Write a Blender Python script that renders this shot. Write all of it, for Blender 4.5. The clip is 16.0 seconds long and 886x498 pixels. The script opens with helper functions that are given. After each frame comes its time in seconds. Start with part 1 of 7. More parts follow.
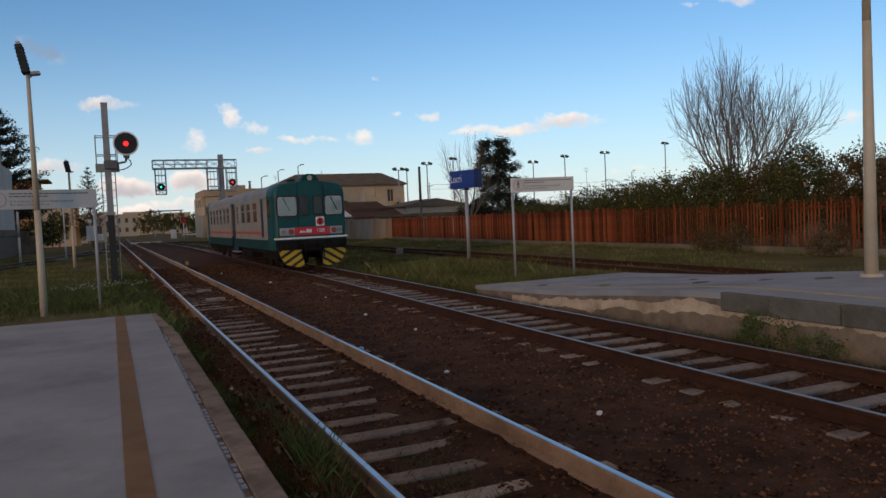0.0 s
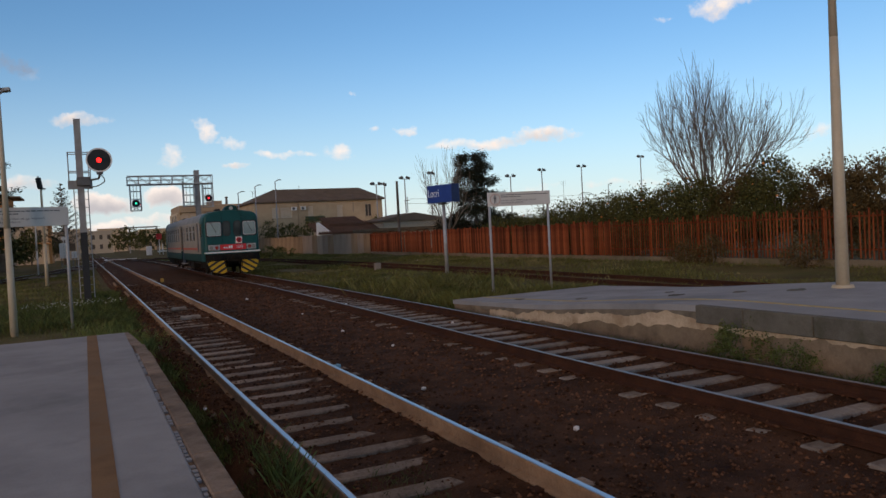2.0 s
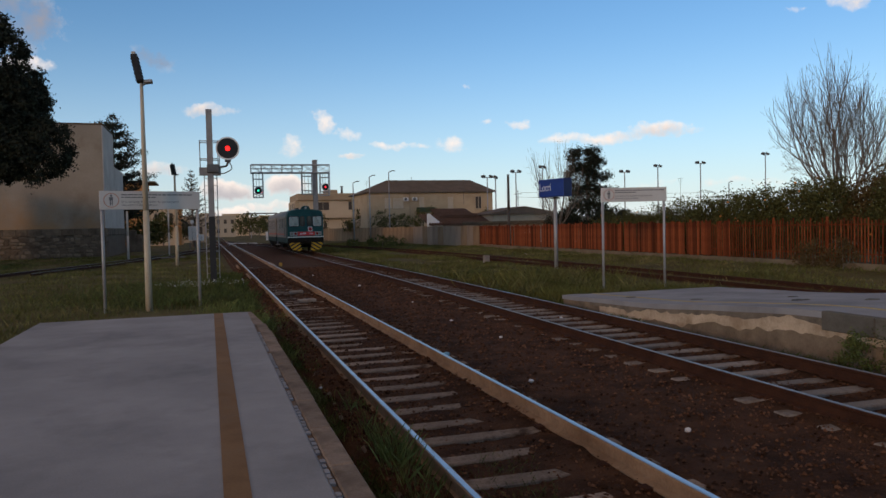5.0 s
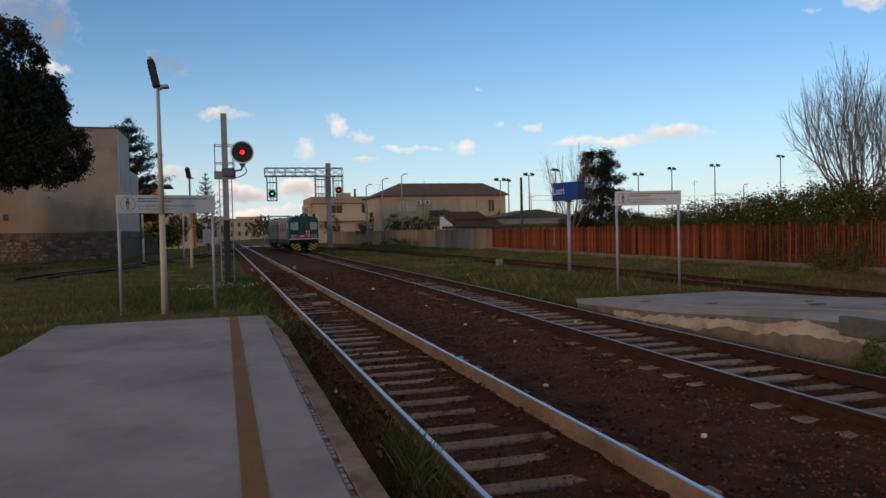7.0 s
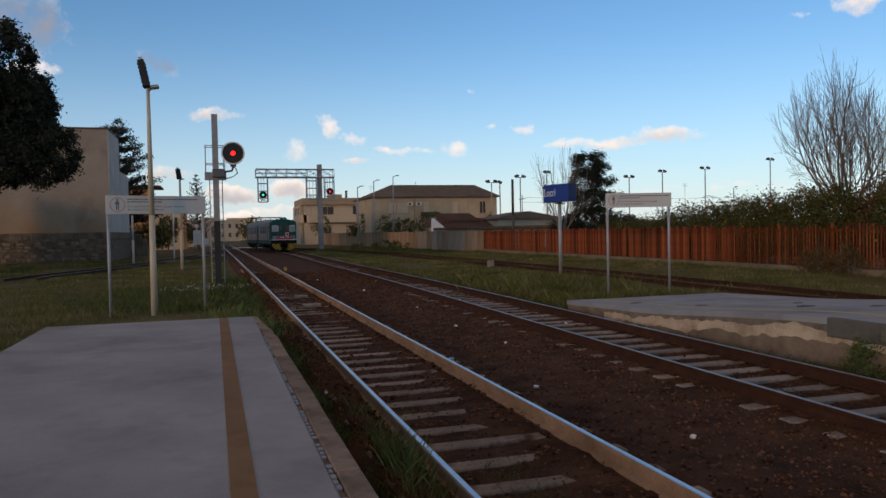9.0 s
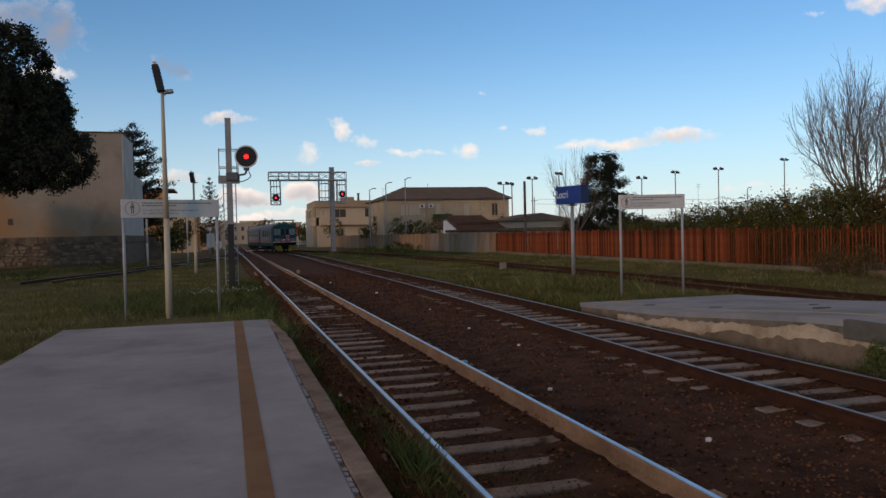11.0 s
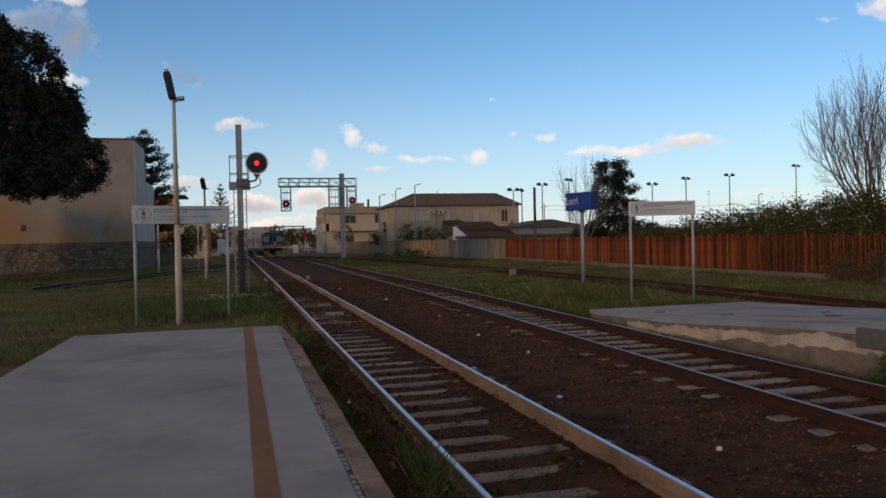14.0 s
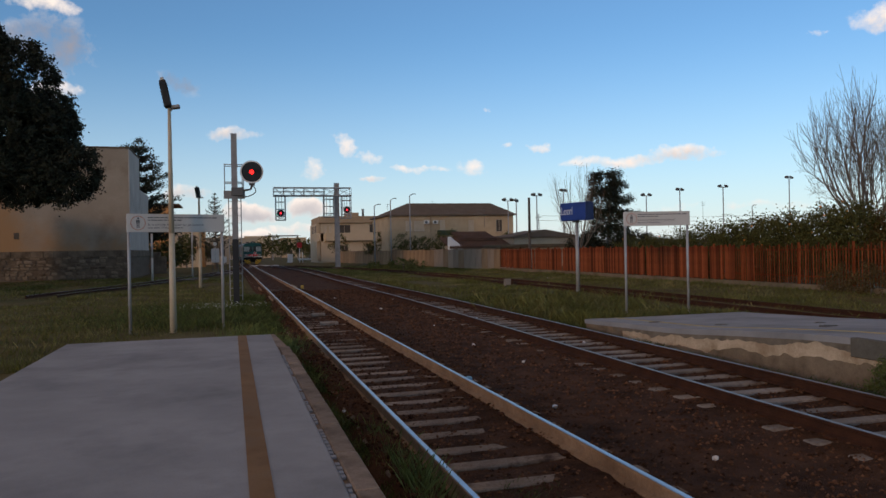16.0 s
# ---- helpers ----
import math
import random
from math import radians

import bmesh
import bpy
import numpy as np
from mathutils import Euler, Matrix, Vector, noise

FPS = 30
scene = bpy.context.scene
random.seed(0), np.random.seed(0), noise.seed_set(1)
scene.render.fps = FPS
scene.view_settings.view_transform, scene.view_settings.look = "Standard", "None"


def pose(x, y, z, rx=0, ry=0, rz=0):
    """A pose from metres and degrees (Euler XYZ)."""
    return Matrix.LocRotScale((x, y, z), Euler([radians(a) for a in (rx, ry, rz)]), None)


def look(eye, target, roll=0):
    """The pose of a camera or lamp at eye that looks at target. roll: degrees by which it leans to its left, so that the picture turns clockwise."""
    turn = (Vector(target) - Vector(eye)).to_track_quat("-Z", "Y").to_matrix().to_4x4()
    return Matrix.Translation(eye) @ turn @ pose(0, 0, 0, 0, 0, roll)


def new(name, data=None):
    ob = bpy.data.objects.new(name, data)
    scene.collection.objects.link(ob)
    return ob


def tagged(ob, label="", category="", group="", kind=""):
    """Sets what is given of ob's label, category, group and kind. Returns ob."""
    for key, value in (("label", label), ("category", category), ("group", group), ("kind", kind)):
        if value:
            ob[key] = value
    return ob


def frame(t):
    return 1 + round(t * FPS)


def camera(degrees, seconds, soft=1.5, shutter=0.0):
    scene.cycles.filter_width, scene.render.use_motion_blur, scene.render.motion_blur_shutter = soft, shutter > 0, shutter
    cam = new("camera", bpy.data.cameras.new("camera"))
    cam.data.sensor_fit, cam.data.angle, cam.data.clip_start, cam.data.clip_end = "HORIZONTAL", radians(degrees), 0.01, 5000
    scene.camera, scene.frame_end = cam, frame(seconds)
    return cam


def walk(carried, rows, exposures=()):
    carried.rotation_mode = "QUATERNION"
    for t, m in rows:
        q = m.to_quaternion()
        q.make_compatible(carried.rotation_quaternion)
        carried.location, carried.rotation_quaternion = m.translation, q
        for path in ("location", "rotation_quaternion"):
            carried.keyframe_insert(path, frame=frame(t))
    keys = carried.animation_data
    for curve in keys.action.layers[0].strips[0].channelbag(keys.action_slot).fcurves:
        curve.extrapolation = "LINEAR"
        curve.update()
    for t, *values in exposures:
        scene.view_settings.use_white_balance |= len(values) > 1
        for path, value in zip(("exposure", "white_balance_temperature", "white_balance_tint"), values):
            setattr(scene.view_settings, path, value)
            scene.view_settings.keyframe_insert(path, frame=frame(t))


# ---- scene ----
cam = camera(61.3, 16.0)
PATH = [
    (0.0, pose(0.059, 0.075, 1.871, 87.44, 2.58, -24.04)),
    (0.5, pose(0.077, 0.086, 1.871, 87.48, 2.87, -24.69)),
    (1.0, pose(0.087, 0.087, 1.879, 87.13, 3.24, -25.75)),
    (1.5, pose(0.099, 0.075, 1.887, 87.93, 3.37, -25.90)),
    (2.0, pose(0.104, 0.080, 1.891, 88.43, 3.04, -25.69)),
    (2.5, pose(0.054, 0.055, 1.880, 88.83, 2.44, -23.14)),
    (3.0, pose(0.035, 0.024, 1.872, 87.92, 1.67, -20.39)),
    (3.5, pose(0.032, 0.005, 1.879, 88.45, 1.57, -19.38)),
    (4.0, pose(0.024, -0.002, 1.879, 88.07, 1.09, -18.94)),
    (4.5, pose(0.026, 0.019, 1.874, 88.12, 1.15, -18.10)),
    (7.0, pose(-0.007, 0.006, 1.898, 88.47, 1.30, -16.37)),
    (7.5, pose(0.006, 0.006, 1.897, 88.39, 1.22, -16.59)),
    (8.0, pose(-0.014, -0.007, 1.898, 88.52, 1.39, -16.57)),
    (8.5, pose(0.010, 0.004, 1.899, 88.59, 1.27, -16.97)),
    (9.0, pose(0.000, -0.000, 1.890, 88.59, 1.17, -17.03)),
    (11.5, pose(-0.022, -0.013, 1.904, 88.88, 1.42, -16.01)),
    (12.0, pose(-0.023, 0.001, 1.904, 89.03, 1.39, -16.21)),
    (12.5, pose(-0.025, -0.010, 1.903, 88.74, 1.21, -16.47)),
    (13.0, pose(-0.014, -0.006, 1.908, 88.95, 1.28, -15.93)),
    (13.5, pose(-0.002, -0.004, 1.910, 88.90, 1.23, -15.79)),
    (14.0, pose(-0.010, -0.007, 1.912, 89.25, 1.31, -15.36)),
    (14.5, pose(-0.012, -0.013, 1.910, 89.36, 1.02, -15.53)),
    (15.0, pose(-0.010, -0.005, 1.915, 89.70, 1.00, -15.91)),
    (15.5, pose(-0.027, -0.015, 1.916, 90.00, 0.95, -15.92)),
    (16.0, pose(-0.029, 0.002, 1.894, 90.01, 1.10, -15.79)),
]
walk(cam, PATH, exposures=[(0.0, 0.34, 6900, 10), (16.0, 0.34, 6900, 10)])

# ---- world and light ----
SUN_AZ, SUN_EL = 232.0, 9.0


def sky_world():
    w = bpy.data.worlds.new("evening_sky")
    scene.world = w
    w.use_nodes = True
    nt = w.node_tree
    N, L = nt.nodes, nt.links
    N.clear()
    out = N.new("ShaderNodeOutputWorld")
    bg = N.new("ShaderNodeBackground")
    bg.inputs[1].default_value = 0.15
    sky = N.new("ShaderNodeTexSky")
    sky.sky_type = "NISHITA"
    sky.sun_disc = False
    sky.sun_elevation, sky.sun_rotation = radians(SUN_EL), radians(SUN_AZ)
    sky.air_density, sky.dust_density, sky.ozone_density = 1.0, 0.15, 4.5
    coord = N.new("ShaderNodeTexCoord")

    def m(op, a, b=0.0, c=None, clamp=False):
        n = N.new("ShaderNodeMath")
        n.operation, n.use_clamp = op, clamp
        for k, v in enumerate((a, b) if c is None else (a, b, c)):
            if isinstance(v, (int, float)):
                n.inputs[k].default_value = v
            else:
                L.new(v, n.inputs[k])
        return n.outputs[0]

    def fbm(scale, detail, rough):
        n = N.new("ShaderNodeTexNoise")
        n.inputs["Scale"].default_value, n.inputs["Detail"].default_value, n.inputs["Roughness"].default_value = scale, detail, rough
        L.new(coord.outputs["Generated"], n.inputs["Vector"])
        return n

    sep = N.new("ShaderNodeSeparateXYZ")
    L.new(coord.outputs["Generated"], sep.inputs[0])
    warp = fbm(16.0, 5.0, 0.6)
    wsep = N.new("ShaderNodeSeparateColor")
    L.new(warp.outputs["Color"], wsep.inputs[0])
    az = m("MULTIPLY", m("ARCTAN2", sep.outputs[0], sep.outputs[1]), 57.2958)
    el = m("MULTIPLY", m("ARCSINE", sep.outputs[2]), 57.2958)
    azw = m("ADD", az, m("MULTIPLY", m("SUBTRACT", wsep.outputs[0], 0.5), 4.6))
    elw = m("ADD", el, m("MULTIPLY", m("SUBTRACT", wsep.outputs[1], 0.5), 2.4))
    # azimuth, elevation, half width, half height in degrees, density, underside grey
    clouds = [(0.1, 8.7, 2.3, 0.6, 0.8, 0.35), (-3.8, 7.6, 1.0, 0.5, 0.3, 1.5), (8.4, 8.1, 1.3, 1.2, 0.8, 0), (10.2, 7.1, 1.8, 0.6, 0.7, 0), (14.0, 6.1, 2.6, 0.4, 0.8, 0),
              (18.5, 6.3, 2.0, 0.7, 0.6, 0), (21.3, 7.7, 0.7, 0.35, 0.7, 0.1), (23.3, 7.8, 0.9, 0.5, 0.8, 0.1), (29.5, 6.3, 5.6, 0.62, 1, 0.05),
              (33.6, 6.45, 4.0, 0.62, 1, 0.25), (10.5, 5.4, 1.1, 0.35, 0.7, 0.3), (6.3, 6.1, 1.0, 1.1, 0.6, 0.1), (1.4, 3.0, 2.3, 0.9, 1.4, 0.32),
              (5.6, 3.3, 2.3, 0.85, 1.4, 0.25), (1.9, 1.2, 1.9, 0.8, 1.4, 0.18), (-12.0, 14.0, 4.2, 2.4, 0.8, 1.5), (-12.5, 16.6, 2.6, 0.8, 1, 0.0), (-11.4, 11.0, 2.2, 1.0, 0.9, 0.1),
              (46.7, 14.6, 3.0, 0.9, 0.9, 0.1), (-3.3, 4.3, 1.6, 0.8, 0.8, 0.4), (-3.1, 12.2, 2.2, 1.2, 0.55, 2.2), (42.3, 14.2, 0.7, 0.4, 0.6, 0),
              (19.9, 10.6, 0.7, 0.3, 0.5, 0), (4.2, 1.9, 2.0, 0.5, 0.9, 0.1), (37.0, 2.6, 9.0, 0.5, 0.4, 0.2), (53.0, 5.3, 1.6, 0.7, 0.8, 0.1)]
    dens, shade = None, None
    for a, e, sa, se, k, g in clouds:
        u = m("DIVIDE", m("SUBTRACT", azw, a), sa)
        v = m("DIVIDE", m("SUBTRACT", elw, e), se)
        d = m("MULTIPLY", m("SUBTRACT", 1.0, m("ADD", m("MULTIPLY", u, u), m("MULTIPLY", v, v)), clamp=True), k)
        low = m("MULTIPLY", d, m("ADD", g * 0.9, m("MULTIPLY", v, -0.35)))
        dens = d if dens is None else m("MAXIMUM", dens, d)
        shade = low if shade is None else m("MAXIMUM", shade, low)
    fine = fbm(42.0, 8.0, 0.62)
    ragged = m("ADD", m("MULTIPLY", dens, 1.25), m("MULTIPLY_ADD", fine.outputs["Fac"], 2.6, -1.6))
    cover = m("MULTIPLY", m("MULTIPLY", ragged, 0.95, clamp=True), m("MULTIPLY", dens, 2.5, clamp=True), clamp=True)
    tint = N.new("ShaderNodeMix")
    tint.data_type = "RGBA"
    tint.inputs[6].default_value = (5.4, 4.9, 4.7, 1)
    tint.inputs[7].default_value = (1.6, 1.75, 2.25, 1)
    L.new(m("MULTIPLY", shade, 1.3, clamp=True), tint.inputs[0])
    # pale haze that thickens towards the horizon
    haze = N.new("ShaderNodeMix")
    haze.data_type = "RGBA"
    haze.inputs[7].default_value = (4.1, 4.6, 5.4, 1)
    L.new(m("MULTIPLY", m("POWER", m("SUBTRACT", 1.0, m("DIVIDE", m("ABSOLUTE", el), 17.0), clamp=True), 2.0), 0.72), haze.inputs[0])
    vivid = N.new("ShaderNodeHueSaturation")
    vivid.inputs["Saturation"].default_value = 0.98
    L.new(sky.outputs[0], vivid.inputs["Color"])
    L.new(vivid.outputs[0], haze.inputs[6])
    mix = N.new("ShaderNodeMix")
    mix.data_type = "RGBA"
    L.new(cover, mix.inputs[0])
    L.new(haze.outputs[2], mix.inputs[6])
    L.new(tint.outputs[2], mix.inputs[7])
    # broken cloud deck added overhead, out of view, to warm the ground light
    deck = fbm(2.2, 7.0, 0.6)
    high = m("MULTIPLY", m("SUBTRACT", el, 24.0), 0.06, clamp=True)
    unseen_deck_cover = m("MULTIPLY", high, m("MULTIPLY_ADD", deck.outputs["Fac"], 4.0, -1.15, clamp=True), clamp=True)
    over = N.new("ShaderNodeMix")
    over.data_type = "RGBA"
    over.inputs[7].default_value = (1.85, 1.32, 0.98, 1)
    L.new(unseen_deck_cover, over.inputs[0])
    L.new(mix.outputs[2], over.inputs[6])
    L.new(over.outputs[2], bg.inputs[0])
    L.new(bg.outputs[0], out.inputs[0])


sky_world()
sun = new("sun", bpy.data.lights.new("sun", "SUN"))
sun.data.energy, sun.data.angle, sun.data.color = 0.64, radians(7), (1.0, 0.60, 0.34)
sd = Vector((math.sin(radians(SUN_AZ)) * math.cos(radians(SUN_EL)), math.cos(radians(SUN_AZ)) * math.cos(radians(SUN_EL)), math.sin(radians(SUN_EL))))
sun.matrix_world = look(sd * 200, (0, 0, 0))


# ---- materials ----
def surface(name, c1, c2, rough=0.8, scale=3.0, fine=40.0, bump=0.2, metal=0.0, dirt=None, dirt_scale=0.8, dirt_amount=0.5, per_piece=0.0,
            per_island=0.0, stretch=(1, 1, 1), spec=0.5, dist=0.02):
    """Two-scale noise colour between c1 and c2, optional stains, fine relief."""
    mat = bpy.data.materials.new(name)
    mat.use_nodes = True
    N, L = mat.node_tree.nodes, mat.node_tree.links
    b = N["Principled BSDF"]
    b.inputs["Roughness"].default_value, b.inputs["Metallic"].default_value = rough, metal
    b.inputs["Specular IOR Level"].default_value = spec
    coord = N.new("ShaderNodeTexCoord")
    mp = N.new("ShaderNodeMapping")
    mp.inputs["Scale"].default_value = stretch
    L.new(coord.outputs["Object"], mp.inputs[0])

    def noise_node(s, detail, r=0.6):
        n = N.new("ShaderNodeTexNoise")
        n.inputs["Scale"].default_value, n.inputs["Detail"].default_value, n.inputs["Roughness"].default_value = s, detail, r
        L.new(mp.outputs[0], n.inputs["Vector"])
        return n

    big, small = noise_node(scale, 6), noise_node(fine, 4, 0.7)
    add = N.new("ShaderNodeMath")
    add.operation = "MULTIPLY_ADD"
    L.new(small.outputs["Fac"], add.inputs[0])
    add.inputs[1].default_value = 0.6
    L.new(big.outputs["Fac"], add.inputs[2])
    ramp = N.new("ShaderNodeMapRange")
    ramp.inputs[1].default_value, ramp.inputs[2].default_value = 0.55, 1.05
    L.new(add.outputs[0], ramp.inputs[0])
    mix = N.new("ShaderNodeMix")
    mix.data_type = "RGBA"
    mix.inputs[6].default_value, mix.inputs[7].default_value = (*c1, 1), (*c2, 1)
    L.new(ramp.outputs[0], mix.inputs[0])
    col = mix.outputs[2]
    if dirt:
        dn = noise_node(dirt_scale, 8, 0.65)
        dr = N.new("ShaderNodeMapRange")
        dr.inputs[1].default_value, dr.inputs[2].default_value, dr.inputs[4].default_value = 0.5, 0.68, dirt_amount
        L.new(dn.outputs["Fac"], dr.inputs[0])
        dm = N.new("ShaderNodeMix")
        dm.data_type = "RGBA"
        dm.inputs[7].default_value = (*dirt, 1)
        L.new(dr.outputs[0], dm.inputs[0])
        L.new(col, dm.inputs[6])
        col = dm.outputs[2]
    for amount, node, out in ((per_piece, "ShaderNodeObjectInfo", "Random"), (per_island, "ShaderNodeNewGeometry", "Random Per Island")):
        if amount:
            rnd = N.new(node)
            hs = N.new("ShaderNodeHueSaturation")
            vr = N.new("ShaderNodeMapRange")
            vr.inputs[3].default_value, vr.inputs[4].default_value = 1 - amount, 1 + amount
            L.new(rnd.outputs[out], vr.inputs[0])
            L.new(vr.outputs[0], hs.inputs["Value"])
            L.new(col, hs.inputs["Color"])
            col = hs.outputs[0]
    L.new(col, b.inputs["Base Color"])
    if bump:
        bp = N.new("ShaderNodeBump")
        bp.inputs["Strength"].default_value, bp.inputs["Distance"].default_value = bump, dist
        L.new(add.outputs[0], bp.inputs["Height"])
        L.new(bp.outputs[0], b.inputs["Normal"])
    return mat


def glow(name, colour, strength):
    mat = bpy.data.materials.new(name)
    mat.use_nodes = True
    b = mat.node_tree.nodes["Principled BSDF"]
    b.inputs["Base Color"].default_value = (*colour, 1)
    b.inputs["Emission Color"].default_value = (*colour, 1)
    b.inputs["Emission Strength"].default_value = strength
    return mat


def glass(name, colour, rough=0.06):
    mat = bpy.data.materials.new(name)
    mat.use_nodes = True
    b = mat.node_tree.nodes["Principled BSDF"]
    b.inputs["Base Color"].default_value = (*colour, 1)
    b.inputs["Roughness"].default_value = rough
    b.inputs["Specular IOR Level"].default_value = 0.9
    b.inputs["Coat Weight"].default_value = 0.6
    return mat


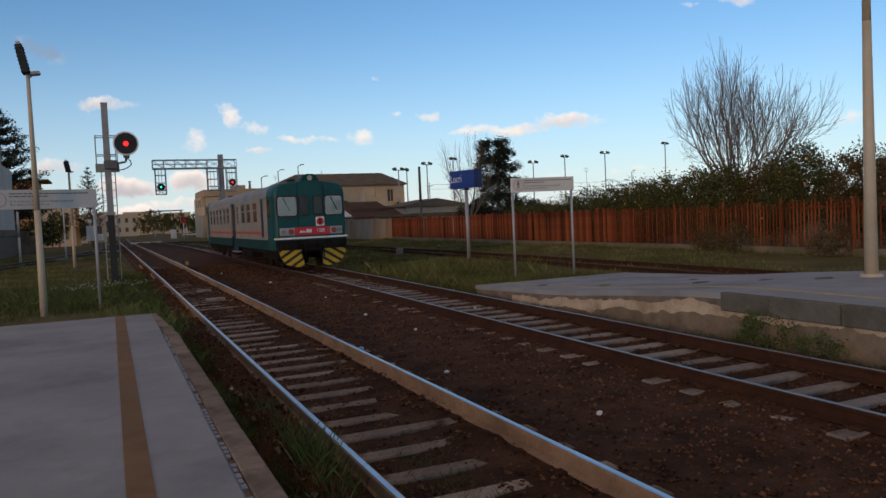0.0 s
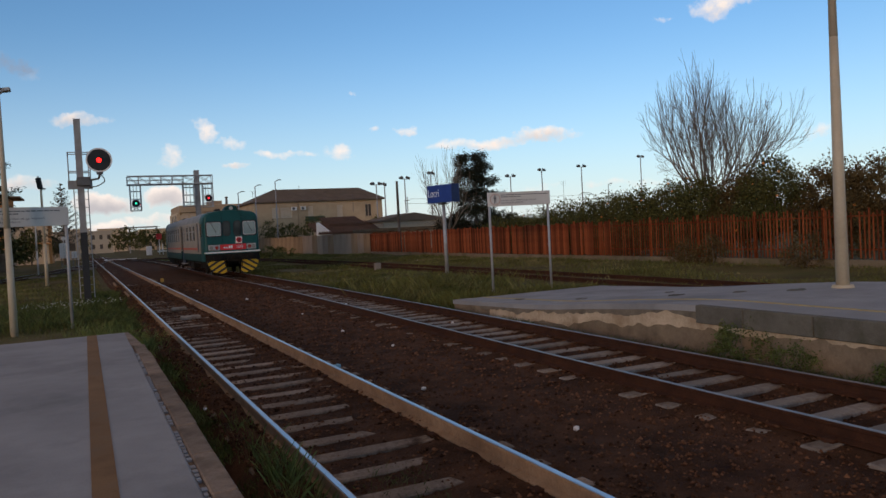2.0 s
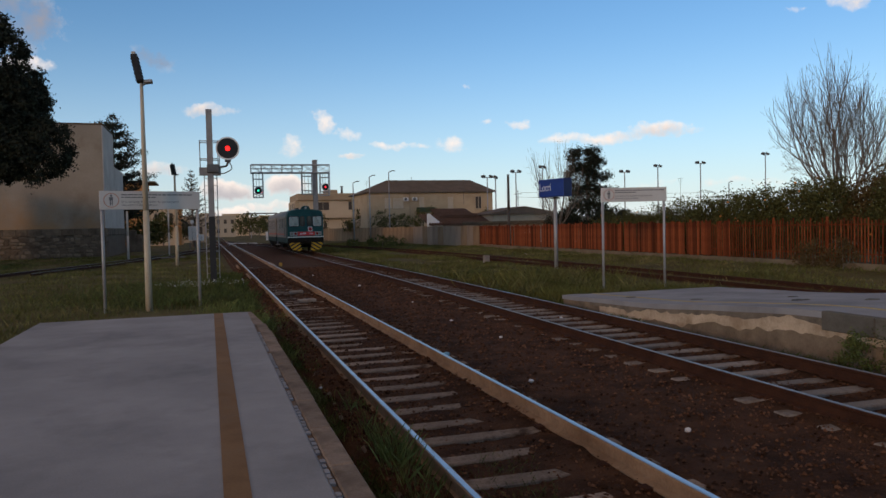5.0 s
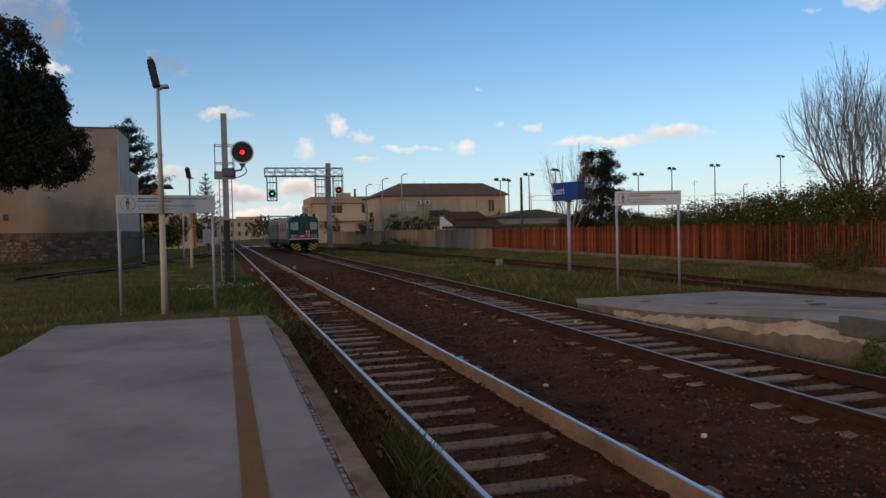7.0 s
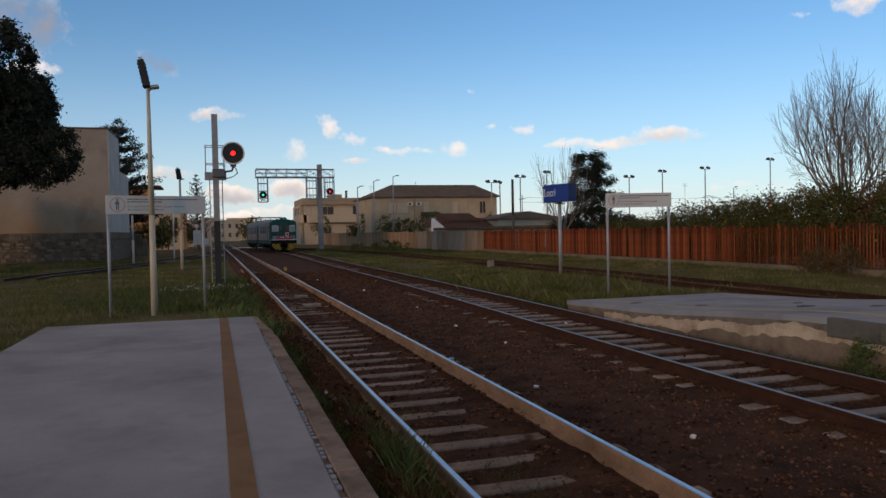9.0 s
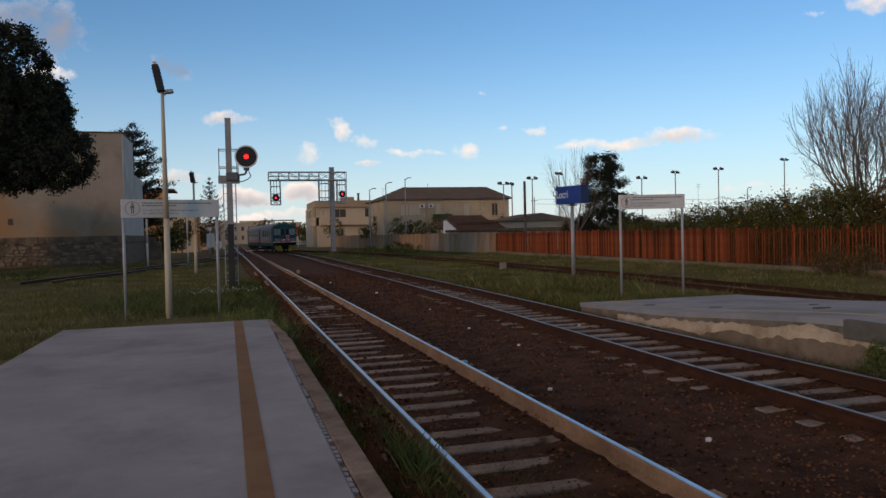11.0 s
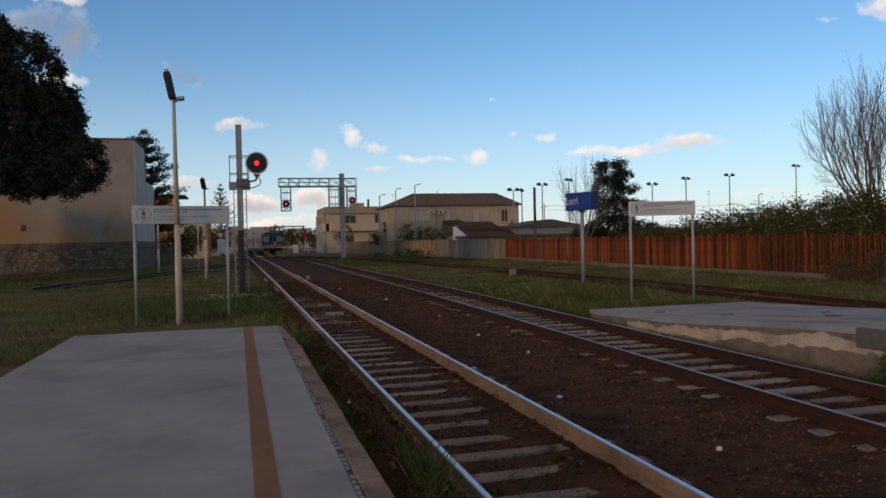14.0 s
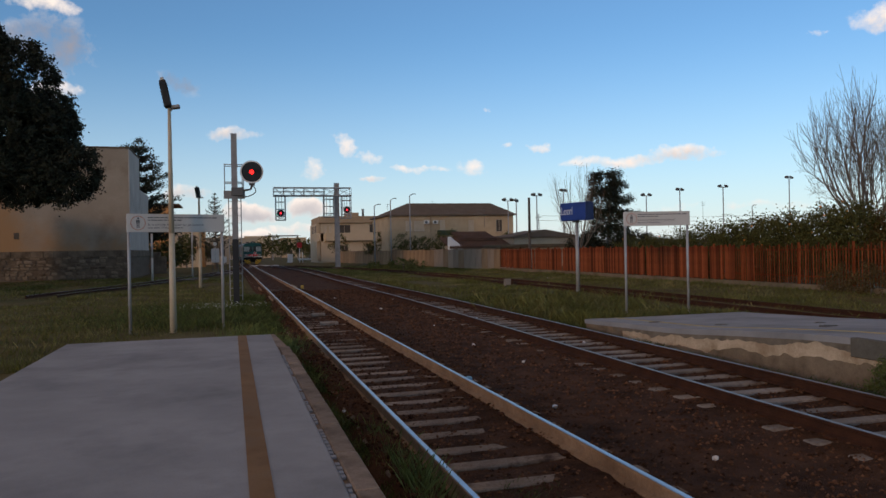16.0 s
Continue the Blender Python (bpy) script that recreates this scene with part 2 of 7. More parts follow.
M = dict(
    ground=surface("meadow_soil", (0.050, 0.044, 0.018), (0.15, 0.125, 0.058), 0.97, 0.35, 9.0, 0.5, dirt=(0.070, 0.085, 0.026), dirt_scale=0.22, dirt_amount=0.8, dist=0.05, spec=0.1),
    ballast=surface("brown_ballast", (0.022, 0.0112, 0.0066), (0.108, 0.056, 0.032), 0.97, 2.2, 45.0, 1.0, dirt=(0.125, 0.060, 0.032), dirt_scale=0.9, dirt_amount=0.5, dist=0.04, spec=0.1),
    stone=surface("ballast_stone", (0.026, 0.012, 0.007), (0.15, 0.075, 0.042), 0.97, 6.0, 40.0, 0.3, per_island=0.7, spec=0.1),
    # sandy rust, its paleness partly low sunlight put into the colour
    rail_sand_lit=surface("sunlit_sandy_rust", (0.20, 0.12, 0.066), (0.38, 0.25, 0.15), 0.8, 3.0, 30.0, 0.3, dirt=(0.12, 0.065, 0.036), dirt_amount=0.5, spec=0.25),
    rail_rust=surface("dark_rust", (0.030, 0.013, 0.008), (0.075, 0.030, 0.015), 0.88, 4.0, 40.0, 0.3, spec=0.2),
    rail_top=surface("polished_steel", (0.42, 0.44, 0.47), (0.58, 0.60, 0.63), 0.33, 2.0, 60.0, 0.02, metal=1.0),
    rail_top_dull=surface("worn_steel", (0.22, 0.19, 0.17), (0.38, 0.33, 0.30), 0.42, 2.0, 60.0, 0.05, metal=0.85),
    sleeper=surface("weathered_sleeper", (0.17, 0.125, 0.095), (0.36, 0.285, 0.225), 0.95, 5.0, 40.0, 0.6, dirt=(0.05, 0.027, 0.017), dirt_scale=3.5, dirt_amount=0.9, per_piece=0.3, spec=0.2),
    sleeper2=surface("concrete_sleeper", (0.19, 0.17, 0.15), (0.32, 0.29, 0.26), 0.95, 3.0, 50.0, 0.4, dirt=(0.08, 0.046, 0.03), dirt_scale=2.6, dirt_amount=0.8, per_piece=0.2, spec=0.15),
    concrete=surface("platform_concrete", (0.215, 0.218, 0.228), (0.325, 0.328, 0.34), 0.92, 0.9, 70.0, 0.3, dirt=(0.145, 0.147, 0.155), dirt_scale=0.55, dirt_amount=0.65, dist=0.006, spec=0.25),
    kerb=surface("platform_kerb", (0.16, 0.12, 0.092), (0.30, 0.235, 0.185), 0.95, 3.0, 50.0, 0.5, dirt=(0.085, 0.06, 0.042), dirt_scale=2.0, dirt_amount=0.7, per_piece=0.18, spec=0.2),
    strip=surface("brown_strip", (0.155, 0.088, 0.042), (0.25, 0.15, 0.075), 0.92, 3.0, 60.0, 0.25, dirt=(0.13, 0.09, 0.06), dirt_scale=1.5, dirt_amount=0.6, dist=0.004, spec=0.2),
    dark_plinth=surface("damp_plinth", (0.10, 0.095, 0.09), (0.18, 0.17, 0.16), 0.9, 2.0, 40.0, 0.3, per_piece=0.2),
    block_wall=surface("tan_block_wall", (0.15, 0.115, 0.08), (0.28, 0.22, 0.155), 0.95, 1.6, 30.0, 0.5, dirt=(0.09, 0.072, 0.05), dirt_scale=1.4, dirt_amount=0.7, spec=0.15),
    cream_plaster=surface("cream_flaking_plaster", (0.36, 0.28, 0.19), (0.60, 0.49, 0.36), 0.95, 2.5, 30.0, 0.4, dirt=(0.26, 0.18, 0.11), dirt_scale=2.6, dirt_amount=0.8, spec=0.15),
    grey_plaster=surface("grey_weathered_plaster", (0.14, 0.12, 0.095), (0.25, 0.215, 0.17), 0.95, 2.5, 40.0, 0.4, dirt=(0.09, 0.08, 0.065), dirt_scale=2.2, dirt_amount=0.7, spec=0.15),
    edge_grey=surface("damp_grey_concrete", (0.085, 0.08, 0.068), (0.15, 0.142, 0.122), 0.92, 3.0, 50.0, 0.4, dirt=(0.06, 0.062, 0.042), dirt_scale=2.4, dirt_amount=0.7, per_piece=0.15, spec=0.2),
    bank=surface("pale_earth_bank", (0.15, 0.115, 0.075), (0.25, 0.20, 0.14), 0.96, 0.8, 16.0, 0.5, dirt=(0.085, 0.085, 0.04), dirt_scale=0.5, dirt_amount=0.8, spec=0.1),
    old_base=surface("weathered_stone_band", (0.10, 0.082, 0.062), (0.21, 0.172, 0.13), 0.95, 1.4, 12.0, 0.6, dirt=(0.055, 0.045, 0.035), dirt_scale=0.9, dirt_amount=0.8, spec=0.15),
    yellow_line=surface("faded_yellow_line", (0.30, 0.25, 0.13), (0.40, 0.33, 0.17), 0.9, 4.0, 60.0, 0.1),
    picket=surface("rusty_red_picket", (0.115, 0.026, 0.011), (0.29, 0.085, 0.030), 0.92, 3.0, 30.0, 0.3, dirt=(0.045, 0.014, 0.007), dirt_scale=2.0, dirt_amount=0.8, per_piece=0.6, stretch=(1, 1, 0.3), spec=0.12),
    picket_far=surface("tan_wooden_board", (0.22, 0.145, 0.085), (0.35, 0.245, 0.15), 0.9, 1.5, 20.0, 0.3, dirt=(0.13, 0.085, 0.052), dirt_amount=0.7, per_piece=0.14, stretch=(1, 1, 0.25), spec=0.15),
    picket_grey=surface("grey_wooden_board", (0.25, 0.19, 0.14), (0.36, 0.29, 0.225), 0.9, 1.5, 20.0, 0.3, dirt=(0.17, 0.11, 0.07), dirt_amount=0.6, per_piece=0.14, stretch=(1, 1, 0.25), spec=0.15),
    low_wall=surface("mossy_wall", (0.085, 0.062, 0.040), (0.18, 0.135, 0.09), 0.95, 1.2, 30.0, 0.4, dirt=(0.06, 0.055, 0.028), dirt_amount=0.7, spec=0.15),
    zinc=surface("galvanised_steel", (0.28, 0.285, 0.29), (0.40, 0.405, 0.41), 0.55, 3.0, 30.0, 0.05, metal=0.35),
    post_paint=surface("pale_post_paint", (0.44, 0.43, 0.40), (0.56, 0.55, 0.51), 0.6, 2.0, 30.0, 0.08, dirt=(0.35, 0.32, 0.28), dirt_amount=0.4),
    cream=surface("cream_pole_paint", (0.42, 0.36, 0.26), (0.54, 0.47, 0.35), 0.6, 1.5, 30.0, 0.08, dirt=(0.32, 0.26, 0.18), dirt_amount=0.4),
    steel_dark=surface("dark_grey_steel", (0.085, 0.085, 0.085), (0.15, 0.15, 0.15), 0.6, 4.0, 40.0, 0.1, metal=0.3),
    steel_grey=surface("grey_signal_paint", (0.20, 0.205, 0.21), (0.30, 0.305, 0.31), 0.6, 3.0, 40.0, 0.08, dirt=(0.15, 0.13, 0.11), dirt_amount=0.5),
    black=surface("matt_black", (0.008, 0.008, 0.009), (0.018, 0.018, 0.02), 0.6, 5.0, 60.0, 0.05),
    white=surface("white_enamel", (0.66, 0.66, 0.64), (0.78, 0.78, 0.76), 0.5, 2.0, 40.0, 0.04, dirt=(0.50, 0.47, 0.42), dirt_amount=0.4),
    board_white=surface("notice_board_white", (0.50, 0.50, 0.48), (0.60, 0.60, 0.575), 0.5, 1.5, 40.0, 0.04, dirt=(0.42, 0.39, 0.34), dirt_amount=0.35),
    ink=surface("grey_lettering", (0.10, 0.11, 0.12), (0.16, 0.17, 0.18), 0.7, 5.0, 60.0, 0.0),
    ring=surface("faded_red_ring", (0.42, 0.25, 0.2), (0.52, 0.34, 0.28), 0.7, 5.0, 60.0, 0.0),
    blue=surface("station_blue", (0.012, 0.04, 0.22), (0.02, 0.06, 0.30), 0.4, 2.0, 40.0, 0.03, dirt=(0.02, 0.04, 0.14), dirt_amount=0.5),
    blue_dark=surface("station_blue_edge", (0.008, 0.02, 0.09), (0.012, 0.03, 0.12), 0.5, 2.0, 40.0, 0.03),
    letter=surface("white_letter", (0.6, 0.66, 0.72), (0.7, 0.75, 0.8), 0.5, 4.0, 40.0, 0.0),
    grass=surface("meadow_grass", (0.050, 0.062, 0.016), (0.16, 0.160, 0.048), 0.95, 0.4, 3.0, 0.0, dirt=(0.27, 0.225, 0.12), dirt_scale=0.45, dirt_amount=0.8, per_island=0.4, spec=0.15),
    weed=surface("dark_green_weed", (0.034, 0.050, 0.014), (0.115, 0.145, 0.042), 0.9, 1.2, 6.0, 0.0, dirt=(0.20, 0.175, 0.085), dirt_scale=1.1, dirt_amount=0.5, per_island=0.45, spec=0.2),
    tuft=surface("fresh_grass_blade", (0.075, 0.115, 0.030), (0.20, 0.235, 0.075), 0.85, 3.0, 12.0, 0.0, per_island=0.4, spec=0.25),
    bloom=surface("small_white_bloom", (0.42, 0.44, 0.42), (0.58, 0.60, 0.57), 0.8, 4.0, 20.0, 0.0),
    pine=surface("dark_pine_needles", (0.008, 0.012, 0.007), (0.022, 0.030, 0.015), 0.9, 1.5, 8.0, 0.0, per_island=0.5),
    leaf=surface("citrus_leaf", (0.034, 0.042, 0.011), (0.11, 0.108, 0.031), 0.8, 1.0, 6.0, 0.0, per_island=0.5, spec=0.25),
    leaf_brown=surface("brownish_leaf", (0.06, 0.040, 0.016), (0.13, 0.092, 0.036), 0.9, 1.0, 6.0, 0.0, per_island=0.4, spec=0.2),
    orange_fruit=surface("ripe_orange", (0.55, 0.16, 0.015), (0.68, 0.24, 0.03), 0.5, 8.0, 60.0, 0.1),
    bark=surface("grey_bark", (0.10, 0.085, 0.07), (0.21, 0.18, 0.15), 0.95, 4.0, 30.0, 0.5, spec=0.15),
    far_wall=surface("distant_plaster", (0.36, 0.30, 0.22), (0.46, 0.39, 0.30), 0.9, 0.2, 3.0, 0.1, dirt=(0.30, 0.24, 0.18), dirt_scale=0.1, dirt_amount=0.5),
    house_wall=surface("ochre_plaster", (0.46, 0.34, 0.215), (0.56, 0.43, 0.28), 0.92, 0.4, 8.0, 0.1, dirt=(0.36, 0.255, 0.16), dirt_scale=0.3, dirt_amount=0.5, spec=0.2),
    apt_wall=surface("cream_plaster", (0.50, 0.39, 0.26), (0.60, 0.48, 0.34), 0.92, 0.3, 8.0, 0.1, dirt=(0.40, 0.30, 0.19), dirt_scale=0.3, dirt_amount=0.5),
    apt_band=surface("brown_parapet_plaster", (0.34, 0.25, 0.16), (0.42, 0.31, 0.20), 0.92, 0.4, 8.0, 0.1, dirt=(0.26, 0.18, 0.11), dirt_amount=0.5),
    roof_brown=surface("brown_roof_sheet", (0.115, 0.09, 0.07), (0.165, 0.132, 0.105), 0.9, 0.7, 14.0, 0.3, dirt=(0.09, 0.068, 0.05), dirt_amount=0.5, spec=0.2),
    roof_tile=surface("dark_red_roof_tile", (0.068, 0.043, 0.033), (0.12, 0.076, 0.058), 0.9, 1.0, 20.0, 0.4, per_piece=0.2, spec=0.15),
    shutter=surface("cream_shutter", (0.52, 0.43, 0.31), (0.62, 0.52, 0.39), 0.75, 2.0, 20.0, 0.1),
    dark_open=surface("dark_shutter", (0.05, 0.04, 0.032), (0.085, 0.07, 0.055), 0.7, 2.0, 20.0, 0.1),
    pane=glass("dark_window_glass", (0.03, 0.035, 0.04)),
    green_rail=surface("green_balcony_panel", (0.045, 0.06, 0.03), (0.07, 0.09, 0.045), 0.8, 2.0, 20.0, 0.1),
    old_wall=surface("stained_pale_render", (0.25, 0.215, 0.17), (0.36, 0.315, 0.255), 0.95, 0.35, 10.0, 0.25, dirt=(0.20, 0.155, 0.11), dirt_scale=0.25, dirt_amount=0.75, spec=0.15),
    # paler than old_wall: the extra skylight on the end face is in the colour
    end_wall=surface("skylit_grey_render", (0.40, 0.375, 0.34), (0.52, 0.49, 0.45), 0.95, 0.5, 10.0, 0.25, dirt=(0.33, 0.30, 0.26), dirt_scale=0.4, dirt_amount=0.6, spec=0.15),
    rubble=surface("rubble_stone", (0.10, 0.08, 0.06), (0.27, 0.22, 0.17), 0.95, 1.2, 20.0, 0.5, dirt=(0.06, 0.048, 0.035), dirt_amount=0.5, per_piece=0.4, spec=0.15),
    mortar=surface("rough_mortar", (0.10, 0.08, 0.06), (0.19, 0.155, 0.12), 0.95, 1.5, 20.0, 0.5, spec=0.15),
    orange_wall=surface("orange_plaster", (0.60, 0.27, 0.09), (0.70, 0.34, 0.13), 0.9, 0.4, 8.0, 0.1),
    teal=surface("teal_train_paint", (0.004, 0.055, 0.057), (0.008, 0.085, 0.085), 0.5, 1.2, 30.0, 0.03, dirt=(0.008, 0.032, 0.033), dirt_scale=0.9, dirt_amount=0.7, spec=0.3),
    teal_low=surface("dark_teal_skirt", (0.003, 0.036, 0.035), (0.007, 0.058, 0.056), 0.55, 1.5, 30.0, 0.03, dirt=(0.012, 0.02, 0.019), dirt_amount=0.65, spec=0.25),
    cream_side=surface("cream_train_side", (0.24, 0.225, 0.195), (0.33, 0.305, 0.265), 0.5, 1.2, 30.0, 0.03, dirt=(0.21, 0.185, 0.15), dirt_amount=0.5, spec=0.3),
    red_line=surface("red_train_line", (0.42, 0.055, 0.035), (0.52, 0.085, 0.05), 0.45, 2.0, 30.0, 0.02),
    red_panel=surface("red_front_panel", (0.50, 0.018, 0.022), (0.60, 0.03, 0.035), 0.4, 2.0, 30.0, 0.02),
    roof_grey=surface("grey_train_roof", (0.19, 0.205, 0.22), (0.28, 0.295, 0.31), 0.6, 1.0, 20.0, 0.05, dirt=(0.15, 0.155, 0.16), dirt_amount=0.5, spec=0.25),
    blue_door=surface("blue_train_door", (0.008, 0.018, 0.045), (0.014, 0.030, 0.075), 0.5, 2.0, 30.0, 0.03, spec=0.3),
    bogie=surface("grimy_underframe", (0.007, 0.0065, 0.006), (0.022, 0.019, 0.016), 0.85, 3.0, 30.0, 0.3, spec=0.15),
    yellow=surface("warning_yellow", (0.44, 0.28, 0.015), (0.54, 0.36, 0.03), 0.6, 2.0, 30.0, 0.03, dirt=(0.24, 0.15, 0.02), dirt_amount=0.6, spec=0.25),
    # pale sky reflection is painted into the windscreen colour
    screen=glass("sky_toned_windscreen", (0.15, 0.21, 0.22), 0.15),
    win_glass=surface("train_side_glass", (0.010, 0.016, 0.018), (0.018, 0.026, 0.03), 0.08, 2.0, 20.0, 0.0, spec=0.35),
    lens_white=glass("clear_lamp_lens", (0.22, 0.22, 0.21), 0.15),
    lens_red=glass("red_tail_lens", (0.25, 0.01, 0.008), 0.15),
    litter_blue=surface("blue_plastic", (0.10, 0.30, 0.42), (0.2, 0.42, 0.55), 0.4, 8.0, 60.0, 0.1),
    litter_white=surface("white_litter", (0.5, 0.5, 0.5), (0.7, 0.7, 0.7), 0.6, 8.0, 60.0, 0.2),
    marker_yellow=surface("faded_marker_yellow", (0.38, 0.24, 0.05), (0.46, 0.31, 0.08), 0.8, 6.0, 60.0, 0.05),
    red_light=glow("red_signal_light", (1.0, 0.012, 0.012), 3.5),
    red_dim=glow("red_signal_light_far", (1.0, 0.03, 0.05), 1.2),
    green_light=glow("green_signal_light", (0.02, 0.75, 0.45), 1.1),
    hill=surface("hazy_hill", (0.16, 0.17, 0.17), (0.22, 0.23, 0.22), 1.0, 0.02, 0.2, 0.0),
)


def ochre_sun_glow(mat, colour):
    """Ochre plaster blotches with warm sunlit glow painted in, stronger low and left."""
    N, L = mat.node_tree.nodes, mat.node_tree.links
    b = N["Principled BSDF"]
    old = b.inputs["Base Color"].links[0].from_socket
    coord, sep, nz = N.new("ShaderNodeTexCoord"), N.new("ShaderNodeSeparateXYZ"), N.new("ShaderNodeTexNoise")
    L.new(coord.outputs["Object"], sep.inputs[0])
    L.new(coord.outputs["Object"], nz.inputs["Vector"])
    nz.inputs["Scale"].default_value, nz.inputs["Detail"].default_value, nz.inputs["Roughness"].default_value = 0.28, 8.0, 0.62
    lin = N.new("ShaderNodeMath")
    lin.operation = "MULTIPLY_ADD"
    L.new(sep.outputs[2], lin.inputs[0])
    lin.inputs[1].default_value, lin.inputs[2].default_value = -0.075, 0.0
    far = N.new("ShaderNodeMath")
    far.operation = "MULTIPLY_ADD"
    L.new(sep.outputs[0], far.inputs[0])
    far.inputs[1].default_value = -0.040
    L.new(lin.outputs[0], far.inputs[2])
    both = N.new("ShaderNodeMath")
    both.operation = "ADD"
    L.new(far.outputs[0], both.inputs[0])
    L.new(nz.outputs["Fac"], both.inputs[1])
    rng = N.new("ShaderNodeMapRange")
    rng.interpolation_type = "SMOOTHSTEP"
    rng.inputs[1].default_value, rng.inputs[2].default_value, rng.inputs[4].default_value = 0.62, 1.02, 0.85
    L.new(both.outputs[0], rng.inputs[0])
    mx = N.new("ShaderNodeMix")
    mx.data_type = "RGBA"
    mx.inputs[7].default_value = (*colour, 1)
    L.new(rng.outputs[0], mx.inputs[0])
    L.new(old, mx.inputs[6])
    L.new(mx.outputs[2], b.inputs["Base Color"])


ochre_sun_glow(M["old_wall"], (0.36, 0.215, 0.105))


# ---- mesh helpers ----
def box(bm, x0, x1, y0, y1, z0, z1, bevel=0.0, m=None):
    mat = Matrix.LocRotScale(((x0 + x1) / 2, (y0 + y1) / 2, (z0 + z1) / 2), None, (abs(x1 - x0), abs(y1 - y0), abs(z1 - z0)))
    vs = bmesh.ops.create_cube(bm, size=1, matrix=(m @ mat) if m else mat)["verts"]
    if bevel:
        es = list({e for v in vs for e in v.link_edges})
        bmesh.ops.bevel(bm, geom=es, offset=bevel, segments=1, affect="EDGES")
    return bm


def tube(bm, p0, p1, r0, r1=None, n=8, caps=True):
    p0, p1 = Vector(p0), Vector(p1)
    r1 = r0 if r1 is None else r1
    d = (p1 - p0).normalized()
    a = d.orthogonal().normalized()
    b = d.cross(a)
    ring = []
    for p, r in ((p0, r0), (p1, r1)):
        ring.append([bm.verts.new(p + (a * math.cos(k * math.tau / n) + b * math.sin(k * math.tau / n)) * r) for k in range(n)])
    for k in range(n):
        f = bm.faces.new((ring[0][k], ring[0][(k + 1) % n], ring[1][(k + 1) % n], ring[1][k]))
        f.smooth = n > 5
    if caps:
        bm.faces.new(ring[0][::-1])
        bm.faces.new(ring[1])
    return bm


def disc(bm, c, normal, r, depth, n=32, r2=None):
    c, d = Vector(c), Vector(normal).normalized()
    return tube(bm, c - d * depth / 2, c + d * depth / 2, r, r if r2 is None else r2, n)


def sweep(bm, pts, profile):
    """Closed profile (side, up) carried along points."""
    rings = []
    for i, p in enumerate(pts):
        a, b = Vector(pts[max(i - 1, 0)]), Vector(pts[min(i + 1, len(pts) - 1)])
        d = (b - a).normalized()
        side = Vector((d.y, -d.x, 0)).normalized()
        rings.append([bm.verts.new(Vector(p) + side * u + Vector((0, 0, w))) for u, w in profile])
    n = len(profile)
    for r, s in zip(rings, rings[1:]):
        for k in range(n):
            bm.faces.new((r[k], s[k], s[(k + 1) % n], r[(k + 1) % n]))
    bm.faces.new(rings[0])
    bm.faces.new(rings[-1][::-1])
    return bm


def mesh_of(name, bm, material):
    bmesh.ops.recalc_face_normals(bm, faces=bm.faces)
    me = bpy.data.meshes.new(name)
    bm.to_mesh(me)
    bm.free()
    me.materials.append(M[material] if isinstance(material, str) else material)
    return me


def part(name, bm, material, parent=None, label=""):
    ob = new(name, mesh_of(name, bm, material))
    ob.parent = parent
    return tagged(ob, label)


def piece(name, mesh, parent, m):
    ob = new(name, mesh)
    ob.parent = parent
    ob.matrix_basis = m
    return ob


def thing(name, m, label, category, group="", kind=""):
    ob = new(name)
    ob.empty_display_size = 0.2
    ob.matrix_basis = m
    return tagged(ob, label, category, group, kind)


def new_bm():
    return bmesh.new()


def wall_cells(bm, x0, x1, z0, z1, y0, y1, holes):
    """A wall along x, from y0 to y1 thick, with openings (xa, xb, za, zb) right through it."""
    xs = sorted({x0, x1, *[h[0] for h in holes], *[h[1] for h in holes]})
    for xa, xb in zip(xs, xs[1:]):
        zs = [z0]
        for h in sorted((h for h in holes if h[0] <= xa + 1e-6 and h[1] >= xb - 1e-6), key=lambda h: h[2]):
            zs += [h[2], h[3]]
        zs.append(z1)
        for za, zb in zip(zs[::2], zs[1::2]):
            if zb - za > 1e-4:
                box(bm, xa, xb, y0, y1, za, zb)
    bmesh.ops.remove_doubles(bm, verts=bm.verts, dist=0.001)
    return bm


def quads_mesh(name, quads, material):
    """Many loose four-cornered leaves or blades, given as an array n x 4 x 3."""
    q = np.asarray(quads, dtype=np.float32)
    n = len(q)
    me = bpy.data.meshes.new(name)
    me.vertices.add(n * 4)
    me.vertices.foreach_set("co", q.reshape(-1))
    me.loops.add(n * 4)
    me.loops.foreach_set("vertex_index", np.arange(n * 4, dtype=np.int32))
    me.polygons.add(n)
    me.polygons.foreach_set("loop_start", np.arange(0, n * 4, 4, dtype=np.int32))
    me.polygons.foreach_set("loop_total", np.full(n, 4, dtype=np.int32))
    me.update(calc_edges=True)
    me.materials.append(M[material] if isinstance(material, str) else material)
    return me


# ---- ground, tracks, platforms, fence ----
def curve(table, y):
    ys, xs = [a for a, b in table], [b for a, b in table]
    i = min(max(int(np.searchsorted(ys, y)) - 1, 0), len(ys) - 2)
    h = ys[i + 1] - ys[i]
    s = min(max((y - ys[i]) / h, 0), 1)

    def slope(k):
        if k <= 0 or k >= len(ys) - 1:
            return 0.0
        return (xs[k + 1] - xs[k - 1]) / (ys[k + 1] - ys[k - 1])

    return ((2 * s ** 3 - 3 * s ** 2 + 1) * xs[i] + (s ** 3 - 2 * s ** 2 + s) * h * slope(i) + (3 * s ** 2 - 2 * s ** 3) * xs[i + 1] + (s ** 3 - s ** 2) * h * slope(i + 1))


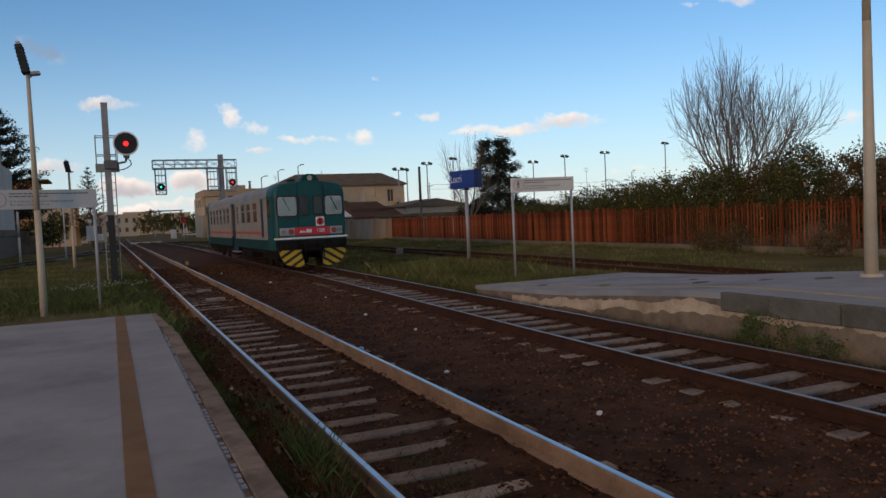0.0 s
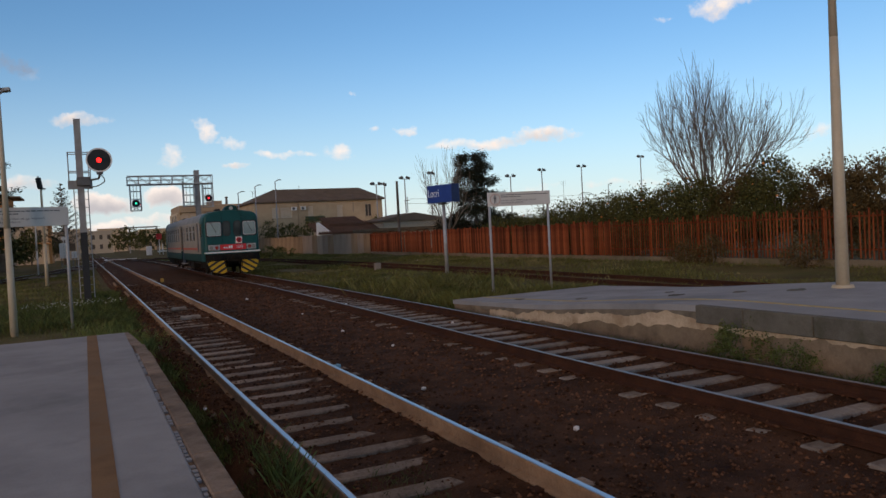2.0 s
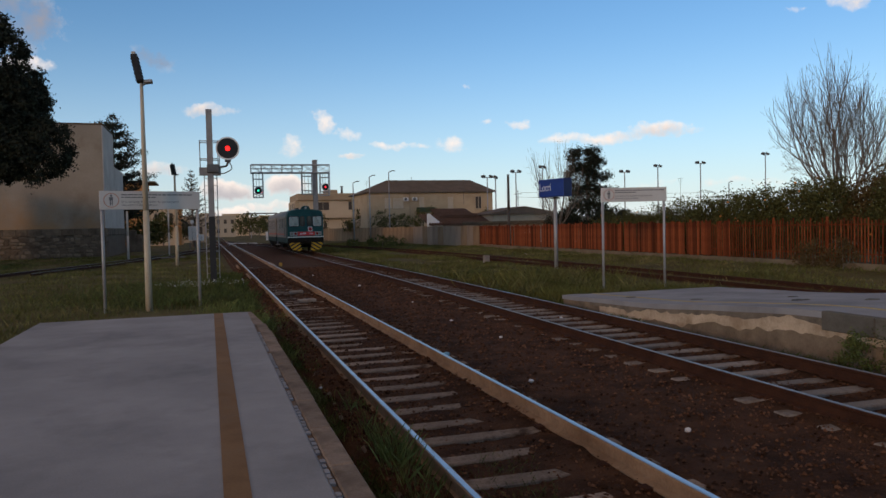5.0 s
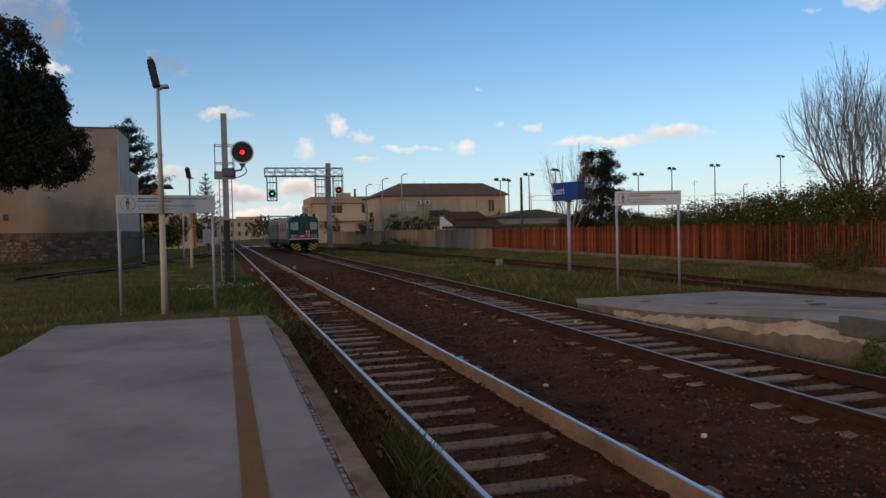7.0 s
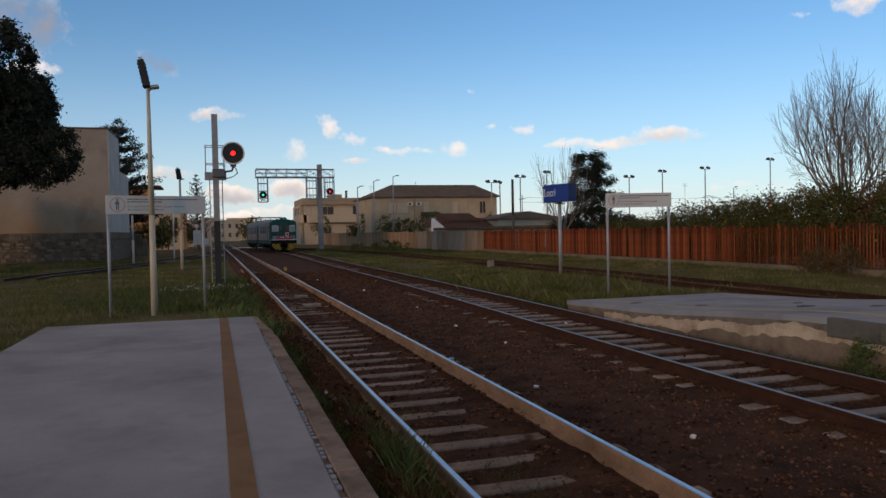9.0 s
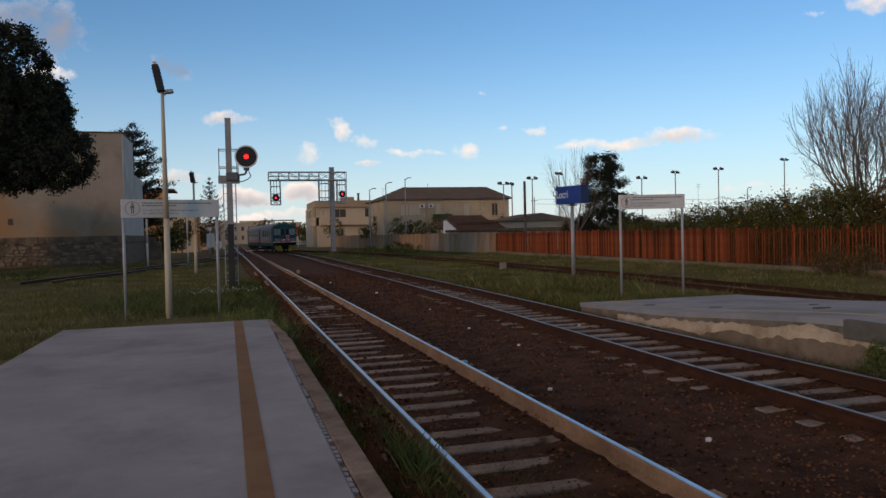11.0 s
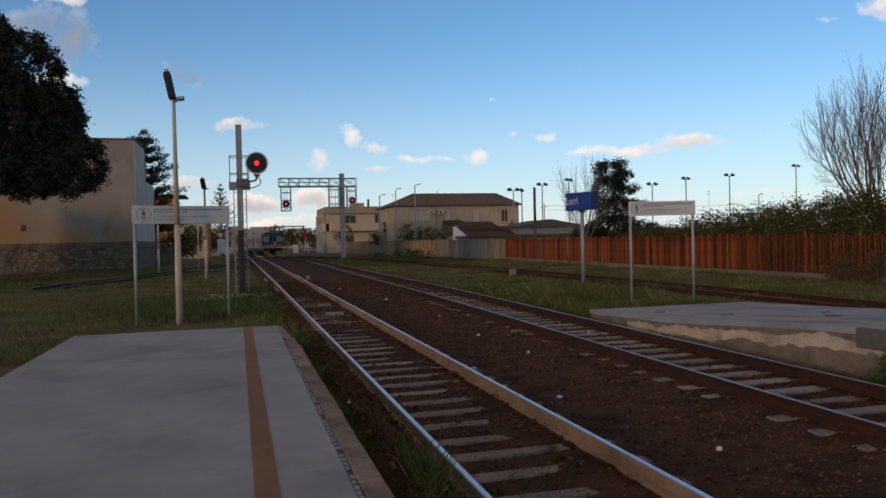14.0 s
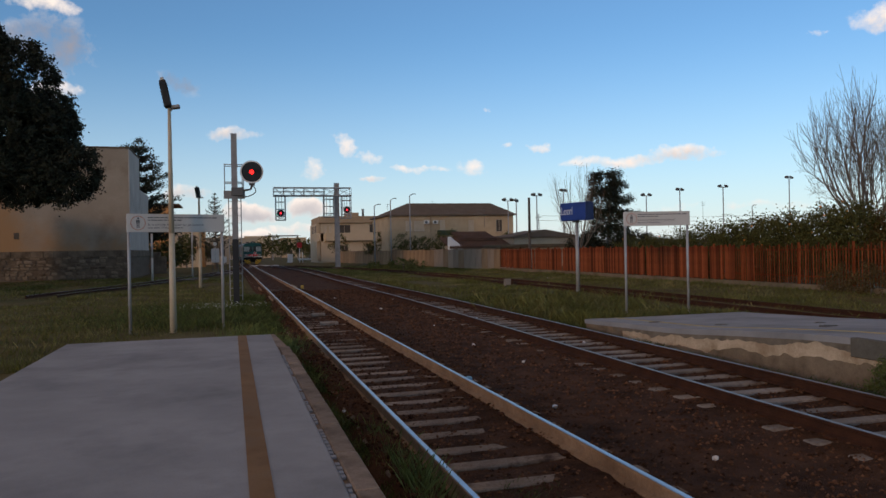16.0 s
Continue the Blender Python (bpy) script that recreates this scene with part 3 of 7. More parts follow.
AX1 = [(-40, 2.48), (20, 2.48), (45, 2.45), (80, 2.33), (110, 2.2), (150, 2.1), (420, 1.6)]
AX2 = [(-40, 6.7), (5, 6.77), (12, 6.9), (20, 7.1), (30, 7.25), (45, 7.24), (60, 7.33), (75, 7.42), (86, 7.2), (96, 6.55), (104, 5.75), (113, 4.55), (124, 3.3), (136, 2.6), (150, 2.22)]
AX3 = [(-40, 16.0), (10, 16.0), (30, 16.3), (50, 16.0), (66, 15.2), (84, 13.2), (100, 10.3), (112, 8.1)]
AX4 = [(40, -9.5), (52, -6.6), (60, -4.7), (74, -2.2), (84, -0.6), (93, 0.9), (108, 2.0), (125, 2.15)]
AX5 = [(112, 8.4), (130, 7.6), (160, 5.5), (260, 4.5)]
RAIL = [(-0.075, -0.16), (0.075, -0.16), (0.075, -0.148), (0.012, -0.125), (0.012, -0.045), (0.034, -0.034), (0.034, -0.006), (-0.034, -0.006), (-0.034, -0.034), (-0.012, -0.045), (-0.012, -0.125), (-0.075, -0.148)]
RHEAD = [(-0.026, -0.008), (0.026, -0.008), (0.022, 0.0), (-0.022, 0.0)]


def axis_points(table, y0, y1, step, off, z=0.0):
    n = max(2, int((y1 - y0) / step))
    out = []
    for i in range(n + 1):
        y = y0 + (y1 - y0) * i / n
        d = (curve(table, y + 0.2) - curve(table, y - 0.2)) / 0.4
        k = 1 / math.hypot(1, d)
        out.append((curve(table, y) + off * k, y - off * d * k, z))
    return out


def railway_track(name, table, y0, y1, rail_mat, top_mat, label, z=0.0, sleepers=None, length=2.3, limit=300, sink=0.0, start=-25.63, pitch=0.6):
    t = thing(name, Matrix(), label, "railway track", "railway tracks", "structure")
    for s in (-0.7525, 0.7525):
        pts = axis_points(table, y0, y1, 2.0, s, z)
        r = part("rail", sweep(new_bm(), pts, RAIL), rail_mat, t)
        part("rail_head", sweep(new_bm(), pts, RHEAD), top_mat, r, "worn bright running surface")
    if sleepers:
        bm = new_bm()
        bmesh.ops.create_cube(bm, size=1, matrix=Matrix.Diagonal((length, 0.21, 0.16, 1)))["verts"]
        bmesh.ops.bevel(bm, geom=bm.edges[:], offset=0.015, segments=1, affect="EDGES")
        me = mesh_of("sleeper", bm, sleepers)
        pl = new_bm()
        for s in (-0.7525, 0.7525):
            for q in (-1, 1):
                box(pl, s + q * 0.11 - 0.04, s + q * 0.11 + 0.04, -0.06, 0.06, 0.0, 0.035, 0.008)
        clip = mesh_of("rail_fastening", pl, "rail_rust")
        n, y, rnd = 0, start, random.Random(5)
        while y < y1 - 1 and n < limit:
            d = (curve(table, y + 0.2) - curve(table, y - 0.2)) / 0.4
            m = Matrix.Translation((curve(table, y) + rnd.uniform(-0.03, 0.03), y, z - 0.165 - 0.08 - sink - 0.03 * min(1, max(0, (y - 18) / 14)) + rnd.uniform(-0.014, 0.008))) @ Matrix.Rotation(-math.atan(d) + rnd.uniform(-0.015, 0.015), 4, "Z")
            ob = piece("sleeper", me, t, m)
            if -1 < y < 30:
                piece("rail_fastening", clip, ob, Matrix.Translation((0, 0, 0.08)))
            y += pitch
            n += 1
    return t


def ground_height(x, y):
    h = 0.05 * noise.noise((x * 0.25, y * 0.25, 1)) + 0.03 * noise.noise((x * 0.9, y * 0.9, 5))
    base = -0.22
    if 0.6 < x < curve(AX2, min(y, 150)) + 1.9 and y < 150:
        return -0.34
    if x > 20.5 and x < 23.4 and y < 70:
        base += 0.12 * (x - 20.5) / 2.9
    return base + h


def make_ground():
    xs = list(np.arange(-60, 70, 1.0)) + [80, 100, 130, 180, 260, 400, 700, 1200, 2500]
    xs = [-2500, -1200, -700, -400, -200, -120, -80] + xs
    ys = [-1500, -700, -300, -120, -60, -30, -15] + list(np.arange(-8, 120, 1.0)) + [125, 135, 150, 180, 220, 300, 450, 700, 1200, 2500]
    verts = [(x, y, ground_height(x, y)) for y in ys for x in xs]
    w = len(xs)
    faces = [(j * w + i, j * w + i + 1, (j + 1) * w + i + 1, (j + 1) * w + i) for j in range(len(ys) - 1) for i in range(w - 1)]
    me = bpy.data.meshes.new("ground")
    me.from_pydata(verts, [], faces)
    me.polygons.foreach_set("use_smooth", [True] * len(faces))
    me.materials.append(M["ground"])
    tagged(new("ground", me), "rough grassy ground with bare brown soil patches", "ground", kind="structure")


def bed_height(x, y):
    z = -0.185 + 0.035 * noise.noise((x * 1.1, y * 1.1, 3)) + 0.02 * noise.noise((x * 4, y * 4, 7))
    for tab in (AX1, AX2):
        d = abs(x - curve(tab, y))
        if d < 0.65:
            z -= 0.012
        if abs(d - 0.7525) < 0.16:
            z += 0.02
    d = x - curve(AX2, y)
    if 0.85 < abs(d) < 1.4:
        z += 0.004 + 0.022 * noise.noise((x * 3, y * 2.3, 15))
    d = x - curve(AX1, y)
    if -1.25 < d < -0.80:
        z += 0.07 + 0.05 * noise.noise((x * 2.0, y * 1.3, 21))
    if 0.1 < d < 0.66:
        z += 0.035 * min(1, (d - 0.1) / 0.25) * (0.55 + 0.9 * noise.noise((x * 1.5, y * 0.9, 12)))
    return min(z, -0.115)


def make_ballast():
    ys = list(np.arange(-30, -2, 1.0)) + list(np.arange(-2, 40, 0.25)) + list(np.arange(40, 152, 1.0))
    n = 36
    verts = []
    for y in ys:
        a, b = curve(AX1, y) - 1.3, max(curve(AX2, y), curve(AX1, y)) + 1.55
        a += 0.18 * noise.noise((0, y * 0.7, 2))
        for i in range(n + 1):
            x = a + (b - a) * i / n
            z = bed_height(x, y)
            if i == 0 or i == n:
                z = -0.36
            elif i == 1 or i == n - 1:
                z -= 0.03
            verts.append((x, y, z))
    w = n + 1
    faces = [(j * w + i, j * w + i + 1, (j + 1) * w + i + 1, (j + 1) * w + i) for j in range(len(ys) - 1) for i in range(n)]
    me = bpy.data.meshes.new("ballast_bed")
    me.from_pydata(verts, [], faces)
    me.polygons.foreach_set("use_smooth", [True] * len(faces))
    me.materials.append(M["ballast"])
    tagged(new("ballast_bed", me), "dark brown ballast bed under two railway tracks", "track bed", kind="structure")
    # loose stones on the bed
    rnd = np.random.RandomState(4)
    cnt = 42000
    y = 2.5 + 38 * rnd.rand(cnt) ** 1.7
    x = np.array([curve(AX1, v) - 1.2 for v in y]) + rnd.rand(cnt) * np.array([curve(AX2, v) - curve(AX1, v) + 2.5 for v in y])
    s = (0.008 + 0.02 * rnd.rand(cnt) ** 2) * (1 + y / 40)
    base = np.array([(1, 0, 0), (-1, 0, 0), (0, 1, 0), (0, -1, 0), (0, 0, 1), (0, 0, -1)], float)
    tri = np.array([(0, 2, 4), (2, 1, 4), (1, 3, 4), (3, 0, 4), (2, 0, 5), (1, 2, 5), (3, 1, 5), (0, 3, 5)])
    jit = base[None] * (0.6 + 0.7 * rnd.rand(cnt, 6, 1)) + 0.25 * (rnd.rand(cnt, 6, 3) - 0.5)
    z = np.array([bed_height(a, b) for a, b in zip(x, y)])
    v = jit * s[:, None, None] * np.array([1, 1, 0.7]) + np.stack([x, y, z + s * 0.15], 1)[:, None]
    f = (tri[None] + (np.arange(cnt) * 6)[:, None, None]).reshape(-1, 3)
    me = bpy.data.meshes.new("ballast_stones")
    me.from_pydata(v.reshape(-1, 3).tolist(), [], f.tolist())
    me.materials.append(M["stone"])
    tagged(new("ballast_stones", me), "loose brown ballast stones strewn between the rails", "stones", kind="stuff")


def make_platform_1():
    p = thing("platform_1", Matrix(), "grey concrete station platform with a brown strip", "platform", kind="structure")
    bm = new_bm()
    box(bm, -2.95, 0.694, -30, 14.95, -0.6, 0.30, 0.02)
    part("slab", bm, "concrete", p)
    bm = new_bm()
    box(bm, 0.694, 0.738, -30, 14.93, -0.6, 0.272)
    part("joint", bm, "kerb", p, "dark recessed joint along the kerb")
    bm = new_bm()
    box(bm, 0.055, 0.215, -30, 14.94, 0.29, 0.304)
    part("brown_strip", bm, "strip", p, "worn brown painted guide strip")
    bm = new_bm()
    box(bm, 0.0, 0.172, 0.0, 0.985, 0.0, 0.36, 0.012)
    me = mesh_of("kerb_stone", bm, "kerb")
    rnd = random.Random(8)
    combs = []
    for q in range(3):
        bm = new_bm()
        for k in range(9):
            if rnd.random() < 0.88:
                box(bm, -0.043, -0.002 - rnd.uniform(0, 0.012), 0.01 + k * 0.109, 0.082 + k * 0.109 + rnd.uniform(-0.012, 0.012), 0.25, 0.352, 0.003)
        combs.append(mesh_of("kerb_tooth", bm, "concrete"))
    for i in range(20):
        y = 14.95 - 0.99 - i * 1.0
        z = -0.06 + rnd.uniform(-0.004, 0.004)
        shift = (-0.10, -0.05, -0.02)[i] if i < 3 else rnd.uniform(-0.006, 0.006)
        ob = piece("kerb_stone", me, p, Matrix.Translation((0.735 + shift, y, z)) @ Matrix.Rotation(0.05 if i < 2 else rnd.uniform(-0.004, 0.004), 4, "Z"))
        if i > 2:
            piece("kerb_tooth", combs[i % 3], ob, Matrix.Translation((-shift, 0, 0)))
    bm = new_bm()
    box(bm, 0.74, 0.86, -30, 14.9, -0.6, -0.058)
    part("foundation", bm, "dark_plinth", p)


def make_shade_wall():
    """Plain wall added beside the meadow, out of view, to shade the old building."""
    w = thing("shade_wall", pose(-22, 0, 0), "tall plain rendered wall added out of view to shade the old building", "wall", kind="structure")
    bm = new_bm()
    box(bm, -0.5, 0, 44, 66, -0.5, 6.8, 0.03)
    part("wall", bm, "end_wall", w)


def p2_height(y):
    return curve([(-60, 0.5), (8.6, 0.5), (11, 0.37), (13.2, 0.2), (15.2, 0.12), (17.2, 0.05), (30, 0.0)], y)


def make_platform_2():
    p = thing("platform_2", Matrix(), "old ramped concrete platform with a flaking plastered side", "platform", kind="structure")
    ys = list(np.arange(-30, 8, 2.0)) + list(np.arange(8, 17.3, 0.4))
    bm = new_bm()

    def strip(x0, x1, zt, zb):
        rows = [[bm.verts.new((x0, y, zb(y))), bm.verts.new((x1, y, zb(y))), bm.verts.new((x1, y, zt(y))), bm.verts.new((x0, y, zt(y)))] for y in ys]
        for a, b in zip(rows, rows[1:]):
            for k in range(4):
                bm.faces.new((a[k], b[k], b[(k + 1) % 4], a[(k + 1) % 4]))
        bm.faces.new(rows[0])
        bm.faces.new(rows[-1][::-1])

    strip(8.62, 13.2, p2_height, lambda y: -0.6)
    part("slab", bm, "concrete", p)
    bm = new_bm()
    strip(8.55, 8.66, lambda y: p2_height(y) - 0.09, lambda y: -0.6)
    part("side_wall", bm, "block_wall", p, "bare tan block wall of the platform side")

    def ragged(y, amp, k):
        return amp * (noise.noise((y * 1.1, k, 0)) + 0.6 * noise.noise((y * 4.3, k, 3)) + 0.45 * abs(noise.noise((y * 13, k, 5))))

    def skin(name, y0, y1, x0, top, low, mat, label):
        """A ragged layer of plaster standing a little proud of the wall."""
        bm = new_bm()
        rows = []
        for y in np.arange(y0, y1, 0.06):
            t, b = top(y), low(y)
            if b > t - 0.01:
                b = t - 0.01
            rows.append([bm.verts.new((x0, y, b)), bm.verts.new((x0, y, t)), bm.verts.new((8.57, y, t)), bm.verts.new((8.57, y, b))])
        for a, b in zip(rows, rows[1:]):
            for k in range(4):
                bm.faces.new((a[k], b[k], b[(k + 1) % 4], a[(k + 1) % 4]))
        bm.faces.new(rows[0])
        bm.faces.new(rows[-1][::-1])
        return part(name, bm, mat, p, label)

    skin("cream_plaster", -20, 15.4, 8.538, lambda y: p2_height(y) - 0.09, lambda y: p2_height(y) - 0.36 + ragged(y, 0.10, 2) + 0.05 * max(0, (8.7 - y) / 6), "cream_plaster", "flaking cream plaster")
    skin("grey_plaster", 8.7, 15.8, 8.528, lambda y: p2_height(y) - 0.085, lambda y: p2_height(y) - 0.17 + ragged(y, 0.075, 9), "grey_plaster", "ragged grey plaster below the slab")
    bm = new_bm()
    strip(8.515, 9.02, lambda y: p2_height(y) + 0.008, lambda y: p2_height(y) - 0.09)
    part("coping", bm, "concrete", p)
    bm = new_bm()
    strip(9.36, 9.46, lambda y: p2_height(y) + 0.010, lambda y: p2_height(y) - 0.02)
    part("yellow_line", bm, "yellow_line", p, "faded yellow safety line")
    rnd = random.Random(14)
    y = 8.75
    while y > -12:
        bm = new_bm()
        d = rnd.uniform(0.9, 1.15)
        box(bm, 8.485 + rnd.uniform(-0.006, 0.006), 8.62, y - d + 0.012, y, 0.235 + rnd.uniform(-0.01, 0.01), 0.514, 0.012)
        part("edge_block", bm, "edge_grey", p, "dark damp edge block")
        y -= d
    # worn hollows and holes in the slab
    for hx, hy, hr in ((9.9, 13.6, 0.16), (10.4, 11.2, 0.2), (10.9, 10.1, 0.15), (11.3, 9.2, 0.22), (11.5, 12.6, 0.12), (9.3, 15.2, 0.14)):
        bm = new_bm()
        n = 14
        ring = [[bm.verts.new((hx + q * hr * rnd.uniform(0.6, 1.3) * math.cos(k * math.tau / n), hy + q * hr * 0.7 * rnd.uniform(0.6, 1.3) * math.sin(k * math.tau / n), p2_height(hy) + zz)) for k in range(n)] for q, zz in ((1.0, -0.01), (0.8, 0.014))]
        for k in range(n):
            bm.faces.new((ring[0][k], ring[0][(k + 1) % n], ring[1][(k + 1) % n], ring[1][k]))
        bm.faces.new(ring[1])
        part("asphalt_patch", bm, "edge_grey", p, "dark worn patch in the slab")


FENCE = [(-5, 23.4), (20, 23.5), (45, 23.7), (64, 23.7), (80, 22.6), (105, 20.6), (134, 18.4)]


def make_fence():
    f = thing("boundary_fence", Matrix(), "tall rusty red picket fence along the railway", "fence", kind="structure")
    bm = new_bm()
    pts = [(curve(FENCE, y), y, -0.3) for y in np.arange(4, 66, 2.0)]
    sweep(bm, pts, [(-0.11, 0), (0.11, 0), (0.11, 0.40), (-0.11, 0.40)])
    part("low_wall", bm, "bank", f, "low pale base wall with moss")
    bm = new_bm()
    for z in (0.42, 1.55):
        sweep(bm, [(a + 0.05, b, z) for a, b, c in pts], [(-0.02, 0), (0.02, 0), (0.02, 0.05), (-0.02, 0.05)])
    part("rail_bar", bm, "picket", f)
    shapes, wide = [], []
    for k in range(4):
        bm = new_bm()
        w = (0.030, 0.034, 0.027, 0.032)[k]
        h = (1.66, 1.72, 1.62, 1.69)[k]
        box(bm, -0.012, 0.012, -w, w, 0, h, 0.006)
        for v in bm.verts:
            if v.co.z > h - 0.02 and abs(v.co.y) > w * 0.5:
                v.co.z -= (0.03, 0.0, 0.05, 0.015)[k]
        shapes.append(mesh_of("picket", bm, "picket"))
        bm = new_bm()
        box(bm, -0.012, 0.012, -0.082, 0.082, 0, h, 0.006)
        wide.append(mesh_of("picket", bm, "picket"))
    rnd = random.Random(3)
    y, n = 14.2, 0
    while y < 64.5:
        gap = 0.158 if y < 31 else 0.172
        if rnd.random() > 0.015:
            lean = rnd.gauss(0, 0.008)
            m = Matrix.Translation((curve(FENCE, y) + rnd.uniform(-0.01, 0.01), y, 0.13 + rnd.uniform(-0.04, 0.03))) @ Matrix.Rotation(lean, 4, "X") @ Matrix.Rotation(rnd.gauss(0, 0.05), 4, "Z")
            piece("picket", rnd.choice(shapes if y < 31 + rnd.uniform(-1.5, 1.5) else wide), f, m)
        y += gap
    bm = new_bm()
    for y in np.arange(15.0, 64, 3.0):
        x = curve(FENCE, y) + 0.08
        box(bm, x - 0.04, x + 0.04, y - 0.04, y + 0.04, -0.3, 1.9, 0.006)
        part("fence_post", bm, "picket_far" if rnd.random() < 0.3 else "picket", f)
        bm = new_bm()
    bm.free()
    g = thing("board_fence", Matrix(), "tan wooden board fence in flat panels", "fence", kind="structure")
    panels = {}
    for mat in ("picket_far", "picket_grey"):
        bm = new_bm()
        for k in range(8):
            box(bm, -0.02, 0.02 , k * 0.19 + 0.004, k * 0.19 + 0.184, 0, 1.95 + 0.02 * (k % 3), 0.004)
        panels[mat] = mesh_of("panel", bm, mat)
    y = 64.6
    while y < 133:
        x0, x1 = curve(FENCE, y), curve(FENCE, y + 1.54)
        m = Matrix.Translation((x0, y, -0.12 + rnd.uniform(-0.05, 0.05))) @ Matrix.Rotation(-math.atan2(x1 - x0, 1.54), 4, "Z")
        grey = 66 < y < 82 and rnd.random() < 0.75
        piece("panel", panels["picket_grey" if grey else "picket_far"], g, m)
        y += 1.54


make_ground()
make_ballast()
railway_track("track_1", AX1, -30, 149, "rail_sand_lit", "rail_top", "railway track with polished rails and half-buried sleepers", sleepers="sleeper", length=2.3, sink=0.012, start=-25.675, pitch=0.625)
railway_track("track_2", AX2, -30, 138, "rail_rust", "rail_top_dull", "rusty railway track on pale concrete sleepers", sleepers="sleeper2", length=2.25, limit=270, start=-25.23, pitch=0.62)
railway_track("track_3", AX3, -6, 112, "rail_rust", "rail_rust", "disused rusty siding sunk in grass", z=-0.06)
railway_track("track_4", AX4, 42, 122, "rail_rust", "rail_top_dull", "branch siding running off past the old building", z=-0.06)
railway_track("track_5", AX1, 149, 410, "rail_rust", "rail_top_dull", "single line running on towards the town", z=-0.01)
make_platform_1()
make_shade_wall()
make_platform_2()
make_fence()


# ---- signs, lamps, signals ----
def text_mesh(body, size, material, depth=0.004):
    cu = bpy.data.curves.new("lettering", "FONT")
    cu.body, cu.size, cu.extrude = body, size, depth
    ob = bpy.data.objects.new("lettering_source", cu)
    scene.collection.objects.link(ob)
    me = bpy.data.meshes.new_from_object(ob.evaluated_get(bpy.context.evaluated_depsgraph_get()))
    bpy.data.objects.remove(ob)
    me.materials.clear()
    me.materials.append(M[material])
    return me


def notice_board(name, x0, y0, x1, y1, z0, z1, foot0, foot1, label, r=0.04):
    """White notice board between two posts; its face looks back along the tracks."""
    w = math.hypot(x1 - x0, y1 - y0)
    a = math.atan2(y1 - y0, x1 - x0)
    t = thing(name, pose(x0, y0, 0, 0, 0, math.degrees(a)), label, "sign", "platform end notices")
    bm = new_bm()
    box(bm, -0.03, w + 0.03, -0.075, -0.045, z0, z1, 0.008)
    b = part("board", bm, "board_white", t, "white enamelled board with two texts")
    for x, foot in ((0.03, foot0), (w - 0.03, foot1)):
        bm = new_bm()
        tube(bm, (x, 0, foot), (x, 0, z1 - 0.03), r, r, 12)
        part("post", bm, "zinc", t, "slim galvanised post")
        for zc in (z1 - 0.12, z0 + 0.12):
            bm = new_bm()
            box(bm, x - r - 0.02, x + r + 0.02, -0.05, 0.01, zc - 0.02, zc + 0.02, 0.004)
            part("clamp", bm, "zinc", t)
    h = z1 - z0
    cx = 0.09 * w + 0.03
    bm = new_bm()
    n = 28
    ro, ri = h * 0.40, h * 0.345
    vs = [[bm.verts.new((cx + rr * math.cos(k * math.tau / n), -0.079, z0 + h * 0.5 + rr * math.sin(k * math.tau / n))) for k in range(n)] for rr in (ro, ri)]
    for k in range(n):
        bm.faces.new((vs[0][k], vs[0][(k + 1) % n], vs[1][(k + 1) % n], vs[1][k]))
    part("warning_ring", bm, "ring", b, "faded red ring")
    bm = new_bm()
    zc = z0 + h * 0.5
    disc(bm, (cx, -0.079, zc + h * 0.25), (0, 1, 0), h * 0.06, 0.004, 12)
    box(bm, cx - h * 0.11, cx + h * 0.09, -0.081, -0.077, zc + h * 0.02, zc + h * 0.17)
    box(bm, cx - h * 0.08, cx - h * 0.02, -0.081, -0.077, zc - h * 0.28, zc + h * 0.02)
    box(bm, cx + h * 0.02, cx + h * 0.07, -0.081, -0.077, zc - h * 0.28, zc + h * 0.02)
    part("pictogram", bm, "ink", b, "dark pictogram")
    for k, (zf, ln) in enumerate(((0.80, 0.93), (0.66, 0.50))):
        bm = new_bm()
        x, rnd = 0.20 * w, random.Random(k)
        while x < 0.2 * w + (ln - 0.2) * w:
            d = rnd.uniform(0.05, 0.16)
            box(bm, x, x + d, -0.0785, -0.0745, z0 + h * (zf - 0.03), z0 + h * (zf + 0.03))
            x += d + 0.022
        part("text_line", bm, "ink", b)
    for words, zf, ln in (("It is strictly forbidden to go beyond", 0.36, 0.58), ("the end of the platform", 0.19, 0.36)):
        me = text_mesh(words, h * 0.17, "ink", 0.002)
        wide = max(v.co.x for v in me.vertices)
        ob = new("text_line", me)
        ob.parent = b
        ob.matrix_basis = Matrix.Translation((0.20 * w, -0.0755, z0 + h * zf)) @ Matrix.Rotation(radians(90), 4, "X") @ Matrix.Diagonal((ln * w / wide, 1, 1, 1))
    return t


notice_board("notice_board", -2.68, 21.35, -0.26, 22.1, 2.50, 2.99, -0.3, -0.3, "white platform end notice board on two slim posts in grass")
notice_board("notice_board", 10.83, 19.25, 12.68, 18.87, 2.45, 2.86, -0.3, -0.3, "white platform end notice board beyond the ramped platform", 0.035)


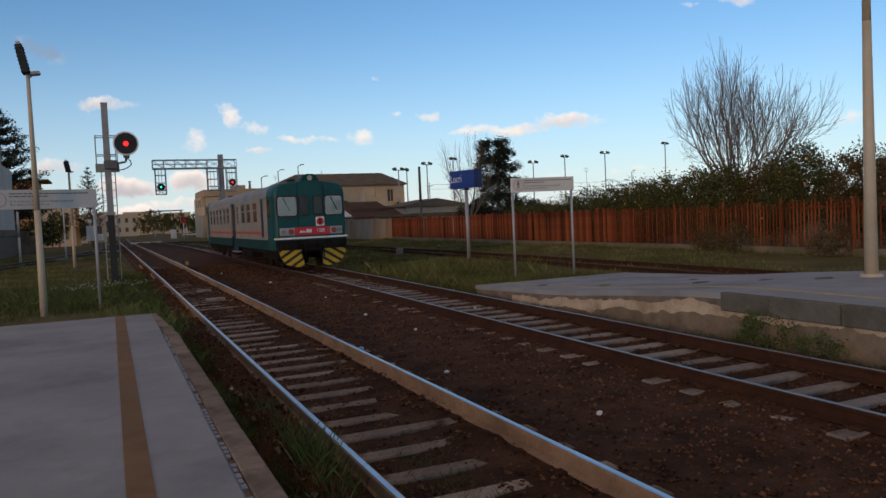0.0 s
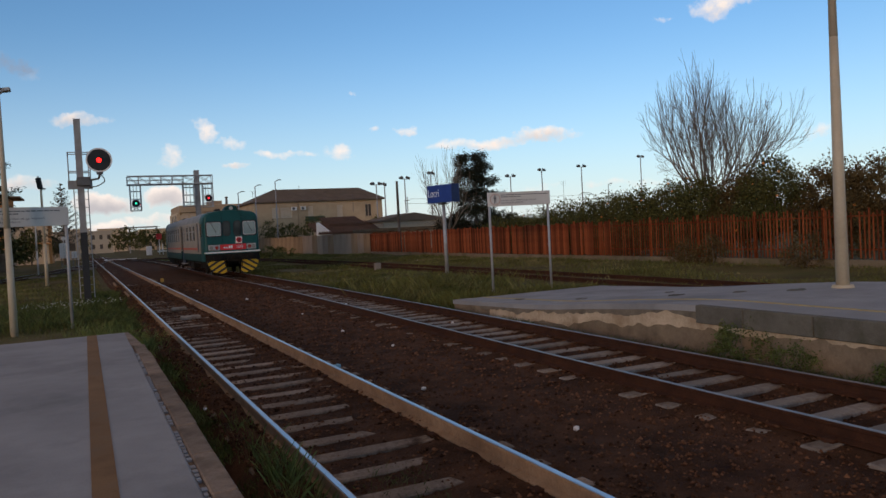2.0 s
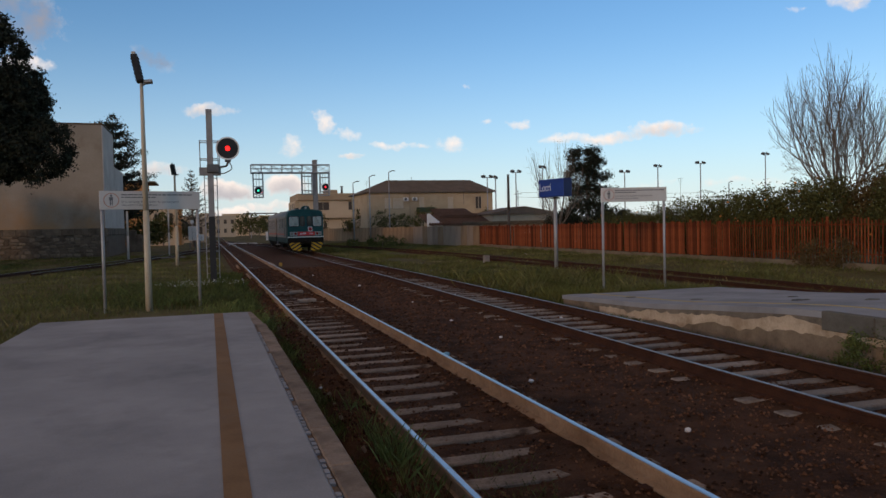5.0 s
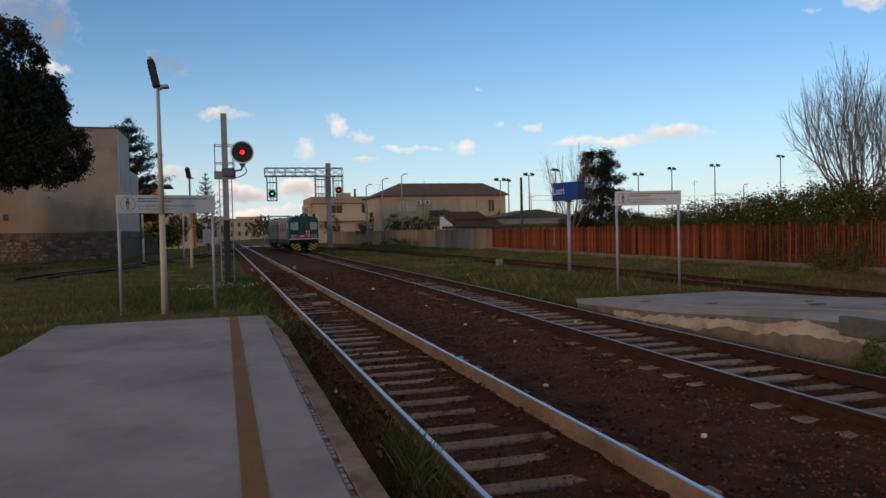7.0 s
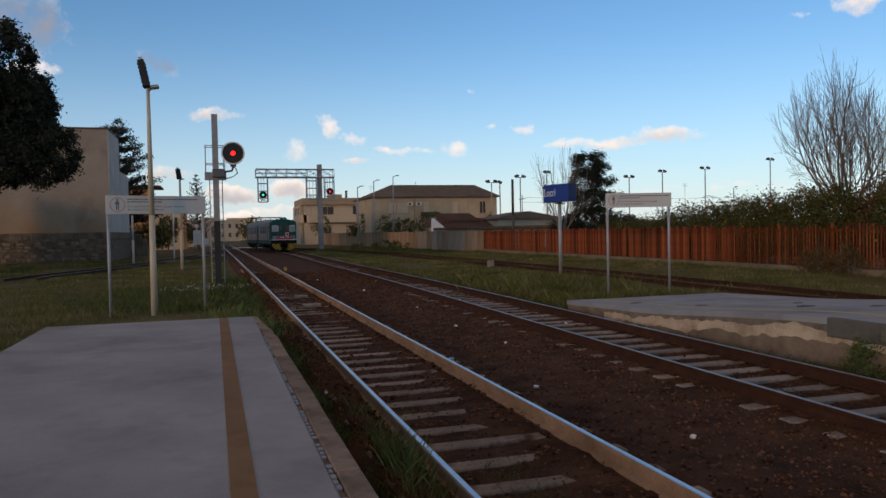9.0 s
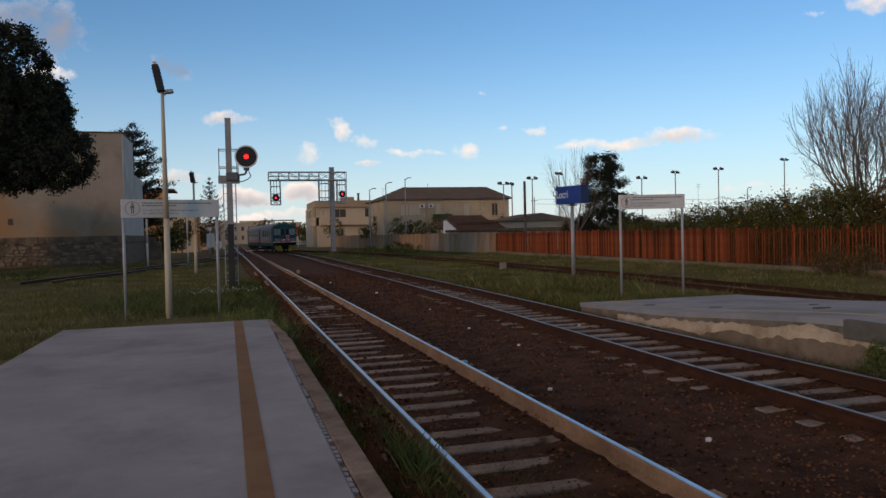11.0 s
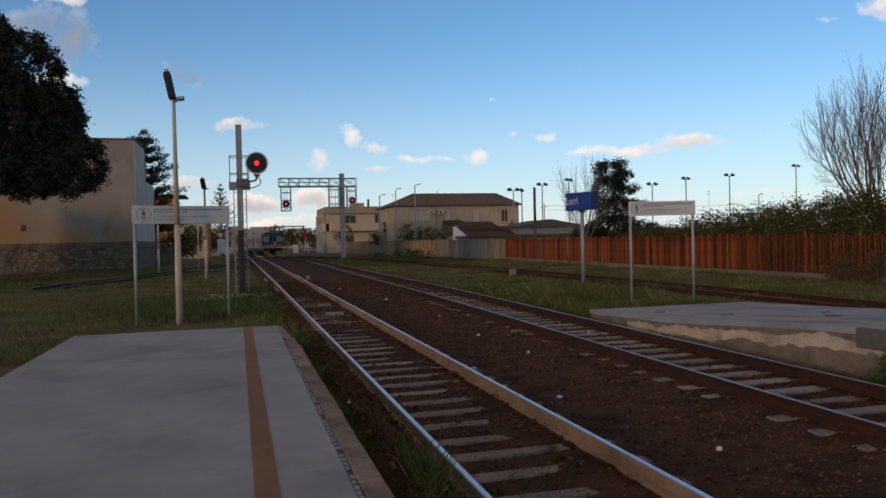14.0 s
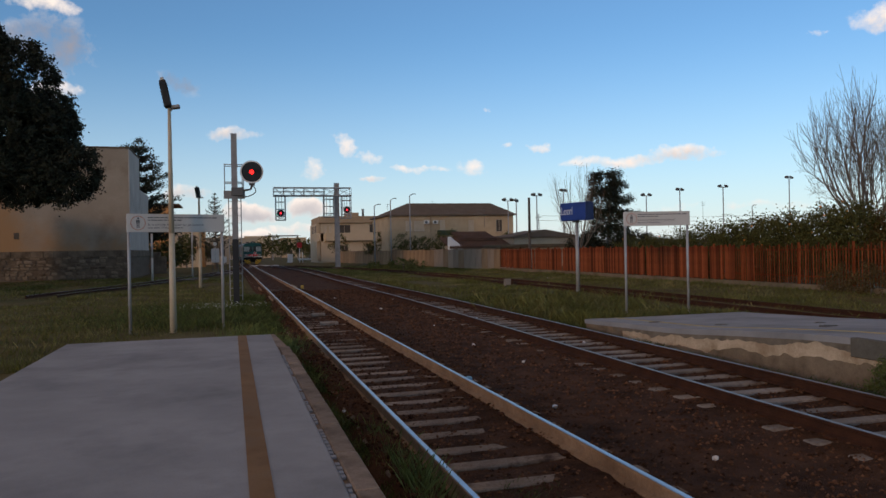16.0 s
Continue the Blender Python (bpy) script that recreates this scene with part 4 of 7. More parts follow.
def station_sign():
    t = thing("station_name_sign", pose(14.95, 30.75, -0.3, 0, 0, 0), "blue station name sign on a round grey post", "sign")
    bm = new_bm()
    tube(bm, (0, 0, 0), (0, 0, 3.32), 0.085, 0.08, 16)
    part("post", bm, "zinc", t, "round grey post")
    bm = new_bm()
    box(bm, -0.16, 0.16, -0.16, 0.16, 3.28, 3.34, 0.01)
    box(bm, -0.03, 0.03, -0.22, 0.22, 3.33, 3.37, 0.01)
    part("bracket", bm, "steel_dark", t)
    m = pose(0, 0, 3.37, 0, 0, -72)
    bm = new_bm()
    box(bm, -0.80, 0.80, -0.24, 0.24, 0, 0.80, 0.015, m)
    b = part("sign_box", bm, "blue", t, "blue illuminated sign box")
    for s in (-1, 1):
        bm = new_bm()
        box(bm, s * 0.80 - 0.004, s * 0.80 + 0.012, -0.245, 0.245, -0.005, 0.805, 0.004, m)
        part("end_cap", bm, "blue_dark", b)
    for s in (0, 180):
        ob = new("lettering", text_mesh("Locri", 0.50, "letter"))
        ob.parent = b
        ob.matrix_basis = m @ Matrix.Rotation(radians(s), 4, "Z") @ Matrix.Translation((-0.76, -0.246, 0.27)) @ Matrix.Rotation(radians(90), 4, "X") @ Matrix.Diagonal((0.72, 1, 1, 1))
        tagged(ob, "white station name lettering")


station_sign()


def platform_lamp(name, x, y, zf, zt, r0, r1, label, scale=1.0, turn=0.0, pole="cream"):
    t = thing(name, pose(x, y, zf, 0, 0, turn), label, "lamp post", "platform lamps")
    bm = new_bm()
    h = zt - zf
    tube(bm, (0, 0, 0), (0, 0, h * 0.45), r0, r0 * 0.8, 16)
    tube(bm, (0, 0, h * 0.45), (0, 0, h), r0 * 0.8, r1, 16)
    part("pole", bm, pole, t, "tapered pale pole")
    s = scale
    tilt = Matrix.Translation((-0.02 * s, 0, h)) @ Matrix.Rotation(radians(-11), 4, "Y")
    bm = new_bm()
    box(bm, -0.085 * s, 0.085 * s, -0.17 * s, 0.17 * s, 0.02 * s, 0.74 * s, 0.02 * s, tilt)
    hd = part("lamp_head", bm, "black", t, "long black floodlight housing")
    bm = new_bm()
    for k in range(7):
        box(bm, -0.10 * s, 0.10 * s, -0.18 * s, 0.18 * s, (0.06 + k * 0.095) * s, (0.075 + k * 0.095) * s, 0.0, tilt)
    part("cooling_fin", bm, "black", hd)
    bm = new_bm()
    box(bm, -0.05 * s, 0.05 * s, -0.06 * s, 0.06 * s, 0.74 * s, 0.83 * s, 0.015 * s, tilt)
    part("head_cap", bm, "post_paint", hd, "pale cap")
    bm = new_bm()
    tube(bm, (0, 0, h - 0.08 * s), (0.10 * s, 0, h + 0.0 * s), 0.03 * s, 0.03 * s, 8)
    box(bm, -0.1 * s, 0.12 * s, -0.12 * s, 0.12 * s, -0.04 * s, 0.05 * s, 0.02 * s, pose(0.16 * s, 0, h + 0.03 * s, 0, -8, 0))
    part("side_lamp", bm, "zinc", t, "small lamp on a short arm")
    return t


platform_lamp("platform_lamp", -1.57, 21.3, -0.3, 5.82, 0.092, 0.042, "pale tapered platform lamp with a black floodlight head")
platform_lamp("platform_lamp", -1.92, 48.7, -0.3, 5.35, 0.10, 0.06, "pale platform lamp standing in the grass by the siding", 0.9, 40)


def plain_pole(name, x, y, z0, z1, r0, r1, mat, label, category="pole"):
    t = thing(name, pose(x, y, z0), label, category)
    bm = new_bm()
    tube(bm, (0, 0, 0), (0, 0, (z1 - z0) * 0.5), r0, (r0 + r1) / 2, 16)
    tube(bm, (0, 0, (z1 - z0) * 0.5), (0, 0, z1 - z0), (r0 + r1) / 2, r1, 16)
    part("pole", bm, mat, t)
    return t


rl = plain_pole("lamp_post", 11.93, 8.78, 0.45, 9.2, 0.112, 0.03, "cream", "tall cream tapered lamp post on the old platform", "lamp post")
bm = new_bm()
tube(bm, (0, 0, 0.0), (0, 0, 0.10), 0.2, 0.17, 16)
part("foot", bm, "cream", rl)
bm = new_bm()
box(bm, -0.5, 0.5, -0.14, 0.14, 8.72, 8.86, 0.03)
part("lamp_head", bm, "zinc", rl)
plain_pole("white_post", -6.2, 64.3, -0.3, 3.6, 0.09, 0.08, "post_paint", "plain white post in grass before the old building")
plain_pole("white_post", -3.4, 70.0, -0.3, 3.9, 0.07, 0.06, "post_paint", "thin white post beside the siding")


def lens_head(parent, c, r, light, big=True, face=-1, hole=0.31, make_light=True):
    """Round signal head looking towards -y: black plate with an aperture, pale rim, lamp behind."""
    x, y, z = c
    n = 36
    bm = new_bm()
    ring = []
    for rr, yy in ((r * hole, 0.0), (r, 0.0), (r, 0.05), (r * hole, 0.05)):
        ring.append([bm.verts.new((x + rr * math.cos(k * math.tau / n), y + yy, z + rr * math.sin(k * math.tau / n))) for k in range(n)])
    for a in range(4):
        for k in range(n):
            bm.faces.new((ring[a][k], ring[a][(k + 1) % n], ring[(a + 1) % 4][(k + 1) % n], ring[(a + 1) % 4][k]))
    plate = part("signal_plate", bm, "black", parent, "round black signal plate")
    bm = new_bm()
    ring = []
    for rr, yy in ((r * 0.985, -0.03), (r * 1.11, -0.03), (r * 1.11, 0.06), (r * 0.985, 0.06)):
        ring.append([bm.verts.new((x + rr * math.cos(k * math.tau / n), y + yy, z + rr * math.sin(k * math.tau / n))) for k in range(n)])
    for a in range(4):
        for k in range(n):
            bm.faces.new((ring[a][k], ring[a][(k + 1) % n], ring[(a + 1) % 4][(k + 1) % n], ring[(a + 1) % 4][k]))
    part("plate_rim", bm, "white", plate, "pale plate rim")
    bm = new_bm()
    box(bm, x - r * 0.62, x + r * 0.62, y + 0.14, y + 0.42, z - r * 0.62, z + r * 0.62, 0.04)
    part("lamp_case", bm, "black", parent)
    bm = new_bm()
    n = 18
    a0 = [bm.verts.new((x + r * (hole + 0.04) * math.cos(k * math.pi / (n - 1)), y - 0.02, z + r * (hole + 0.04) * math.sin(k * math.pi / (n - 1)))) for k in range(n)]
    a1 = [bm.verts.new((x + r * (hole + 0.04) * math.cos(k * math.pi / (n - 1)), y - 0.18 * r / 0.4, z + r * (hole + 0.04) * math.sin(k * math.pi / (n - 1)))) for k in range(n)]
    for k in range(n - 1):
        bm.faces.new((a0[k], a0[k + 1], a1[k + 1], a1[k]))
    bmesh.ops.solidify(bm, geom=bm.faces[:], thickness=0.006)
    part("hood", bm, "black", plate)
    if make_light:
        bm = new_bm()
        disc(bm, (x, y + 0.06, z), (0, 1, 0), r * hole * 1.05, 0.03, 20)
        part("signal_lens", bm, light, plate, "glowing signal lens")
    return plate


def home_signal():
    t = thing("home_signal", pose(0.13, 30.9, -0.3), "grey railway signal mast showing a red light", "railway signal")
    bm = new_bm()
    for x0, x1, y0, y1 in ((-0.115, 0.115, -0.11, -0.09), (-0.115, 0.115, 0.09, 0.11), (-0.01, 0.01, -0.09, 0.09)):
        box(bm, x0, x1, y0, y1, 2.75, 6.95)
    part("mast", bm, "steel_grey", t, "grey steel mast")
    bm = new_bm()
    for x0, x1, y0, y1 in ((-0.118, 0.118, -0.112, -0.09), (-0.118, 0.118, 0.09, 0.112), (-0.012, 0.012, -0.09, 0.09)):
        box(bm, x0, x1, y0, y1, 0.0, 2.75)
    part("mast_foot", bm, "black", t, "dark painted mast foot")
    bm = new_bm()
    for x in (-0.24, 0.24):
        box(bm, x - 0.018, x + 0.018, 0.16, 0.20, 0.3, 4.4)
    for k in range(14):
        tube(bm, (-0.24, 0.18, 0.5 + k * 0.29), (0.24, 0.18, 0.5 + k * 0.29), 0.011, 0.011, 6)
    part("ladder", bm, "zinc", t, "thin steel ladder behind the mast")
    bm = new_bm()
    box(bm, -0.42, 0.40, -0.05, 0.62, 4.40, 4.46, 0.008)
    box(bm, -0.42, 0.40, -0.07, -0.05, 4.36, 4.68, 0.006)
    part("work_platform", bm, "steel_grey", t, "small work platform")
    for nm, pts in (("guard_rail", [((-0.38, -0.03), (-0.38, 0.6)), ((-0.38, 0.6), (0.36, 0.6)), ((-0.38, -0.03), (0.30, -0.03))]),):
        bm = new_bm()
        for z in (5.02, 5.72):
            for (xa, ya), (xb, yb) in pts:
                tube(bm, (xa, ya, z), (xb, yb, z), 0.018, 0.018, 6)
        for x, y in ((-0.38, -0.03), (-0.38, 0.6), (0.36, 0.6), (0.3, -0.03)):
            tube(bm, (x, y, 4.42), (x, y, 5.75), 0.018, 0.018, 6)
        part(nm, bm, "zinc", t)
    bm = new_bm()
    box(bm, -0.13, 0.34, -0.2, 0.1, 4.46, 4.80, 0.03)
    tube(bm, (0.2, -0.1, 4.66), (0.62, -0.2, 4.72), 0.045, 0.035, 8)
    tube(bm, (0.62, -0.2, 4.72), (0.68, -0.2, 4.92), 0.035, 0.05, 8)
    box(bm, 0.56, 0.78, -0.26, -0.1, 4.88, 4.98, 0.01)
    part("bracket_arm", bm, "steel_dark", t, "dark cast bracket arm")
    bm = new_bm()
    pts = [(0.72, -0.2, 4.86), (0.80, -0.2, 4.74), (0.82, -0.2, 4.62), (0.70, -0.2, 4.52), (0.52, -0.16, 4.44), (0.30, -0.1, 4.42)]
    for a, b in zip(pts, pts[1:]):
        tube(bm, a, b, 0.02, 0.02, 6)
    part("cable", bm, "steel_dark", t)
    lens_head(t, (0.67, -0.25, 5.41), 0.405, "red_light", hole=0.22)
    bm = new_bm()
    box(bm, -0.2, 0.2, -0.2, 0.2, 0.0, 0.14, 0.02)
    part("base_plate", bm, "low_wall", t)


home_signal()


def lattice(bm, x0, x1, y, z0, z1, cells, r=0.045, mode="zig"):
    for z in (z0, z1):
        box(bm, x0, x1, y - r, y + r, z - r, z + r)
    w = (x1 - x0) / cells
    for k in range(cells + 1):
        x = x0 + k * w
        box(bm, x - r * 0.7, x + r * 0.7, y - r * 0.7, y + r * 0.7, z0, z1)
    for k in range(cells):
        a, b = x0 + k * w, x0 + (k + 1) * w
        if mode in ("zig", "x"):
            tube(bm, (a, y, z1), (b, y, z0), r * 0.6, r * 0.6, 5)
        if mode == "x":
            tube(bm, (a, y, z0), (b, y, z1), r * 0.6, r * 0.6, 5)


def signal_gantry():
    t = thing("signal_gantry", pose(0, 88, 0), "grey cantilever signal gantry with hanging signal baskets", "signal gantry")
    bm = new_bm()
    for y in (-0.24, 0.24):
        box(bm, 11.70, 12.24, y - 0.03, y + 0.03, -0.3, 9.9)
    box(bm, 11.94, 12.0, -0.22, 0.22, -0.3, 9.9)
    part("column", bm, "steel_grey", t, "massive grey steel column")
    bm = new_bm()
    box(bm, 11.4, 12.5, -0.6, 0.6, -0.35, 0.05, 0.05)
    part("footing", bm, "low_wall", t)
    for y in (-0.55, 0.55):
        bm = new_bm()
        lattice(bm, 4.72, 10.5, y, 8.42, 9.32, 5)
        lattice(bm, 10.5, 13.62, y, 8.42, 9.32, 2, mode="x")
        box(bm, 4.72, 10.5, y - 0.03, y + 0.03, 8.84, 8.90)
        part("truss", bm, "zinc", t, "grey lattice truss")
    bm = new_bm()
    box(bm, 4.68, 13.66, -0.55, 0.55, 8.32, 8.40)
    part("walkway", bm, "zinc", t, "steel walkway deck")
    for x0, x1, zb in ((4.95, 6.02, 5.58), (10.45, 11.62, 5.9), (12.55, 13.6, 5.75)):
        bm = new_bm()
        for y in (-0.45, 0.45):
            for x in (x0, x1):
                box(bm, x - 0.045, x + 0.045, y - 0.045, y + 0.045, zb, 8.35)
            for z in (zb, zb + 0.45, zb + 1.25, zb + 2.1):
                box(bm, x0, x1, y - 0.03, y + 0.03, z - 0.03, z + 0.03)
        for x in (x0 + 0.38, x1 - 0.38):
            tube(bm, (x, 0.45, zb), (x, 0.45, 8.35), 0.03, 0.03, 5)
        box(bm, x0, x1, -0.45, 0.45, zb - 0.04, zb, 0.0)
        tube(bm, (x0, -0.45, zb), (x1, -0.45, zb + 0.45), 0.025, 0.025, 5)
        tube(bm, (x1, -0.45, zb), (x0, -0.45, zb + 0.45), 0.025, 0.025, 5)
        part("basket", bm, "zinc", t, "hanging steel access basket")
    lens_head(t, (13.08, -0.6, 6.72), 0.40, "red_dim", hole=0.28)
    lens_head(t, (5.46, -0.6, 6.36), 0.40, "red_dim", hole=0.30, make_light=False)
    # colour filter vane that swings behind the aperture
    v = new("filter_vane")
    v.parent = t
    v.matrix_basis = pose(5.46, -0.52, 5.96)
    for ang, mt, nm in ((0, "green_light", "green_lens"), (48, "red_dim", "red_lens")):
        a = radians(ang)
        bm = new_bm()
        disc(bm, (0.40 * math.sin(a), 0, 0.40 * math.cos(a)), (0, 1, 0), 0.15, 0.02, 20)
        part(nm, bm, mt, v, "glowing " + nm.replace("_", " "))
    bm = new_bm()
    tube(bm, (0, 0.02, 0), (0, 0.02, 0.30), 0.012, 0.012, 5)
    part("vane_arm", bm, "black", v)
    return v


filter_vane = signal_gantry()


# ---- trees and growth ----
def leaf_quads(rnd, pts, size, flat=0.0):
    n = len(pts)
    a = rnd.randn(n, 3)
    a[:, 2] *= 1 - flat
    a /= np.linalg.norm(a, axis=1)[:, None]
    b = np.cross(a, rnd.randn(n, 3))
    b /= np.linalg.norm(b, axis=1)[:, None]
    s = size * (0.6 + 0.8 * rnd.rand(n))[:, None]
    a, b = a * s, b * s * 0.55
    return np.stack([pts - a, pts + b * 0.8 - a * 0.1, pts + a, pts - b * 0.8 + a * 0.1], 1)


def crown_points(rnd, lobes, clumps, per, spread, shell=0.75):
    vol = np.array([r[0] * r[1] * r[2] for c, r in lobes]) ** 0.67
    out = []
    for (c, r), k in zip(lobes, (vol / vol.sum() * clumps).astype(int)):
        d = rnd.randn(k, 3)
        d /= np.linalg.norm(d, axis=1)[:, None]
        rad = shell + (1.06 - shell) * rnd.rand(k)
        cen = np.array(c) + d * rad[:, None] * np.array(r)
        out.append((cen[:, None] + rnd.randn(k, per, 3) * spread * (0.6 + 0.8 * rnd.rand(k, 1, 1))).reshape(-1, 3))
    return np.concatenate(out)


def tapered(bm, pts, r0, r1, n=8):
    for i, (a, b) in enumerate(zip(pts, pts[1:])):
        u, v = i / (len(pts) - 1), (i + 1) / (len(pts) - 1)
        tube(bm, a, b, r0 + (r1 - r0) * u, r0 + (r1 - r0) * v, n)
    return bm


def leafy_tree(name, label, base, trunk_top, r, lobes, material, clumps, per, spread, size, seed, category="tree", group="", bark="bark", fruits=0, flat=0.0):
    t = thing(name, pose(*base), label, category, group)
    rnd = np.random.RandomState(seed)
    B = np.array(base)
    bm = new_bm()
    top = Vector(trunk_top)
    mid = top * 0.5 + Vector((0.12 * rnd.randn(), 0.12 * rnd.randn(), 0))
    tapered(bm, [Vector((0, 0, -0.1)), mid, top], r, r * 0.55)
    for c, q in lobes:
        tapered(bm, [top * 0.8, (top + Vector(c)) / 2 + Vector((0, 0, 0.1)), Vector(c) + Vector((0, 0, q[2] * 0.4))], r * 0.4, r * 0.08, 6)
    part("trunk", bm, bark, t)
    pts = crown_points(rnd, lobes, clumps, per, spread)
    ob = new("crown", quads_mesh("crown", leaf_quads(rnd, pts, size, flat), material))
    ob.parent = t
    if fruits:
        me = bmesh.new()
        bmesh.ops.create_icosphere(me, subdivisions=1, radius=0.055)
        fm = mesh_of("fruit", me, "orange_fruit")
        fp = crown_points(rnd, lobes, fruits, 1, 0.03, 0.98)
        for p in fp:
            piece("fruit", fm, t, Matrix.Translation(p))
    return t


def branch_quads(segs, sides=3):
    s = np.array(segs, float)
    p0, p1, r0, r1 = s[:, 0:3], s[:, 3:6], s[:, 6:7], s[:, 7:8]
    d = p1 - p0
    d /= np.linalg.norm(d, axis=1)[:, None] + 1e-9
    a = np.cross(d, np.array([0.3, 0.9, 0.1]))
    a /= np.linalg.norm(a, axis=1)[:, None] + 1e-9
    b = np.cross(d, a)
    q = []
    for k in range(sides):
        u, v = k * math.tau / sides, (k + 1) * math.tau / sides
        e, f = a * math.cos(u) + b * math.sin(u), a * math.cos(v) + b * math.sin(v)
        q.append(np.stack([p0 + e * r0, p0 + f * r0, p1 + f * r1, p1 + e * r1], 1))
    return np.concatenate(q)


def bare_tree(name, label, base, half_width, top, limbs, trunk_r, seed, bark, min_r, fork=1.6, levels=5):
    """Leafless tree: limbs fan out of a low fork, bend upwards and branch again and again."""
    t = thing(name, pose(*base), label, "tree")
    rnd = np.random.RandomState(seed)
    thick, thin = [], []

    def unit(v):
        return v / (np.linalg.norm(v) + 1e-9)

    def grow(p, d, length, r, level):
        n = 4 if level < 3 else 3
        for i in range(n):
            d = unit(d + np.array([0, 0, 0.06 if level < 2 else 0.10]) + rnd.randn(3) * 0.11)
            q = p + d * length / n * rnd.uniform(0.85, 1.15)
            ra, rb = r * (1 - 0.42 * i / n), r * (1 - 0.42 * (i + 1) / n)
            (thick if level < 2 else thin).append((*p, *q, max(ra, min_r), max(rb, min_r * 0.8)))
            p = q
            if level < levels - 1 and i >= (1 if level == 0 else 0) and rnd.rand() < 0.93:
                side = unit(np.cross(d, rnd.randn(3)))
                a = rnd.uniform(0.40, 0.85)
                grow(p, unit(d * math.cos(a) + side * math.sin(a)), length * rnd.uniform(0.5, 0.82), r * 0.42, level + 1)
        if level < levels - 1:
            grow(p, d, length * 0.66, r * 0.56, level + 1)

    thick.append((0, 0, -0.1, 0, 0, fork, trunk_r, trunk_r * 0.85))
    for k in range(limbs):
        a = k * 2.4 + rnd.uniform(-0.3, 0.3)
        e = 0.20 + 0.88 * ((k + 0.5) / limbs) ** 0.7
        d = np.array([math.cos(a) * math.sin(e), math.sin(a) * math.sin(e), math.cos(e)])
        grow(np.array([0, 0, fork - 0.5 * rnd.rand()]), d, 3.1, trunk_r * 0.5, 0)
    both = np.array(thick + thin)
    sx = half_width / np.percentile(np.hypot(both[:, 3], both[:, 4]), 98.5)
    sz = top / np.percentile(both[:, 5], 99.6)
    for segs, nm in ((thick, "trunk"), (thin, "crown")):
        g = np.array(segs)
        g[:, [0, 1, 3, 4]] *= sx
        g[:, [2, 5]] *= sz
        ob = new(nm, quads_mesh(nm, branch_quads(g, 6 if nm == "trunk" else 3), bark))
        ob.parent = t
        if nm == "crown":
            tagged(ob, "leafless twigs")
    return t


def araucaria(base, height, radius, tiers, seed, label, dense=1.0, rise=0.1, arms=6, tuft=0.12, size=0.1, taper=0.75):
    """Tiers of straight arms round a mast, each arm set with upturned tufts."""
    t = thing("araucaria", pose(*base), label, "tree")
    rnd = np.random.RandomState(seed)
    bm = new_bm()
    tapered(bm, [Vector((0, 0, -0.1)), Vector((0.05, 0, height * 0.5)), Vector((0, 0, height))], 0.22, 0.03)
    part("trunk", bm, "bark", t)
    pts = []
    for i in range(tiers):
        u = i / (tiers - 1)
        R = radius * (1 - u) ** taper + 0.25
        for k in range(arms):
            a = k * math.tau / arms + i * 0.5 + rnd.uniform(-0.2, 0.2)
            L = R * rnd.uniform(0.7, 1.1)
            z = height * (0.22 + 0.76 * min(1, max(0, u + rnd.uniform(-0.3, 0.3) / tiers)))
            o, e = np.array([0, 0, z]), np.array([math.cos(a) * L, math.sin(a) * L, z + L * rise])
            bm = new_bm()
            tube(bm, o, e, 0.04, 0.012, 4)
            part("limb", bm, "bark", t)
            n = int(40 * dense * L)
            w = 0.12 + 0.88 * rnd.rand(n, 1)
            q = o + (e - o) * w
            q[:, 2] += rise * 0.5 * L * w[:, 0] ** 3
            pts.append(q + rnd.randn(n, 3) * tuft * np.array([1, 1, 0.6]) + np.array([0, 0, tuft * 0.6]) * rnd.rand(n, 1))
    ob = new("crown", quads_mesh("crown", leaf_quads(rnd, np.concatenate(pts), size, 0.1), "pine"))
    ob.parent = t
    return t


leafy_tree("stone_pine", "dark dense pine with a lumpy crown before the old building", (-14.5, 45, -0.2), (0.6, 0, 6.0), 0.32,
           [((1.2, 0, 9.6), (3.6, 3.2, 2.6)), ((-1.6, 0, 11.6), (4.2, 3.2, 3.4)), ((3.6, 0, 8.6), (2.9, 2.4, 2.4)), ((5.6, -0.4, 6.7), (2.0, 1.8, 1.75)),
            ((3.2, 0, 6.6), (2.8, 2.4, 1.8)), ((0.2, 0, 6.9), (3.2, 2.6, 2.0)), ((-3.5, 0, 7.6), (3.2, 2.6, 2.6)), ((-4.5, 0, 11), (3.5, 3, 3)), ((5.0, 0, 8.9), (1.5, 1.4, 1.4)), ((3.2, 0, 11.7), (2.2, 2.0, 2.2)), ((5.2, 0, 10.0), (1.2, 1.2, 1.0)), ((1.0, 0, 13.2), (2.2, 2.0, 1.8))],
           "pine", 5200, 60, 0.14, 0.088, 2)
araucaria((-10.2, 93, -0.2), 15.6, 5.1, 11, 3, "dark araucaria rising behind the old building", 2.6, 0.22, 7, 0.26, 0.13, 0.6)
araucaria((-2.2, 110, -0.2), 10.6, 3.0, 13, 5, "slender araucaria with open upswept tiers", 0.8, 0.34, 6, 0.10, 0.09, 0.9)
bare_tree("bare_tree", "large leafless tree with a broad fan of grey twigs", (34.0, 33.3, -0.2), 4.8, 10.7, 11, 0.2, 23, "bark", 0.006, 1.8, 5)
bare_tree("bare_tree", "pale leafless tree beside a dark conifer", (28.6, 58.5, -0.2), 2.7, 9.0, 6, 0.12, 7, "bark", 0.008, 1.2, 4)
